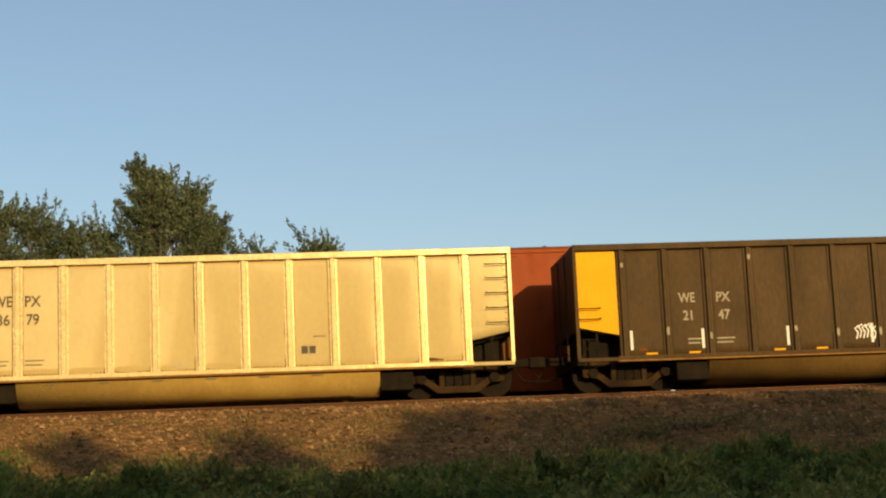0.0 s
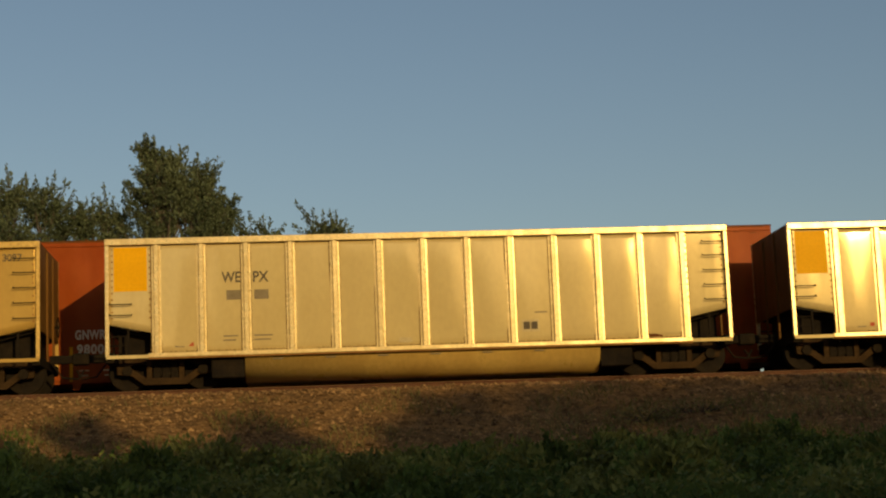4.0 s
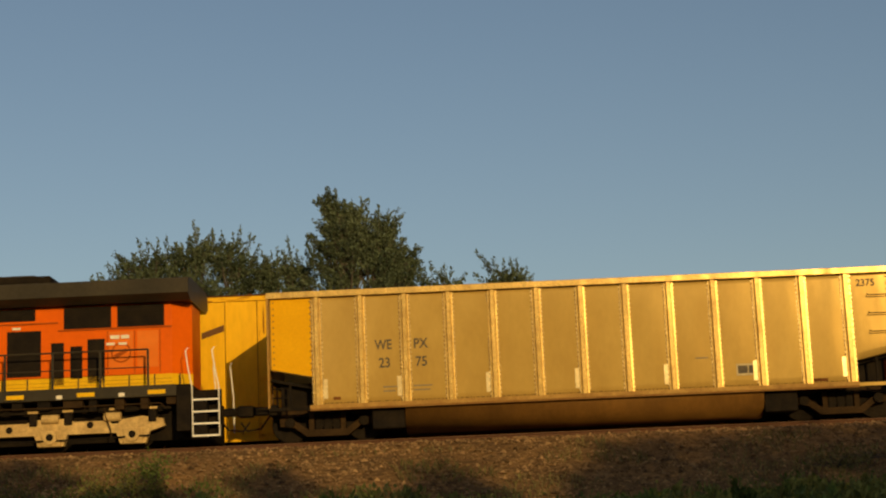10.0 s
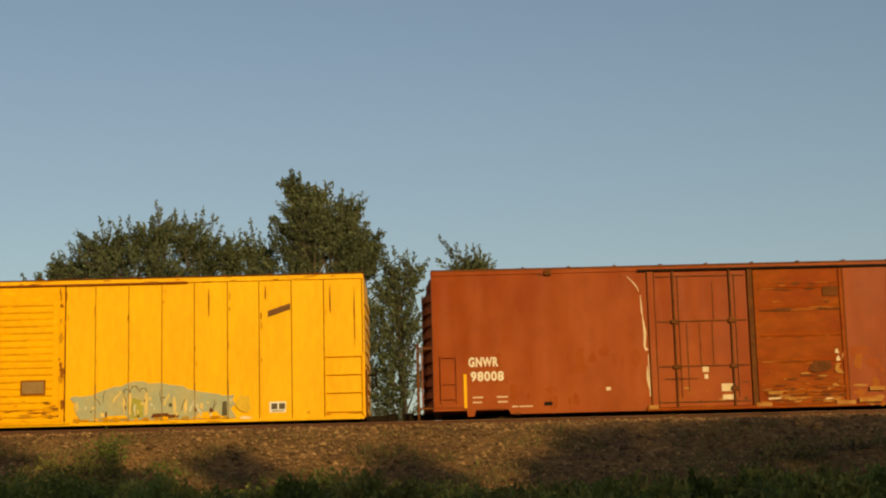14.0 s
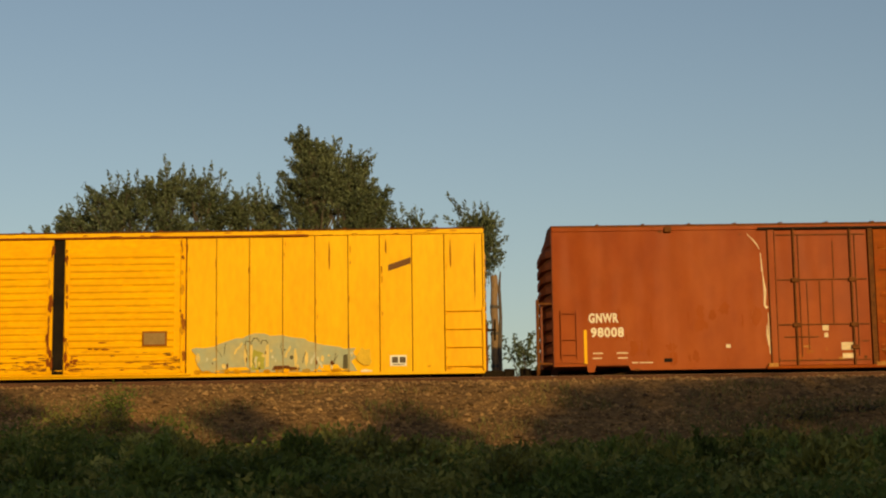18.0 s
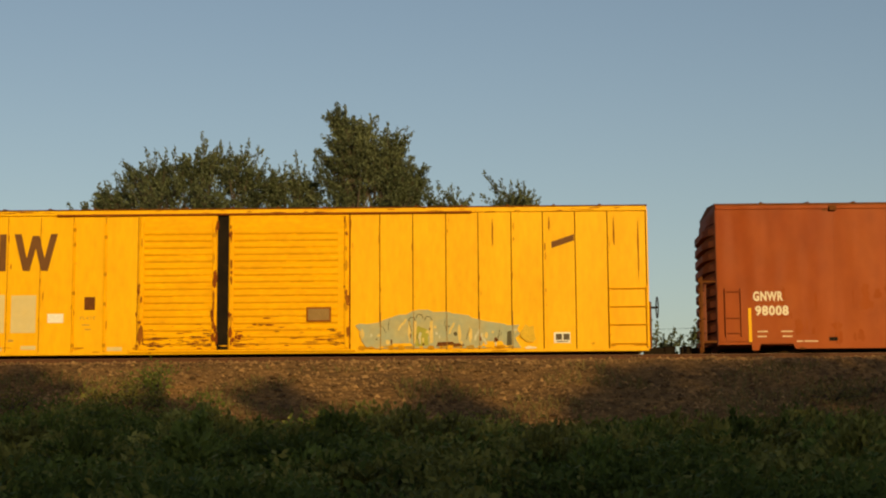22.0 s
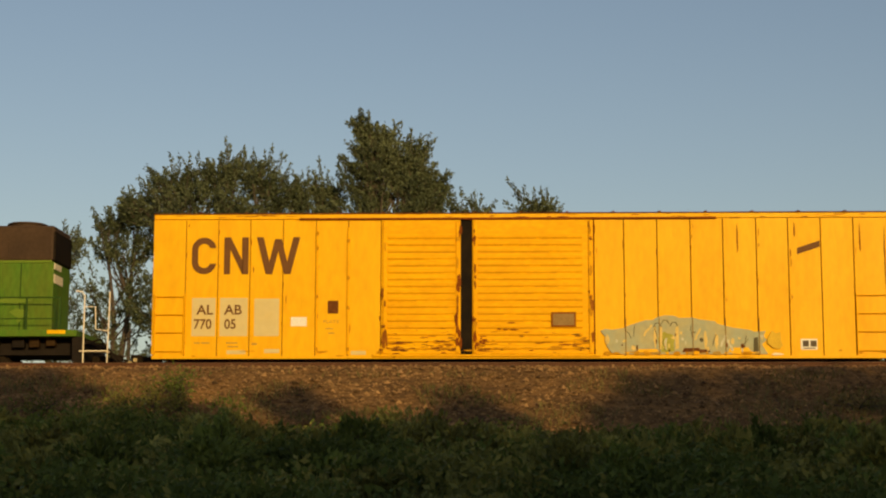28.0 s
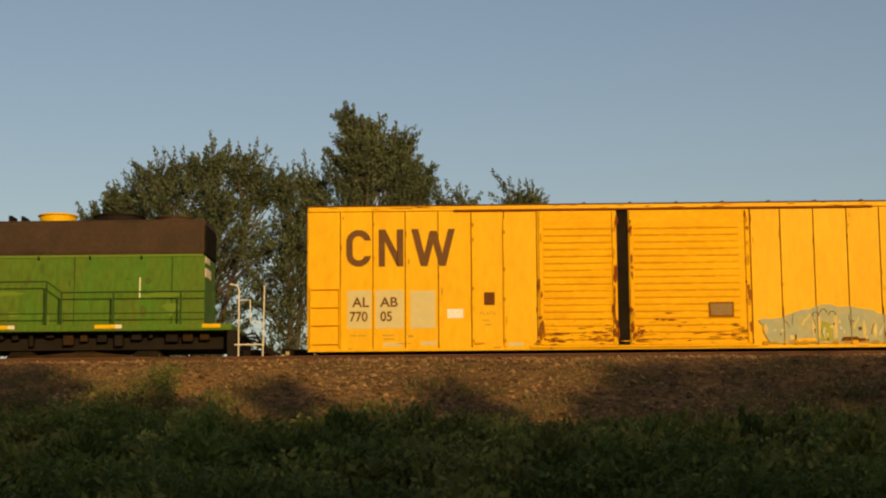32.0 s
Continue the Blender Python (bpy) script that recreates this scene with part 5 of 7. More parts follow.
    part("cab_ledge", boxes((2.5, 4.6, -1.492, -1.46, 2.21, 2.235)), ORANGE_DARK, cab)
    part("cab_sticker", boxes((3.86, 4.08, -1.494, -1.46, 2.33, 2.37)), RUST_RED, cab)
    part("cab_doorway", boxes((3.48, 4.02, -1.49, -1.45, 1.48, 2.0)), DARK, cab)
    words("lettering", "6064", 0.56, NUMBER_BROWN, cab, 2.54, -1.492, 2.42, 1.24, "dark engine number", 0.0, 1.10)
    # hood
    part("hood_lower", boxes((4.68, 15.6, -hy, hy, 1.48, 3.18), bevel=0.02), ORANGE, e, "orange engine hood")
    part("equipment_hood", boxes((4.68, 8.95, -1.30, 0.9, 1.48, 3.20), bevel=0.02), ORANGE, e, "wider orange equipment hood behind the cab")
    part("hood_stripe", boxes((4.9, 15.9, -hy - 0.02, hy + 0.02, 3.18, 3.48)), ENGINE_YELLOW, e, "yellow band along the hood")
    part("hood_stripe", boxes((4.95, 8.9, -1.32, 0.9, 3.20, 3.47)), ENGINE_YELLOW, e)
    part("lower_stripe", boxes((4.84, 8.95, -1.33, -1.28, 1.50, 1.80)), ENGINE_YELLOW, e, "yellow band above the walkway")
    part("lower_stripe", boxes((1.32, 2.42, -1.438, -1.40, 1.50, 1.80)), ENGINE_YELLOW, e)
    for x0, x1 in ((2.46, 3.40), (4.06, 4.80)):
        part("lower_stripe", boxes((x0, x1, -1.494, -1.46, 1.50, 1.80)), ENGINE_YELLOW, cab)
        for k in (0.09, 0.18):
            part("stripe_groove", boxes((x0, x1, -1.497, -1.47, 1.50 + k, 1.512 + k)), STRIPE_GROOVE, cab)
    for x in (2.44, 2.62, 3.2):
        part("stripe_gap", boxes((x, x + 0.03, -1.498, -1.46, 1.5, 1.8)), ENGINE_BLACK, cab)
    part("lower_stripe", boxes((8.95, 20.9, -hy - 0.02, -hy + 0.02, 1.50, 1.80)), ENGINE_YELLOW, e)
    part("upper_hood", boxes((4.70, 10.2, -1.05, 1.05, 3.474, 4.35), bevel=0.05), ENGINE_BLACK, e, "dark upper hood with intake screens")
    part("upper_hood", boxes((10.25, 15.3, -hy - 0.03, hy + 0.03, 3.484, 4.12), bevel=0.06), ENGINE_BLACK, e)
    for a in (6.45, 7.45):
        part("intake_screen", boxes((a, a + 0.82, -1.07, -1.04, 3.62, 4.22)), DARK, e)
        for b in (a - 0.03, a + 0.80):
            part("screen_frame", boxes((b, b + 0.055, -1.09, -1.04, 3.64, 4.24)), PALE_FRAME, e, "bright frame strip")
            for k in range(6):
                part("frame_bolt", boxes((b - 0.01, b + 0.065, -1.10, -1.06, 3.68 + k * 0.1, 3.71 + k * 0.1)), ENGINE_BLACK, e)
    part("intake_screen", boxes((9.64, 10.1, -1.07, -1.04, 3.68, 4.16)), DARK, e)
    # bulged panel added so that the hood catches a glare of sun
    bm = bmesh.new()
    grid = [[bm.verts.new((8.50 + 1.05 * u / 12, -1.052 - 0.045 * math.sin(math.pi * u / 12) * math.sin(math.pi * v / 8), 3.55 + 0.66 * v / 8)) for v in range(9)] for u in range(13)]
    for u in range(12):
        for v in range(8):
            bm.faces.new((grid[u][v], grid[u + 1][v], grid[u + 1][v + 1], grid[u][v + 1])).smooth = True
    part("bulged_panel", bm, HOOD_GLOSS, e, "glossy bulged hood panel")
    for k in range(11):
        part("hood_panel", boxes((10.32 + k * 0.28, 10.58 + k * 0.28, -hy - 0.045, -hy, 3.52, 4.02), bevel=0.008), ENGINE_BLACK, e)
    for x in (5.1, 5.5, 8.35):
        part("grab_iron", tube(bmesh.new(), [(x, -1.05, 3.56), (x, -1.12, 3.58), (x + 0.3, -1.12, 3.58), (x + 0.3, -1.05, 3.56)], 0.014, 5), ENGINE_BLACK, e)
    for x0, x1 in ((1.15, 2.38), (2.46, 3.25), (4.02, 5.08), (5.14, 6.18), (6.26, 7.55), (7.63, 8.9)):
        part("stripe_edge", boxes((x0, x1, -1.50 if x0 < 4.5 else -1.345, -1.30 if x0 > 4.5 else -1.43, 1.80, 1.825)), ENGINE_BLACK, e)
    part("rail_foot_box", boxes((9.0, 9.2, -1.12, -0.98, 1.5, 1.82), bevel=0.01), DARK, e)
    part("corner_post", boxes((8.76, 8.92, -1.47, -1.40, 1.48, 2.42), bevel=0.01), ENGINE_BLACK, e)
    for x in (5.5, 11.0, 11.7, 12.4, 13.1, 13.8, 14.5):
        part("hood_seam", boxes((x, x + 0.02, -hy - 0.012, -hy + 0.01, 1.82, 3.08)), ORANGE_DARK, e)
    for x in [9.3 + i * 0.62 for i in range(20)]:
        part("stripe_gap", boxes((x, x + 0.03, -hy - 0.03, -hy, 1.5, 1.8)), ENGINE_BLACK, e)
    for x in (5.5, 5.56, 6.6, 6.66, 7.7, 7.76):
        part("stripe_gap", boxes((x, x + 0.03, -1.34, -1.3, 1.5, 1.8)), ENGINE_BLACK, e)
    for x in (5.2, 6.1, 7.3, 8.5, 11.0, 12.0, 12.6, 13.2, 14.2, 15.0):
        part("stripe_gap", boxes((x, x + 0.03, -1.335 if x < 8.9 else -hy - 0.03, -hy, 3.19, 3.47)), ENGINE_BLACK, e)
    for x0, x1, y, z0 in ((4.84, 8.95, -1.333, 1.50), (8.95, 20.9, -hy - 0.023, 1.50), (4.95, 8.9, -1.323, 3.20), (8.95, 15.9, -hy - 0.023, 3.20)):
        for k in (0.09, 0.18):
            part("stripe_groove", boxes((x0, x1, y, y + 0.01, z0 + k, z0 + k + 0.012)), STRIPE_GROOVE, e)
    for x in (5.6, 6.3, 8.7, 9.3, 11.2, 12.4, 13.4, 14.6):
        part("upper_seam", boxes((x, x + 0.025, -1.062 if x < 10.2 else -hy - 0.042, -hy, 3.46, 3.96)), DARK, e)
    for z in (3.52, 3.92):
        part("upper_rail", tube(bmesh.new(), [(4.95, -1.12, z), (6.6, -1.12, z)], 0.016, 5), ENGINE_BLACK, e)
    for x0, x1, z in ((8.6, 10.1, 3.6), (10.3, 13.6, 3.62), (10.3, 13.6, 3.84)):
        part("upper_rail", tube(bmesh.new(), [(x0, -1.10, z), (x1, -1.10, z)], 0.016, 5), ENGINE_BLACK, e)
    for x in (5.05, 5.9, 6.5, 10.5, 11.8, 13.2):
        part("rail_foot", boxes((x, x + 0.03, -1.12, -0.98, 3.5, 3.56)), DARK, e)
    # radiator section
    part("radiator_cabin", boxes((15.3, 20.9, -hy, hy, 1.48, 3.60), bevel=0.02), ORANGE, e, "orange radiator cabin")
    part("cabin_end", prism(bmesh.new(), [(20.88, -hy + 0.004), (21.34, -0.62), (21.34, 0.62), (20.88, hy - 0.004)], 1.482, 3.6, "z"), ORANGE, e, "tapered rear end of the cabin")
    part("lower_stripe", prism(bmesh.new(), [(20.90, -hy - 0.016), (21.35, -0.645), (21.35, -0.60), (20.90, -hy + 0.02)], 1.50, 1.80, "z"), ENGINE_YELLOW, e)
    part("radiator_wing", prism(bmesh.new(), [(-1.2, 3.55), (-1.52, 3.70), (-1.52, 4.06), (-1.2, 4.12), (1.2, 4.12), (1.52, 4.06), (1.52, 3.70), (1.2, 3.55)], 15.25, 21.4, "x"), ENGINE_BLACK, e, "overhanging dark radiator housing")
    part("radiator_top", boxes((15.3, 17.9, -0.9, 0.9, 4.12, 4.36), bevel=0.04), DARK, e)
    for a, b, z0, z1 in ((18.26, 19.42, 2.99, 3.52), (19.57, 20.72, 2.99, 3.52), (16.31, 17.56, 3.23, 3.52), (16.20, 16.62, 2.56, 2.98), (16.87, 17.70, 1.86, 2.98), (17.95, 18.26, 1.62, 2.66), (18.42, 18.71, 1.76, 2.56), (18.84, 19.26, 1.64, 2.72)):
        part("grille", boxes((a, b, -hy - 0.02, -hy + 0.01, z0, z1)), DARK, e, "dark ventilation grille")
    for x, z in ((17.0, 3.02), (16.3, 2.3), (19.3, 2.55), (19.6, 2.55), (14.7, 2.95), (14.4, 2.02), (9.9, 2.55)):
        part("sticker", boxes((x, x + 0.2, -hy - 0.03, -hy, z, z + 0.06)), WHITE, e)
    ring = [(19.66 + 0.23 * math.cos(k * math.pi / 10), -hy - 0.012, 2.36 + 0.23 * math.sin(k * math.pi / 10)) for k in range(21)]
    part("round_emblem", tube(bmesh.new(), ring, 0.018, 5), ORANGE_DARK, e, "faded dark ring emblem")
    part("emblem_bar", prism(bmesh.new(), [(19.48, 2.30), (19.77, 2.46), (19.82, 2.38), (19.55, 2.22)], -hy - 0.012, -hy + 0.001), ORANGE_DARK, e)
    for x in (19.32, 19.98, 20.60):
        part("cabin_seam", boxes((x, x + 0.02, -hy - 0.012, -hy + 0.01, 1.84, 2.9)), ORANGE_DARK, e)
    part("cabin_lip", boxes((15.95, 18.12, -hy - 0.03, -hy, 3.14, 3.175)), ORANGE_DARK, e)
    part("cabin_lip", boxes((18.12, 20.9, -hy - 0.03, -hy, 2.94, 2.975)), ORANGE_DARK, e)
    for a, b in ((19.36, 19.95), (20.05, 20.57)):
        part("dusty_door", boxes((a, b, -hy - 0.008, -hy + 0.01, 1.98, 2.88), bevel=0.006), ORANGE_DUSTY, e, "sun-faded orange door panel")
    for x, w in ((19.40, 0.22), (19.66, 0.2)):
        part("sticker", boxes((x, x + w, -hy - 0.03, -hy, 2.70, 2.79)), WHITE, e)
    # company lettering as plain slanted dark shapes with a bar under it
    lx = 10.42
    for k in range(4):
        w = 1.15
        a = lx + k * 1.28
        bm = bmesh.new()
        prism(bm, [(a, 2.31), (a + w * 0.75, 2.31), (a + w, 2.45), (a + w * 0.45, 2.55), (a + w * 1.12, 2.65), (a + w * 1.15, 2.92), (a + 0.32, 2.92), (a + 0.25, 2.76), (a + 0.45, 2.61), (a + 0.12, 2.49)], -hy - 0.012, -hy + 0.001)
        part("dark_lettering_shape", bm, LETTER_DARK, e)
    bm = bmesh.new()
    prism(bm, [(10.0, 1.98), (10.2, 2.16), (14.9, 2.18), (12.5, 2.02)], -hy - 0.012, -hy + 0.001)
    part("dark_lettering_bar", bm, LETTER_DARK, e)
    # walkway handrails
    handrail(e, [8.9 + i * 1.15 for i in range(11)], [2.35] * 11, -1.46, 1.48, ENGINE_BLACK)
    bm = bmesh.new()
    tube(bm, [(9.0, -1.35, 3.15), (9.9, -1.44, 2.36)], 0.02, 6)
    tube(bm, [(9.4, -1.3, 3.2), (10.2, -1.44, 2.36)], 0.02, 6)
    part("stair_rail", bm, ENGINE_BLACK, e)
    part("second_rail", tube(bmesh.new(), [(9.4, -1.46, 1.92), (14.9, -1.46, 1.92), (20.4, -1.46, 1.92)], 0.014, 6), ENGINE_BLACK, e)
    # roof fittings
    part("exhaust_stack", boxes((13.46, 14.0, -0.4, 0.4, 4.27, 4.42), bevel=0.03), ENGINE_BLACK, e)
    part("exhaust_housing", boxes((13.35, 15.0, -0.95, 0.95, 4.08, 4.28), bevel=0.04), HOOD_GLOSS, e, "raised dark exhaust housing")
    part("air_horn", boxes((11.95, 12.6, -0.2, 0.2, 4.11, 4.20), (12.1, 12.4, -0.06, 0.06, 4.19, 4.36), (12.05, 12.55, -0.12, -0.04, 4.30, 4.40), (12.0, 12.35, 0.04, 0.12, 4.36, 4.46), (12.15, 12.19, -0.05, 0.05, 4.40, 4.62)), DARK, e)
    part("roof_fan_cover", boxes((15.6, 17.5, -0.8, 0.8, 4.355, 4.40), bevel=0.015), ENGINE_BLACK, e)
    # fuel tank
    bm = bmesh.new()
    prism(bm, [(-1.38, 0.83), (-1.42, 0.45), (-1.15, 0.10), (1.15, 0.10), (1.42, 0.45), (1.38, 0.83)], 7.4, 15.05, "x")
    tank = part("fuel_tank", bm, TANK, e, "large pale dusty fuel tank")
    part("tank_seam", boxes((10.35, 10.40, -1.44, -1.3, 0.5, 0.83)), TANK, tank)
    part("filler_cap", disc(bmesh.new(), 7.9, -1.47, -1.38, 0.62, 0.06, 10), DARK, tank)
    # trucks with three axles
    for cx, dust in ((4.2, TRUCK_BROWN), (18.0, TRUCK_PALE)):
        t = part("truck", boxes((cx - 2.2, cx + 2.2, -0.9, 0.9, 0.35, 0.7), bevel=0.03), DARK, e, "dusty three-axle truck")
        for s in (-1, 1):
            y = s * 1.14
            bm = bmesh.new()
            low = []
            for k in (1, 0, -1):
                c = cx + k * 1.98
                low += [(c + 0.40, 0.40), (c + 0.31, 0.13), (c - 0.31, 0.13), (c - 0.40, 0.40)]
            prism(bm, [(cx - 2.75, 0.52), (cx - 2.70, 0.70), (cx - 2.2, 0.78), (cx - 1.6, 0.70), (cx - 0.6, 0.70), (cx - 0.35, 0.78), (cx + 0.35, 0.78), (cx + 0.6, 0.70), (cx + 1.6, 0.70), (cx + 2.2, 0.78), (cx + 2.70, 0.70), (cx + 2.75, 0.52)] + low, y - 0.09, y + 0.09)
            part("side_frame", bm, dust, t, "pale dusty side frame")
            # black discs on the frame paint the shade inside its holes
            for k in (-1.0, 0.95):
                part("frame_pocket", disc(bmesh.new(), cx + k, y - 0.095, y + 0.095, 0.56 + 0.05 * (abs(k) < 1), 0.085, 10), DARK, t)
            for k in (-2.45, -1.55, -0.42, 0.42, 1.55, 2.45):
                part("spring", boxes((cx + k - 0.10, cx + k + 0.10, y - 0.12, y + 0.12, 0.62, 0.95), bevel=0.03), DARK, t)
                part("spring_cap", boxes((cx + k - 0.13, cx + k + 0.13, y - 0.14, y + 0.14, 0.93, 0.99), bevel=0.01), dust, t)
            part("brake_rod", tube(bmesh.new(), [(cx - 2.5, y + s * 0.17, 0.30), (cx - 0.6, y + s * 0.17, 0.26), (cx + 0.6, y + s * 0.17, 0.26), (cx + 2.5, y + s * 0.17, 0.30)], 0.02, 6), DARK, t)
            for k in (-1, 0, 1):
                part("pedestal", boxes((cx + k * 1.98 - 0.24, cx + k * 1.98 + 0.24, y + s * 0.02 - 0.12, y + s * 0.02 + 0.12, 0.12, 0.50), bevel=0.03), dust, t)
                part("journal_box", disc(bmesh.new(), cx + k * 1.98, y + s * 0.08, y + s * 0.2, 0.34, 0.17, 14), dust, t)
                # black disc paints the dark recess of the journal
                part("journal_bore", disc(bmesh.new(), cx + k * 1.98, y + s * 0.19, y + s * 0.205, 0.34, 0.09, 12), DARK, t)
                part("brake_cylinder", prism(bmesh.new(), [(y + s * 0.1 + 0.11 * math.cos(q), 0.78 + 0.11 * math.sin(q)) for q in [i * math.pi / 5 for i in range(10)]], cx + k * 1.5 - 0.2, cx + k * 1.5 + 0.2, "x"), dust, t)
        for k in (-1, 0, 1):
            bm = bmesh.new()
            for s in (-1, 1):
                disc(bm, 0, s * 0.72 - 0.065, s * 0.72 + 0.065, 0, 0.53, 28)
            disc(bm, 0, -0.9, 0.9, 0, 0.1, 10)
            wheel = part("wheelset", bm, DARK, t, "", (cx + k * 1.98, 0, 0.53))
            wheel["radius"] = 0.53
    part("pipework", boxes((6.9, 15.3, -1.2, -1.1, 0.88, 0.93), (8.0, 9.5, -1.3, -1.15, 0.95, 1.05), (15.3, 20.9, -1.25, -1.15, 0.92, 0.98), (1.6, 6.8, -1.3, -1.2, 0.95, 1.02)), DARK, e)
    for x0, x1, z in ((1.7, 6.6, 1.03), (7.6, 14.9, 0.98), (15.4, 20.8, 1.05), (9.2, 12.4, 1.06)):
        part("air_pipe", tube(bmesh.new(), [(x0, -1.40, z - 0.1), (x0 + 0.12, -1.40, z), ((x0 + x1) / 2, -1.40, z - 0.02), (x1 - 0.12, -1.40, z), (x1, -1.40, z - 0.12)], 0.018, 6), TRUCK, e, "dusty air pipe")
    for x in (16.6, 19.3, 3.0, 5.4):
        part("sand_pipe", tube(bmesh.new(), [(x, -1.30, 1.08), (x + 0.04, -1.34, 0.8), (x + 0.16, -1.34, 0.5), (x + 0.18, -1.30, 0.25)], 0.016, 6), TRUCK, e)
    rng = random.Random(8)
    for x in [1.6 + i * 0.62 for i in range(32)]:
        w, h = rng.uniform(0.15, 0.5), rng.uniform(0.06, 0.2)
        part("underdeck_box", boxes((x, x + w, -1.40, -1.1, 1.10 - h, 1.12 if x < 8.5 else 1.22), bevel=0.01), rng.choice((DARK, TRUCK, DARK)), e)
    for x in (6.9, 7.1, 15.2, 15.45):
        part("drain_pipe", tube(bmesh.new(), [(x, -1.3, 1.1), (x + 0.03, -1.32, 0.6), (x + 0.15, -1.3, 0.3)], 0.025, 6), DARK, e)
    engine_steps(e, 0.9, -1, -1.45, STEP_WHITE)
    engine_steps(e, 21.46, 1, -1.45, STEP_WHITE, wide=0.62)
    for x in (21.62, 22.05):
        part("far_grab_rail", tube(bmesh.new(), [(x, 1.42, 0.5), (x - 0.01, 1.42, 1.4), (x - 0.08, 1.42, 2.2), (x - 0.04, 1.34, 2.28)], 0.018, 6), STEP_WHITE, e, "white grab rail")
    part("pilot", boxes((0.55, 0.9, -1.45, 1.45, 0.15, 1.2), bevel=0.03), DARK, e, "front pilot plate")
    for k in range(5):
        part("air_hose", tube(bmesh.new(), [(0.5, -1.2 + k * 0.14, 0.95), (0.2, -1.2 + k * 0.13, 0.7 - 0.03 * k), (0.02 - 0.03 * k, -1.15 + k * 0.1, 0.42), (0.1, -1.1 + k * 0.1, 0.3)], 0.03, 6), DARK, e)
    part("snow_plow", prism(bmesh.new(), [(0.55, 0.75), (0.25, 0.6), (0.1, 0.12), (0.3, 0.12), (0.6, 0.4)], -1.3, 1.3), DARK, e, "black plow blade")
    part("end_railing", tube(bmesh.new(), [(0.45, -1.3, 1.3), (0.4, -1.3, 2.2), (0.42, -0.6, 2.25), (0.42, 0.6, 2.25), (0.4, 1.3, 2.2), (0.45, 1.3, 1.3)], 0.02, 6), ENGINE_BLACK, e)
    part("rear_pilot", boxes((21.4, 21.8, -1.45, 1.45, 0.15, 1.2), bevel=0.03), DARK, e)
    part("end_panel", boxes((0.35, 0.42, -1.35, -0.7, 1.35, 2.15)), ENGINE_YELLOW, e)
    coupler(e, 0.45, -1)
    coupler(e, 21.8, 1)
    return e


HOOD_GLOSS = mat("glossy_dark_hood_paint", (0.055, 0.047, 0.03), 0.2, 0.0, (0.075, 0.062, 0.04), 1.2, 0.7, 12, 0.08, spec=0.5)
STEP_WHITE = mat("white_step_paint", (0.86, 0.80, 0.68), 0.5, 0, (0.7, 0.6, 0.45), 4, 0.4)
ORANGE_DUSTY = mat("sun_faded_orange_paint", (0.70, 0.17, 0.02), 0.55, 0.0, (0.62, 0.12, 0.008), 2.0, 0.7, 8, 0.04)
ORANGE_DARK = mat("grimy_orange_joint", (0.35, 0.07, 0.006), 0.6)
NUMBER_BROWN = mat("brown_number_film", (0.13, 0.05, 0.012), 0.5)
STRIPE_GROOVE = mat("grimy_yellow_groove", (0.36, 0.19, 0.01), 0.6)
PALE_FRAME = mat("pale_window_frame", (0.70, 0.66, 0.58), 0.4, 0.2)
LETTER_DARK = mat("dark_lettering_film", (0.055, 0.04, 0.016), 0.5)
TRUCK_BROWN = mat("dusty_brown_truck", (0.36, 0.20, 0.062), 0.8, 0.0, (0.18, 0.10, 0.032), 2.5, 0.9, 20, 0.2, 0.1)
TRUCK_PALE = mat("dusty_pale_truck", (0.58, 0.385, 0.145), 0.8, 0.0, (0.32, 0.20, 0.075), 2.5, 0.9, 20, 0.2, 0.1)


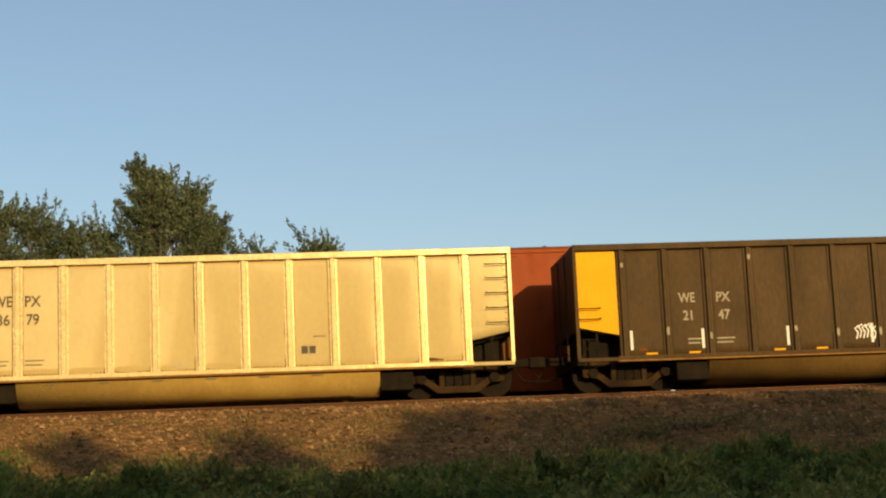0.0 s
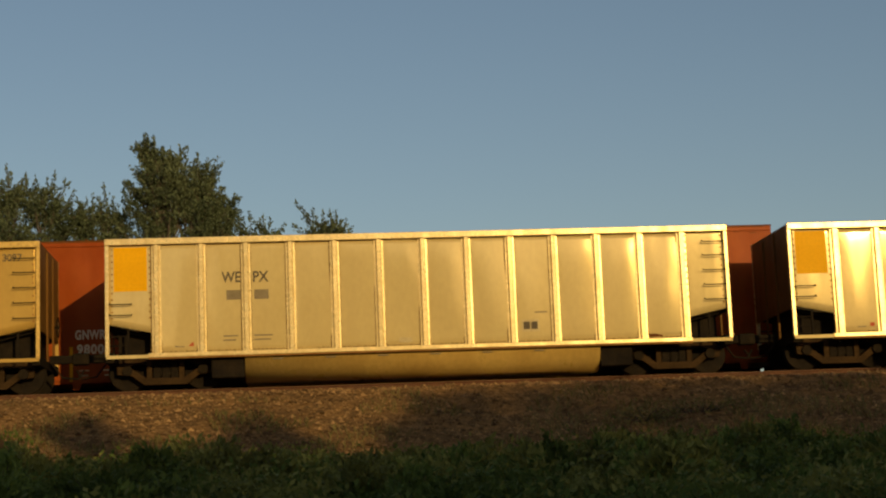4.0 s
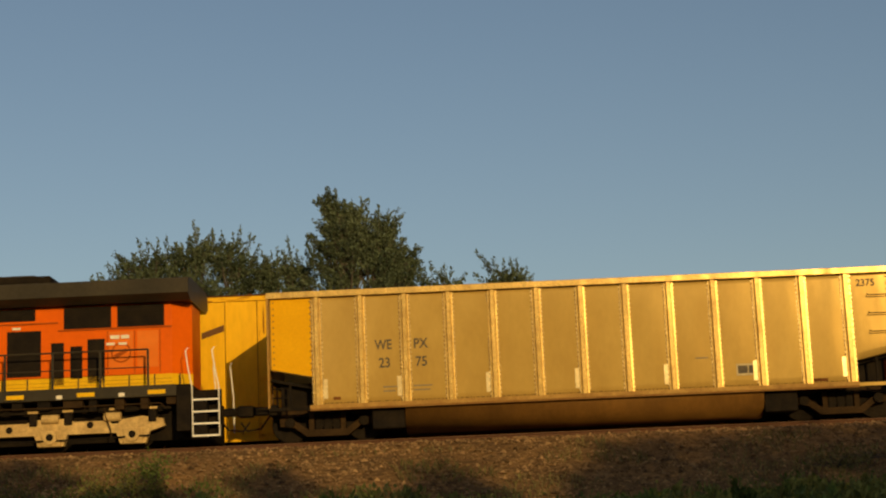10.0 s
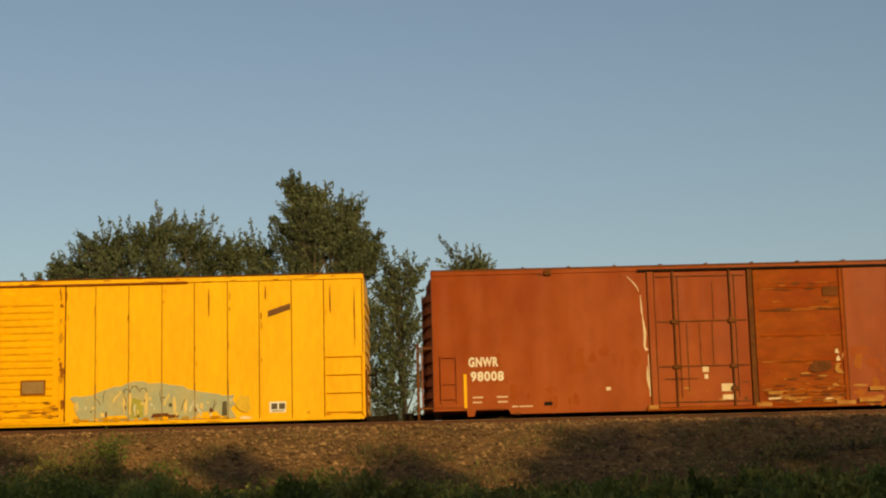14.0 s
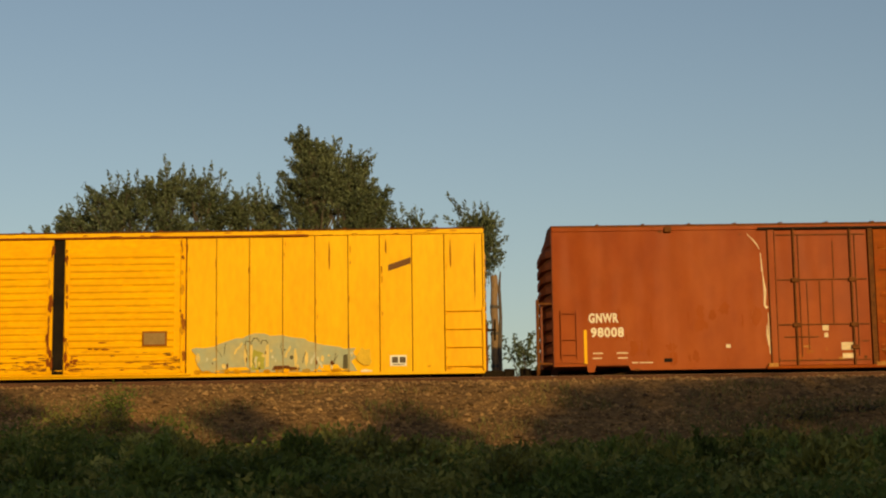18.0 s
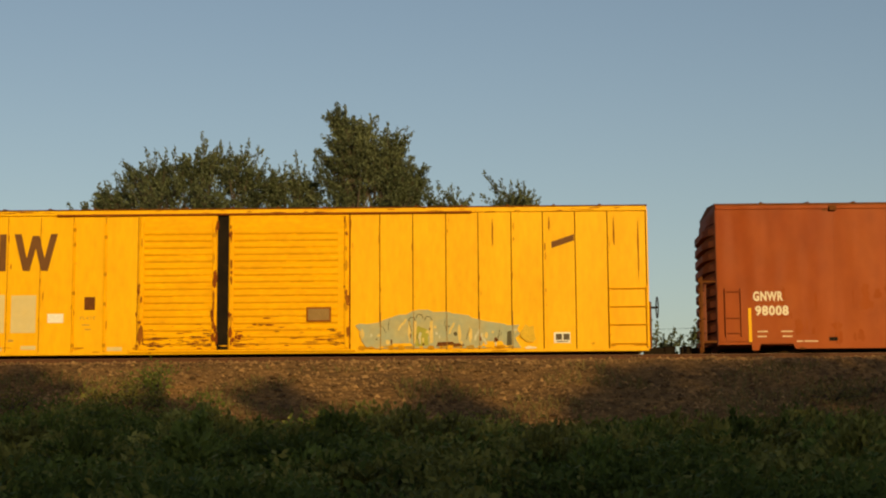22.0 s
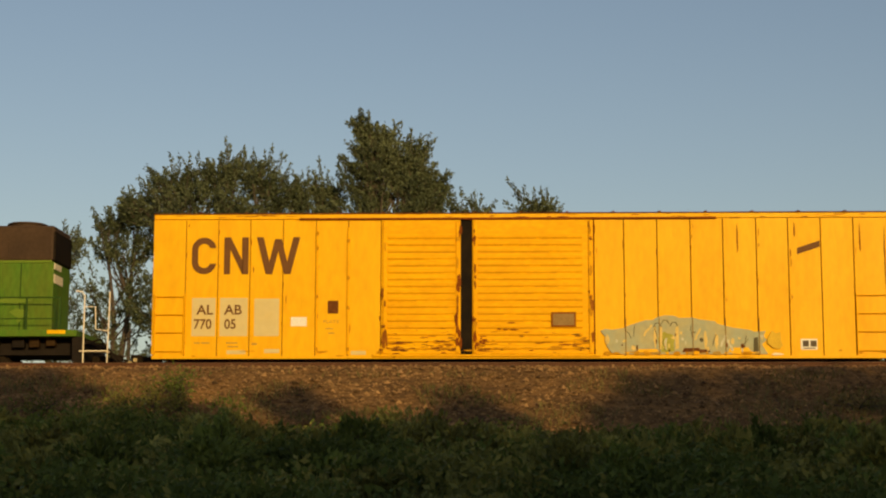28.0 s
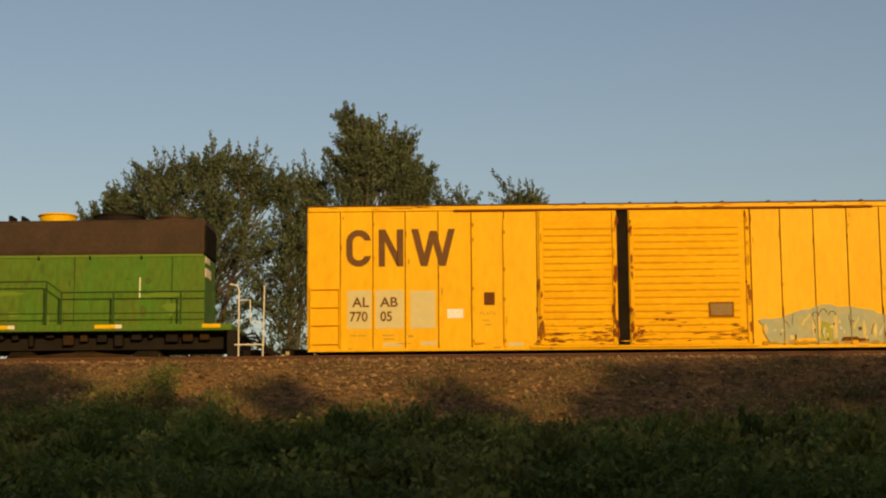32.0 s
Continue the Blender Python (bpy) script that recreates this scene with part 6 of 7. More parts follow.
def green_engine():
    """Its coupled end is at x = 0 and it reaches back to x = -20.5."""
    e = thing("green_locomotive", "weathered green and black diesel locomotive behind the yellow boxcar", "locomotive")
    hy = 0.90
    part("deck", boxes((-20.2, -0.02, -1.5, 1.5, 1.40, 1.58), bevel=0.02), GREEN, e, "green walkway edge")
    part("frame", boxes((-20.0, -0.2, -0.9, 0.9, 0.95, 1.40)), BLACK, e)
    part("hood", boxes((-16.0, -0.85, -hy, hy, 1.58, 3.50), bevel=0.03), GREEN, e, "green engine hood")
    part("upper_hood", boxes((-16.0, -0.85, -hy, hy, 3.50, 4.50), bevel=0.08), SOOT, e, "sooty black upper hood")
    for x in (-2.15, -3.05, -3.95, -4.85, -5.75, -6.65, -7.55, -8.45):
        part("hood_door", boxes((x - 0.86, x - 0.02, -hy - 0.02, -hy + 0.01, 1.75, 2.75), bevel=0.006), GREEN, e)
    for x in (-2.0, -3.4, -4.8, -6.2, -7.6):
        part("radiator_panel", boxes((x - 1.3, x - 0.1, -hy - 0.02, -hy + 0.01, 3.62, 4.2), bevel=0.006), SOOT, e)
        part("hood_hook", boxes((x - 0.6, x - 0.55, -hy - 0.04, -hy, 3.4, 3.5)), DARK, e)
    for x, r, top, m in ((-5.1, 0.50, 4.78, ENGINE_YELLOW), (-3.4, 0.66, 4.73, BLACK), (-1.85, 0.5, 4.67, SOOT)):
        fan = part("roof_fan", prism(bmesh.new(), [(x + r * math.cos(i * math.pi / 12), r * math.sin(i * math.pi / 12)) for i in range(24)], 4.48, top, "z"), m, e, "yellowish roof fan housing" if m is ENGINE_YELLOW else "sooty roof fan housing")
        part("fan_rim", prism(bmesh.new(), [(x + (r + 0.05) * math.cos(i * math.pi / 12), (r + 0.05) * math.sin(i * math.pi / 12)) for i in range(24)], top - 0.05, top - 0.02, "z"), m, fan)
    rng = random.Random(31)
    for k in range(46):
        x = rng.uniform(-12.0, -1.3)
        part("rust_streak", blotch(bmesh.new(), x, rng.choice((1.72, 2.0, 2.8, 3.3)) + rng.gauss(0, 0.08), rng.uniform(0.03, 0.25), rng.uniform(0.05, 0.45), -hy - 0.024, -hy + 0.001, rng, 9), rng.choice((GREEN_STAIN, GREEN_STAIN, GREEN_FADED)), e)
    for k in range(14):
        part("faded_patch", blotch(bmesh.new(), rng.uniform(-12.0, -1.5), rng.uniform(1.75, 2.5), rng.uniform(0.3, 1.1), rng.uniform(0.1, 0.35), -hy - 0.023, -hy + 0.001, rng, 13), GREEN_FADED, e)
    for x in (-1.75, -4.4, -7.1, -9.8):
        part("hood_seam", boxes((x, x + 0.025, -hy - 0.022, -hy + 0.01, 1.6, 3.48)), GREEN_DARK, e)
    part("hood_lip", boxes((-16.0, -0.9, -hy - 0.03, -hy + 0.01, 3.47, 3.53)), GREEN_FADED, e)
    # thin black plate darkens the end face of the upper hood
    part("upper_hood_end", boxes((-0.95, -0.82, -hy + 0.02, hy - 0.02, 3.52, 4.34), bevel=0.03), DARK, e, "black end face of the upper hood")
    part("air_horn", boxes((-6.5, -5.9, -0.2, 0.2, 4.49, 4.58), (-6.4, -6.32, -0.3, 0.3, 4.57, 4.74), (-6.05, -5.98, -0.3, 0.3, 4.57, 4.72)), DARK, e)
    part("cab", boxes((-18.4, -16.0, -1.45, 1.45, 1.58, 4.4), bevel=0.06), GREEN, e, "green crew cab")
    part("short_hood", boxes((-19.6, -18.4, -0.9, 0.9, 1.58, 3.4), bevel=0.06), GREEN, e)
    # the coupled end with plain bars where the number and name stand
    part("number_bar", boxes((-0.86, -0.83, -0.85, -0.15, 3.30, 3.46)), WHITE, e)
    part("name_bar", boxes((-0.86, -0.83, -0.85, 0.05, 2.92, 3.16)), WHITE, e)
    for x in (-17.9, -15.1, -12.25, -9.4, -6.55, -3.68):
        part("reflector", boxes((x, x + 0.55, -1.52, -1.49, 1.47, 1.57)), ENGINE_YELLOW, e, "yellow reflective strip")
        part("reflector", boxes((x + 0.55, x + 0.73, -1.52, -1.49, 1.47, 1.57)), WHITE, e)
    part("reflector", boxes((-0.81, -0.32, -1.52, -1.49, 1.47, 1.57)), ENGINE_YELLOW, e, "yellow reflective strip")
    handrail(e, [-0.5, -1.4, -3.2, -4.6], [2.45, 2.45, 2.45, 2.45], -1.45, 1.58, GREEN_DARK)
    handrail(e, [-5.0, -6.6, -8.2, -9.8, -11.4, -13.0], [2.75] * 6, -1.45, 1.58, GREEN_DARK)
    part("lower_rail", tube(bmesh.new(), [(-0.5, -1.45, 1.88), (-4.6, -1.45, 1.88), (-13.0, -1.45, 1.92)], 0.016, 6), GREEN_DARK, e)
    part("sight_gauge", boxes((-2.62, -2.585, -hy - 0.03, -hy, 2.35, 2.9)), WHITE, e, "thin white gauge strip")
    part("handrail_slope", tube(bmesh.new(), [(-4.6, -1.45, 2.45), (-5.0, -1.45, 2.75)], 0.022, 6), GREEN_DARK, e)
    part("white_post", tube(bmesh.new(), [(-0.08, -1.45, 2.63), (0.10, -1.45, 2.60), (0.16, -1.45, 2.50), (0.16, -1.45, 0.4)], 0.021, 6), WHITE, e, "white end handrail post")
    part("white_post", tube(bmesh.new(), [(0.84, -1.45, 2.60), (0.82, -1.45, 1.5), (0.80, -1.45, 0.4)], 0.019, 6), WHITE, e, "white end handrail post")
    part("white_rail", tube(bmesh.new(), [(0.17, -1.45, 2.20), (0.46, -1.45, 2.20), (0.48, -1.45, 1.60), (0.81, -1.45, 1.55)], 0.018, 6), WHITE, e)
    for z in (0.55, 1.0):
        part("step", boxes((0.05, 0.8, -1.45, -1.1, z, z + 0.03)), WHITE, e)
    part("end_plate", boxes((-0.15, 0.1, -1.4, 1.4, 0.3, 1.4)), BLACK, e)
    part("fuel_tank", boxes((-13.0, -7.6, -1.35, 1.35, 0.35, 1.1), bevel=0.1), DARK, e)
    for cx in (-4.1, -16.0):
        truck(e, cx, 0, 1.7, 3, TRUCK, 0.5)
    for k in range(4):
        part("air_hose", tube(bmesh.new(), [(0.1, -1.1 + k * 0.2, 1.25), (0.55, -1.1 + k * 0.2, 1.35 - 0.1 * k), (0.95 + 0.08 * k, -1.05 + k * 0.2, 0.8), (1.25, -1.0 + k * 0.2, 0.5)], 0.03, 6), BLACK, e)
        part("hose_end", boxes((1.0 + k * 0.1, 1.1 + k * 0.1, -1.08 + k * 0.2, -1.0 + k * 0.2, 0.5 + 0.1 * k, 0.6 + 0.1 * k), bevel=0.015), TANK, e)
    rng = random.Random(44)
    for k in range(24):
        x = -11.5 + k * 0.46
        part("underframe_fitting", boxes((x, x + rng.uniform(0.1, 0.35), -1.15, -0.92, 1.38 - rng.uniform(0.1, 0.35), 1.40), bevel=0.01), rng.choice((BLACK, TRUCK, BLACK)), e)
    coupler(e, 0.05, 1)
    return e


BLACK = mat("oily_black_steel", (0.012, 0.009, 0.007), 0.7, 0, (0.022, 0.016, 0.011), 3, 0.7)
GREEN_FADED = mat("sun_faded_green_paint", (0.13, 0.20, 0.024), 0.5, 0, (0.10, 0.18, 0.02), 3, 0.6)
GREEN_STAIN = mat("oily_green_stain", (0.06, 0.11, 0.014), 0.6, 0, (0.10, 0.10, 0.02), 3, 0.8)
GREEN_DARK = mat("dark_green_rail_paint", (0.03, 0.07, 0.012), 0.5)


# ---------------------------------------------------------------- trees and plants
def leaf_cloud(rng, centres, per, spread, size, droop=0.0):
    """Pointed leaves round the twig ends, as one vertex and face list."""
    c = np.repeat(np.array(centres), per, axis=0)
    n = len(c)
    p = c + rng.normal(0, 1, (n, 3)) * np.array(spread)
    u = rng.normal(0, 1, (n, 3))
    u[:, 2] += 0.5 - droop
    u /= np.linalg.norm(u, axis=1)[:, None]
    w = np.cross(u, rng.normal(0, 1, (n, 3)))
    w /= np.linalg.norm(w, axis=1)[:, None]
    s = size * rng.uniform(0.6, 1.5, (n, 1))
    v = np.stack([p - u * s * 0.7, p + w * s * 0.32, p + u * s * 0.7, p - w * s * 0.32], 1).reshape(-1, 3)
    f = np.arange(n * 4).reshape(-1, 4)
    return v, f


def quick_mesh(name, v, f, material, parent=None, label=""):
    me = bpy.data.meshes.new(name)
    me.from_pydata(v.tolist(), [], f.tolist())
    me.materials.append(material)
    ob = new(name, me)
    if parent is not None:
        ob.parent = parent
    return tagged(ob, label)


def tree(x, y, height, lobes, seed, label, leaf=0.16, per=26, twigs=1.0, material=None, lean=0.0, base=None, trunk_r=0.16):
    """Tapered trunk, limbs into each lobe (dx, dz, rx, rz, count) of the crown and leaves round the limb ends. Heights over the base."""
    rng = np.random.default_rng(seed)
    z0 = ground_z(x, y) - 0.1 if base is None else base
    t = thing("tree", label, "tree", at=(x, y, z0))
    bm = bmesh.new()
    tube(bm, [(lean * k * k * 0.06 * height + 0.12 * math.sin(k * 5 + seed), 0.1 * math.cos(k * 4 + seed), height * 0.9 * k) for k in [i / 7 for i in range(8)]],
         [trunk_r * (1.15 - i / 7) + 0.015 for i in range(8)], 8)
    ends = []
    for dx, dz, rx, rz, count in lobes:
        for i in range(int(count * twigs)):
            d = rng.normal(0, 1, 3)
            d /= np.linalg.norm(d)
            q = rng.uniform(0.25, 1.0) ** 0.6 * (1.0 if rng.uniform() < 0.85 else 1.3)
            e = np.array((dx + d[0] * rx * q, d[1] * rx * 0.9 * q, dz + d[2] * rz * q))
            ends.append(e)
            if i % 8 == 0:
                k = min(0.85, max(0.08, (e[2] - 0.25 * height) / height))
                s = np.array((lean * k * k * 0.06 * height, 0, height * k * 0.9))
                m = (s + e) / 2 + np.array((0, 0, -0.15))
                tube(bm, [tuple(s), tuple(m), tuple(e)], [0.05, 0.03, 0.01], 5)
    part("trunk", bm, BARK, t, "slender trunk with rising limbs")
    # sprigs: rising chains of leaf clumps that break the outline
    cl, sp = [], []
    for e in ends:
        cl.append(e)
        out = np.array((e[0] * 0.10, e[1] * 0.10, 0.0))
        if rng.uniform() < 0.6:
            d = rng.normal(0, 0.16, 3) + out * 0.7 + np.array((0.05, 0, 0.40))
            sp += [e + d * k for k in (0.35, 0.55, 0.75, 0.95, 1.15)]
    va, fa = leaf_cloud(rng, cl, int(per * 0.75), (0.17, 0.17, 0.16), leaf)
    vb, fb = leaf_cloud(rng, sp, max(3, per // 4), (0.05, 0.05, 0.07), leaf)
    v, f = np.concatenate([va, vb]), np.concatenate([fa, fb + len(va)])
    quick_mesh("crown", v, f, material or LEAF, t, "loose crown of small grey-green leaves")
    return t


def sprig_leaves(rng, starts, ways, lengths, per, size, wide=0.10):
    """Leaves along twigs: from a broad foot to a pointed tip, each leaf turned roughly along its twig."""
    n = len(starts)
    u = rng.uniform(0, 1, (n * per, 1)) ** 0.85
    s0, w0, l0 = np.repeat(starts, per, axis=0), np.repeat(ways, per, axis=0), np.repeat(lengths, per)[:, None]
    p = s0 + w0 * l0 * u + rng.normal(0, 1, (n * per, 3)) * (wide * (1 - u) ** 0.8 + 0.022)
    a = w0 + rng.normal(0, 0.5, (n * per, 3))
    a /= np.linalg.norm(a, axis=1)[:, None]
    b = np.cross(a, rng.normal(0, 1, (n * per, 3)))
    b /= np.linalg.norm(b, axis=1)[:, None]
    k = size * rng.uniform(0.55, 1.4, (n * per, 1))
    v = np.stack([p - a * k * 0.7, p + b * k * 0.33, p + a * k * 0.8, p - b * k * 0.33], 1).reshape(-1, 3)
    return v, np.arange(n * per * 4).reshape(-1, 4)


def twig_sticks(starts, ways, lengths, r):
    """Thin three-sided twigs under the leaves."""
    a = np.cross(ways, np.array((0.3, 0.2, 0.93)))
    a /= np.linalg.norm(a, axis=1)[:, None] + 1e-6
    b = np.cross(ways, a)
    tip = starts + ways * lengths[:, None]
    foot = [starts + (a * math.cos(q) + b * math.sin(q)) * r for q in (0, 2.09, 4.19)]
    v = np.stack(foot + [tip], 1).reshape(-1, 3)
    k = np.arange(len(starts))[:, None] * 4
    return v, np.concatenate([k + np.array(q) for q in ((0, 1, 3), (1, 2, 3), (2, 0, 3))])


def row_tree(x, y, height, lobes, shoots, seed, label, per=52, leaf=0.082, lean=0.0, trunk_r=0.15, stems=((0.0, 0.9),)):
    """A tree of upswept twigs. Lobes of the crown are (dx, height, half width, half height, twigs); shoots are long leafy
    twigs (dx, height of the tip, lean) that stand out of the outline; stems are (dx at the top, share of the height)."""
    rng = np.random.default_rng(seed)
    t = thing("tree", label, "tree", at=(x, y, ground_z(x, y) - 0.1))
    bm = bmesh.new()
    for sx, share_up in stems:
        tube(bm, [((sx + lean) * k ** 1.5 + 0.10 * math.sin(k * 6 + seed), 0.1 * math.cos(k * 4 + seed), height * share_up * k) for k in [i / 8 for i in range(9)]],
             [trunk_r * (1.12 - i / 8) + 0.014 for i in range(9)], 8)
    ends, ways, lens, spikes = [], [], [], []
    for dx, dz, rx, rz, count in lobes:
        for i in range(count):
            d = rng.normal(0, 1, 3)
            d /= np.linalg.norm(d)
            e = np.array((dx, 0, dz)) + d * np.array((rx, rx * 0.9, rz)) * rng.uniform(0.2, 1.0) ** 0.5
            w = np.array((e[0] * 0.16 + d[0] * 0.55, d[1] * 0.5, 0.62 + 0.25 * d[2])) + rng.normal(0, 0.22, 3)
            w /= np.linalg.norm(w)
            size = rng.uniform(0.5, 1.0)
            ends.append(e - w * size * 0.6)
            ways.append(w)
            lens.append(size)
            if d[2] > -0.2 and i % 5 == 0:
                w = np.array((e[0] * 0.14 + d[0] * 0.5 + 0.08, d[1] * 0.4, 1.0)) + rng.normal(0, 0.12, 3)
                w /= np.linalg.norm(w)
                spikes.append((np.array((dx, 0, dz)) + d * np.array((rx, rx * 0.9, rz)) - w * 0.25, w, rng.uniform(0.55, 0.95)))
            if i % 6 == 0:
                sx, share_up = min(stems, key=lambda q: abs(q[0] - dx))
                k = min(share_up * 0.95, max(0.06, (e[2] - 0.16 * height) / height))
                s = np.array(((sx + lean) * (k / share_up) ** 1.5, 0, height * k))
                m = (s + e) / 2 + np.array((0, 0, -0.12))
                tube(bm, [tuple(s), tuple(m), tuple(e)], [0.045, 0.028, 0.01], 5)
    for dx, dz, tilt in shoots:
        for fork in range(2):
            w = np.array((tilt + rng.normal(0, 0.06), rng.normal(0, 0.15), 1.0 + rng.normal(0, 0.05)))
            w /= np.linalg.norm(w)
            spikes.append((np.array((dx, rng.normal(0, 0.1), dz - 0.12 * fork)) - w * 1.0, w, 1.0))
    part("trunk", bm, BARK, t, "slender trunk with rising limbs")
    ends, ways, lens = np.array(ends), np.array(ways), np.array(lens)
    va, fa = sprig_leaves(rng, ends, ways, lens, per, leaf)
    tips = [np.array(q) for q in zip(*spikes)]
    vb, fb = sprig_leaves(rng, *tips, 30, leaf, 0.055)
    ends, ways, lens = np.concatenate([ends, tips[0]]), np.concatenate([ways, tips[1]]), np.concatenate([lens, tips[2]])
    v, f = np.concatenate([va, vb]), np.concatenate([fa, fb + len(va)])
    quick_mesh("crown", v, f, LEAF, t, "loose crown of small grey-green leaves")
    v, f = twig_sticks(ends, ways, lens, 0.011)
    tagged(quick_mesh("branchwork", v, f, BARK, t), kind="stuff")
    return t


# the row of trees behind the tracks
TY = 60.0
row_tree(-9.8, TY, 10.6, [(0.1, 10.0, 0.7, 0.6, 60), (1.4, 9.8, 0.75, 0.7, 60), (-0.9, 9.5, 0.7, 0.7, 50), (2.1, 9.2, 0.6, 0.7, 40), (-1.9, 9.4, 0.9, 0.7, 64), (-2.8, 8.6, 0.8, 0.7, 44), (-0.8, 8.6, 2.3, 0.9, 130), (0.9, 8.7, 1.3, 0.7, 50),
                      (0, 7.2, 2.8, 1.2, 260), (-0.8, 5.2, 2.7, 1.6, 230), (-0.2, 2.9, 2.3, 1.2, 110)],
         [(0.05, 11.35, -0.15), (0.25, 11.05, 0.1), (0.75, 11.05, 0.0), (1.1, 10.9, 0.1), (1.75, 11.05, 0.05), (1.5, 10.8, 0.0), (2.1, 10.8, 0.2), (2.45, 10.4, 0.4), (-1.95, 10.8, -0.2), (-1.6, 10.75, 0.0), (-1.2, 10.75, 0.0), (-0.9, 10.85, 0.1), (-0.5, 10.55, 0.1), (-2.85, 10.3, -1.2), (-2.5, 10.2, -0.8), (-3.3, 9.6, -0.6), (-3.6, 9.3, -0.5)],
         3, "broad grey-green tree behind the railway", stems=((-1.6, 0.85), (0.3, 0.9), (1.6, 0.86)))
row_tree(-13.8, TY + 1, 8.8, [(0.7, 8.8, 0.6, 0.5, 40), (-0.2, 8.4, 0.7, 0.5, 36), (0.5, 7.4, 1.3, 0.9, 70), (0.0, 5.4, 1.6, 1.4, 70), (0.3, 3.2, 1.7, 1.4, 46)],
         [(0.2, 9.65, -0.2), (0.8, 9.75, 0.0), (1.2, 9.7, 0.1), (-0.05, 9.25, -0.5), (-0.5, 8.95, -0.6), (0.5, 9.5, 0.0), (-0.9, 8.75, -0.6)], 4, "rounded grey-green tree at the end of the row", stems=((-0.3, 0.85), (0.7, 0.9)))
row_tree(-7.0, TY + 0.5, 9.7, [(-0.1, 9.2, 0.45, 0.6, 34), (0.65, 9.4, 0.35, 0.5, 24), (1.2, 9.2, 0.3, 0.5, 18), (0.4, 8.6, 0.9, 0.6, 60), (0.5, 7.5, 1.2, 0.9, 110), (-0.1, 5.8, 1.5, 1.5, 140), (0.2, 3.4, 1.5, 1.5, 90)],
         [(0.58, 10.75, -0.05), (0.2, 10.4, -0.1), (-0.35, 10.2, -0.2), (1.3, 10.6, 0.0), (0.9, 10.2, 0.0), (1.55, 10.1, 0.3), (0.0, 10.2, -0.1)], 5, "narrow grey-green tree in the row", stems=((0.1, 0.85), (0.9, 0.88)))
row_tree(-4.2, TY, 11.6, [(-0.68, 11.75, 0.24, 0.28, 20), (-0.38, 11.35, 0.45, 0.40, 42), (0.20, 11.2, 0.40, 0.42, 36), (-0.2, 10.7, 0.78, 0.42, 66), (-0.65, 10.2, 0.6, 0.3, 30), (0.5, 10.4, 0.55, 0.42, 44), (0.1, 9.9, 0.9, 0.35, 44), (-0.75, 9.5, 0.65, 0.3, 26), (-0.2, 9.2, 0.8, 0.35, 30), (-0.7, 8.7, 0.8, 0.35, 34), (0.3, 8.4, 0.6, 0.3, 16), (0.75, 9.6, 0.4, 0.4, 22),
                      (1.15, 10.9, 0.22, 0.32, 14), (1.5, 10.65, 0.26, 0.42, 18), (1.05, 10.2, 0.45, 0.40, 34), (1.5, 10.0, 0.42, 0.42, 32), (1.35, 9.3, 0.80, 0.5, 70), (1.45, 8.6, 1.0, 0.42, 72), (1.95, 9.5, 0.25, 0.35, 10), (2.30, 9.65, 0.14, 0.26, 7), (2.32, 9.1, 0.2, 0.26, 9), (2.1, 8.7, 0.3, 0.3, 14),
                      (0.6, 7.3, 2.1, 0.7, 170), (0.7, 5.8, 2.1, 1.2, 190), (0.6, 3.9, 2.0, 1.2, 150), (0.5, 1.8, 1.8, 1.0, 90)],
         [(-0.74, 12.4, -0.15), (-0.62, 12.3, 0.0), (-0.35, 12.15, 0.15), (-0.1, 11.95, 0.1), (0.54, 11.95, 0.08), (0.2, 11.85, 0.1), (0.8, 11.5, 0.3), (1.15, 11.6, -0.05), (1.5, 11.5, 0.05), (1.80, 10.95, 0.25), (1.95, 10.4, 0.35), (2.1, 10.0, 0.4), (-1.25, 11.25, -1.0), (-1.45, 10.65, -1.3), (-1.35, 10.1, -1.1), (-1.3, 9.5, -1.0), (2.45, 10.15, 0.2), (2.55, 9.6, 0.4)],
         6, "tallest poplar-like tree of the row", 46, lean=-0.2, stems=((0.2, 0.93), (1.45, 0.9)))
row_tree(-0.9, TY + 0.6, 8.4, [(-0.35, 8.6, 0.4, 0.4, 20), (0.2, 8.5, 0.4, 0.4, 20), (-0.2, 7.9, 0.9, 0.5, 50), (-0.3, 6.6, 1.1, 1.0, 90), (-0.5, 4.9, 1.2, 1.2, 100), (-0.5, 2.8, 1.3, 1.2, 90), (-0.4, 1.1, 1.3, 0.7, 50)],
         [(-0.80, 9.6, -0.35), (-0.6, 9.3, -0.3), (-0.34, 9.6, 0.0), (0.0, 9.3, 0.0), (0.14, 9.55, 0.1), (0.38, 9.35, 0.2), (0.7, 8.9, 0.5)], 7, "young slender tree with sparse leaves", 44, stems=((-0.2, 0.95),))
row_tree(1.5, TY + 0.3, 8.6, [(-0.15, 8.7, 0.35, 0.3, 18), (0.25, 8.6, 0.35, 0.3, 18), (-0.55, 8.5, 0.3, 0.3, 14), (0.1, 8.1, 0.75, 0.35, 40), (0.2, 7.4, 0.7, 0.5, 36), (-0.5, 5.9, 0.6, 0.5, 34), (-0.35, 4.9, 0.7, 0.35, 30), (-0.5, 3.9, 0.7, 0.35, 26), (-0.3, 2.9, 0.8, 0.35, 22), (0, 1.4, 1.0, 0.5, 22)],
         [(-1.12, 9.9, -0.75), (-0.95, 9.65, -0.7), (-0.75, 9.3, -0.5), (-0.55, 9.6, -0.3), (-0.15, 9.5, -0.1), (0.12, 9.55, 0.05), (0.32, 9.5, 0.15), (0.5, 9.2, 0.3), (0.68, 9.1, 0.4), (0.85, 8.85, 0.6), (-1.25, 9.05, -1.2)], 8, "small leaning tree with ragged sprigs", 42, lean=0.1)
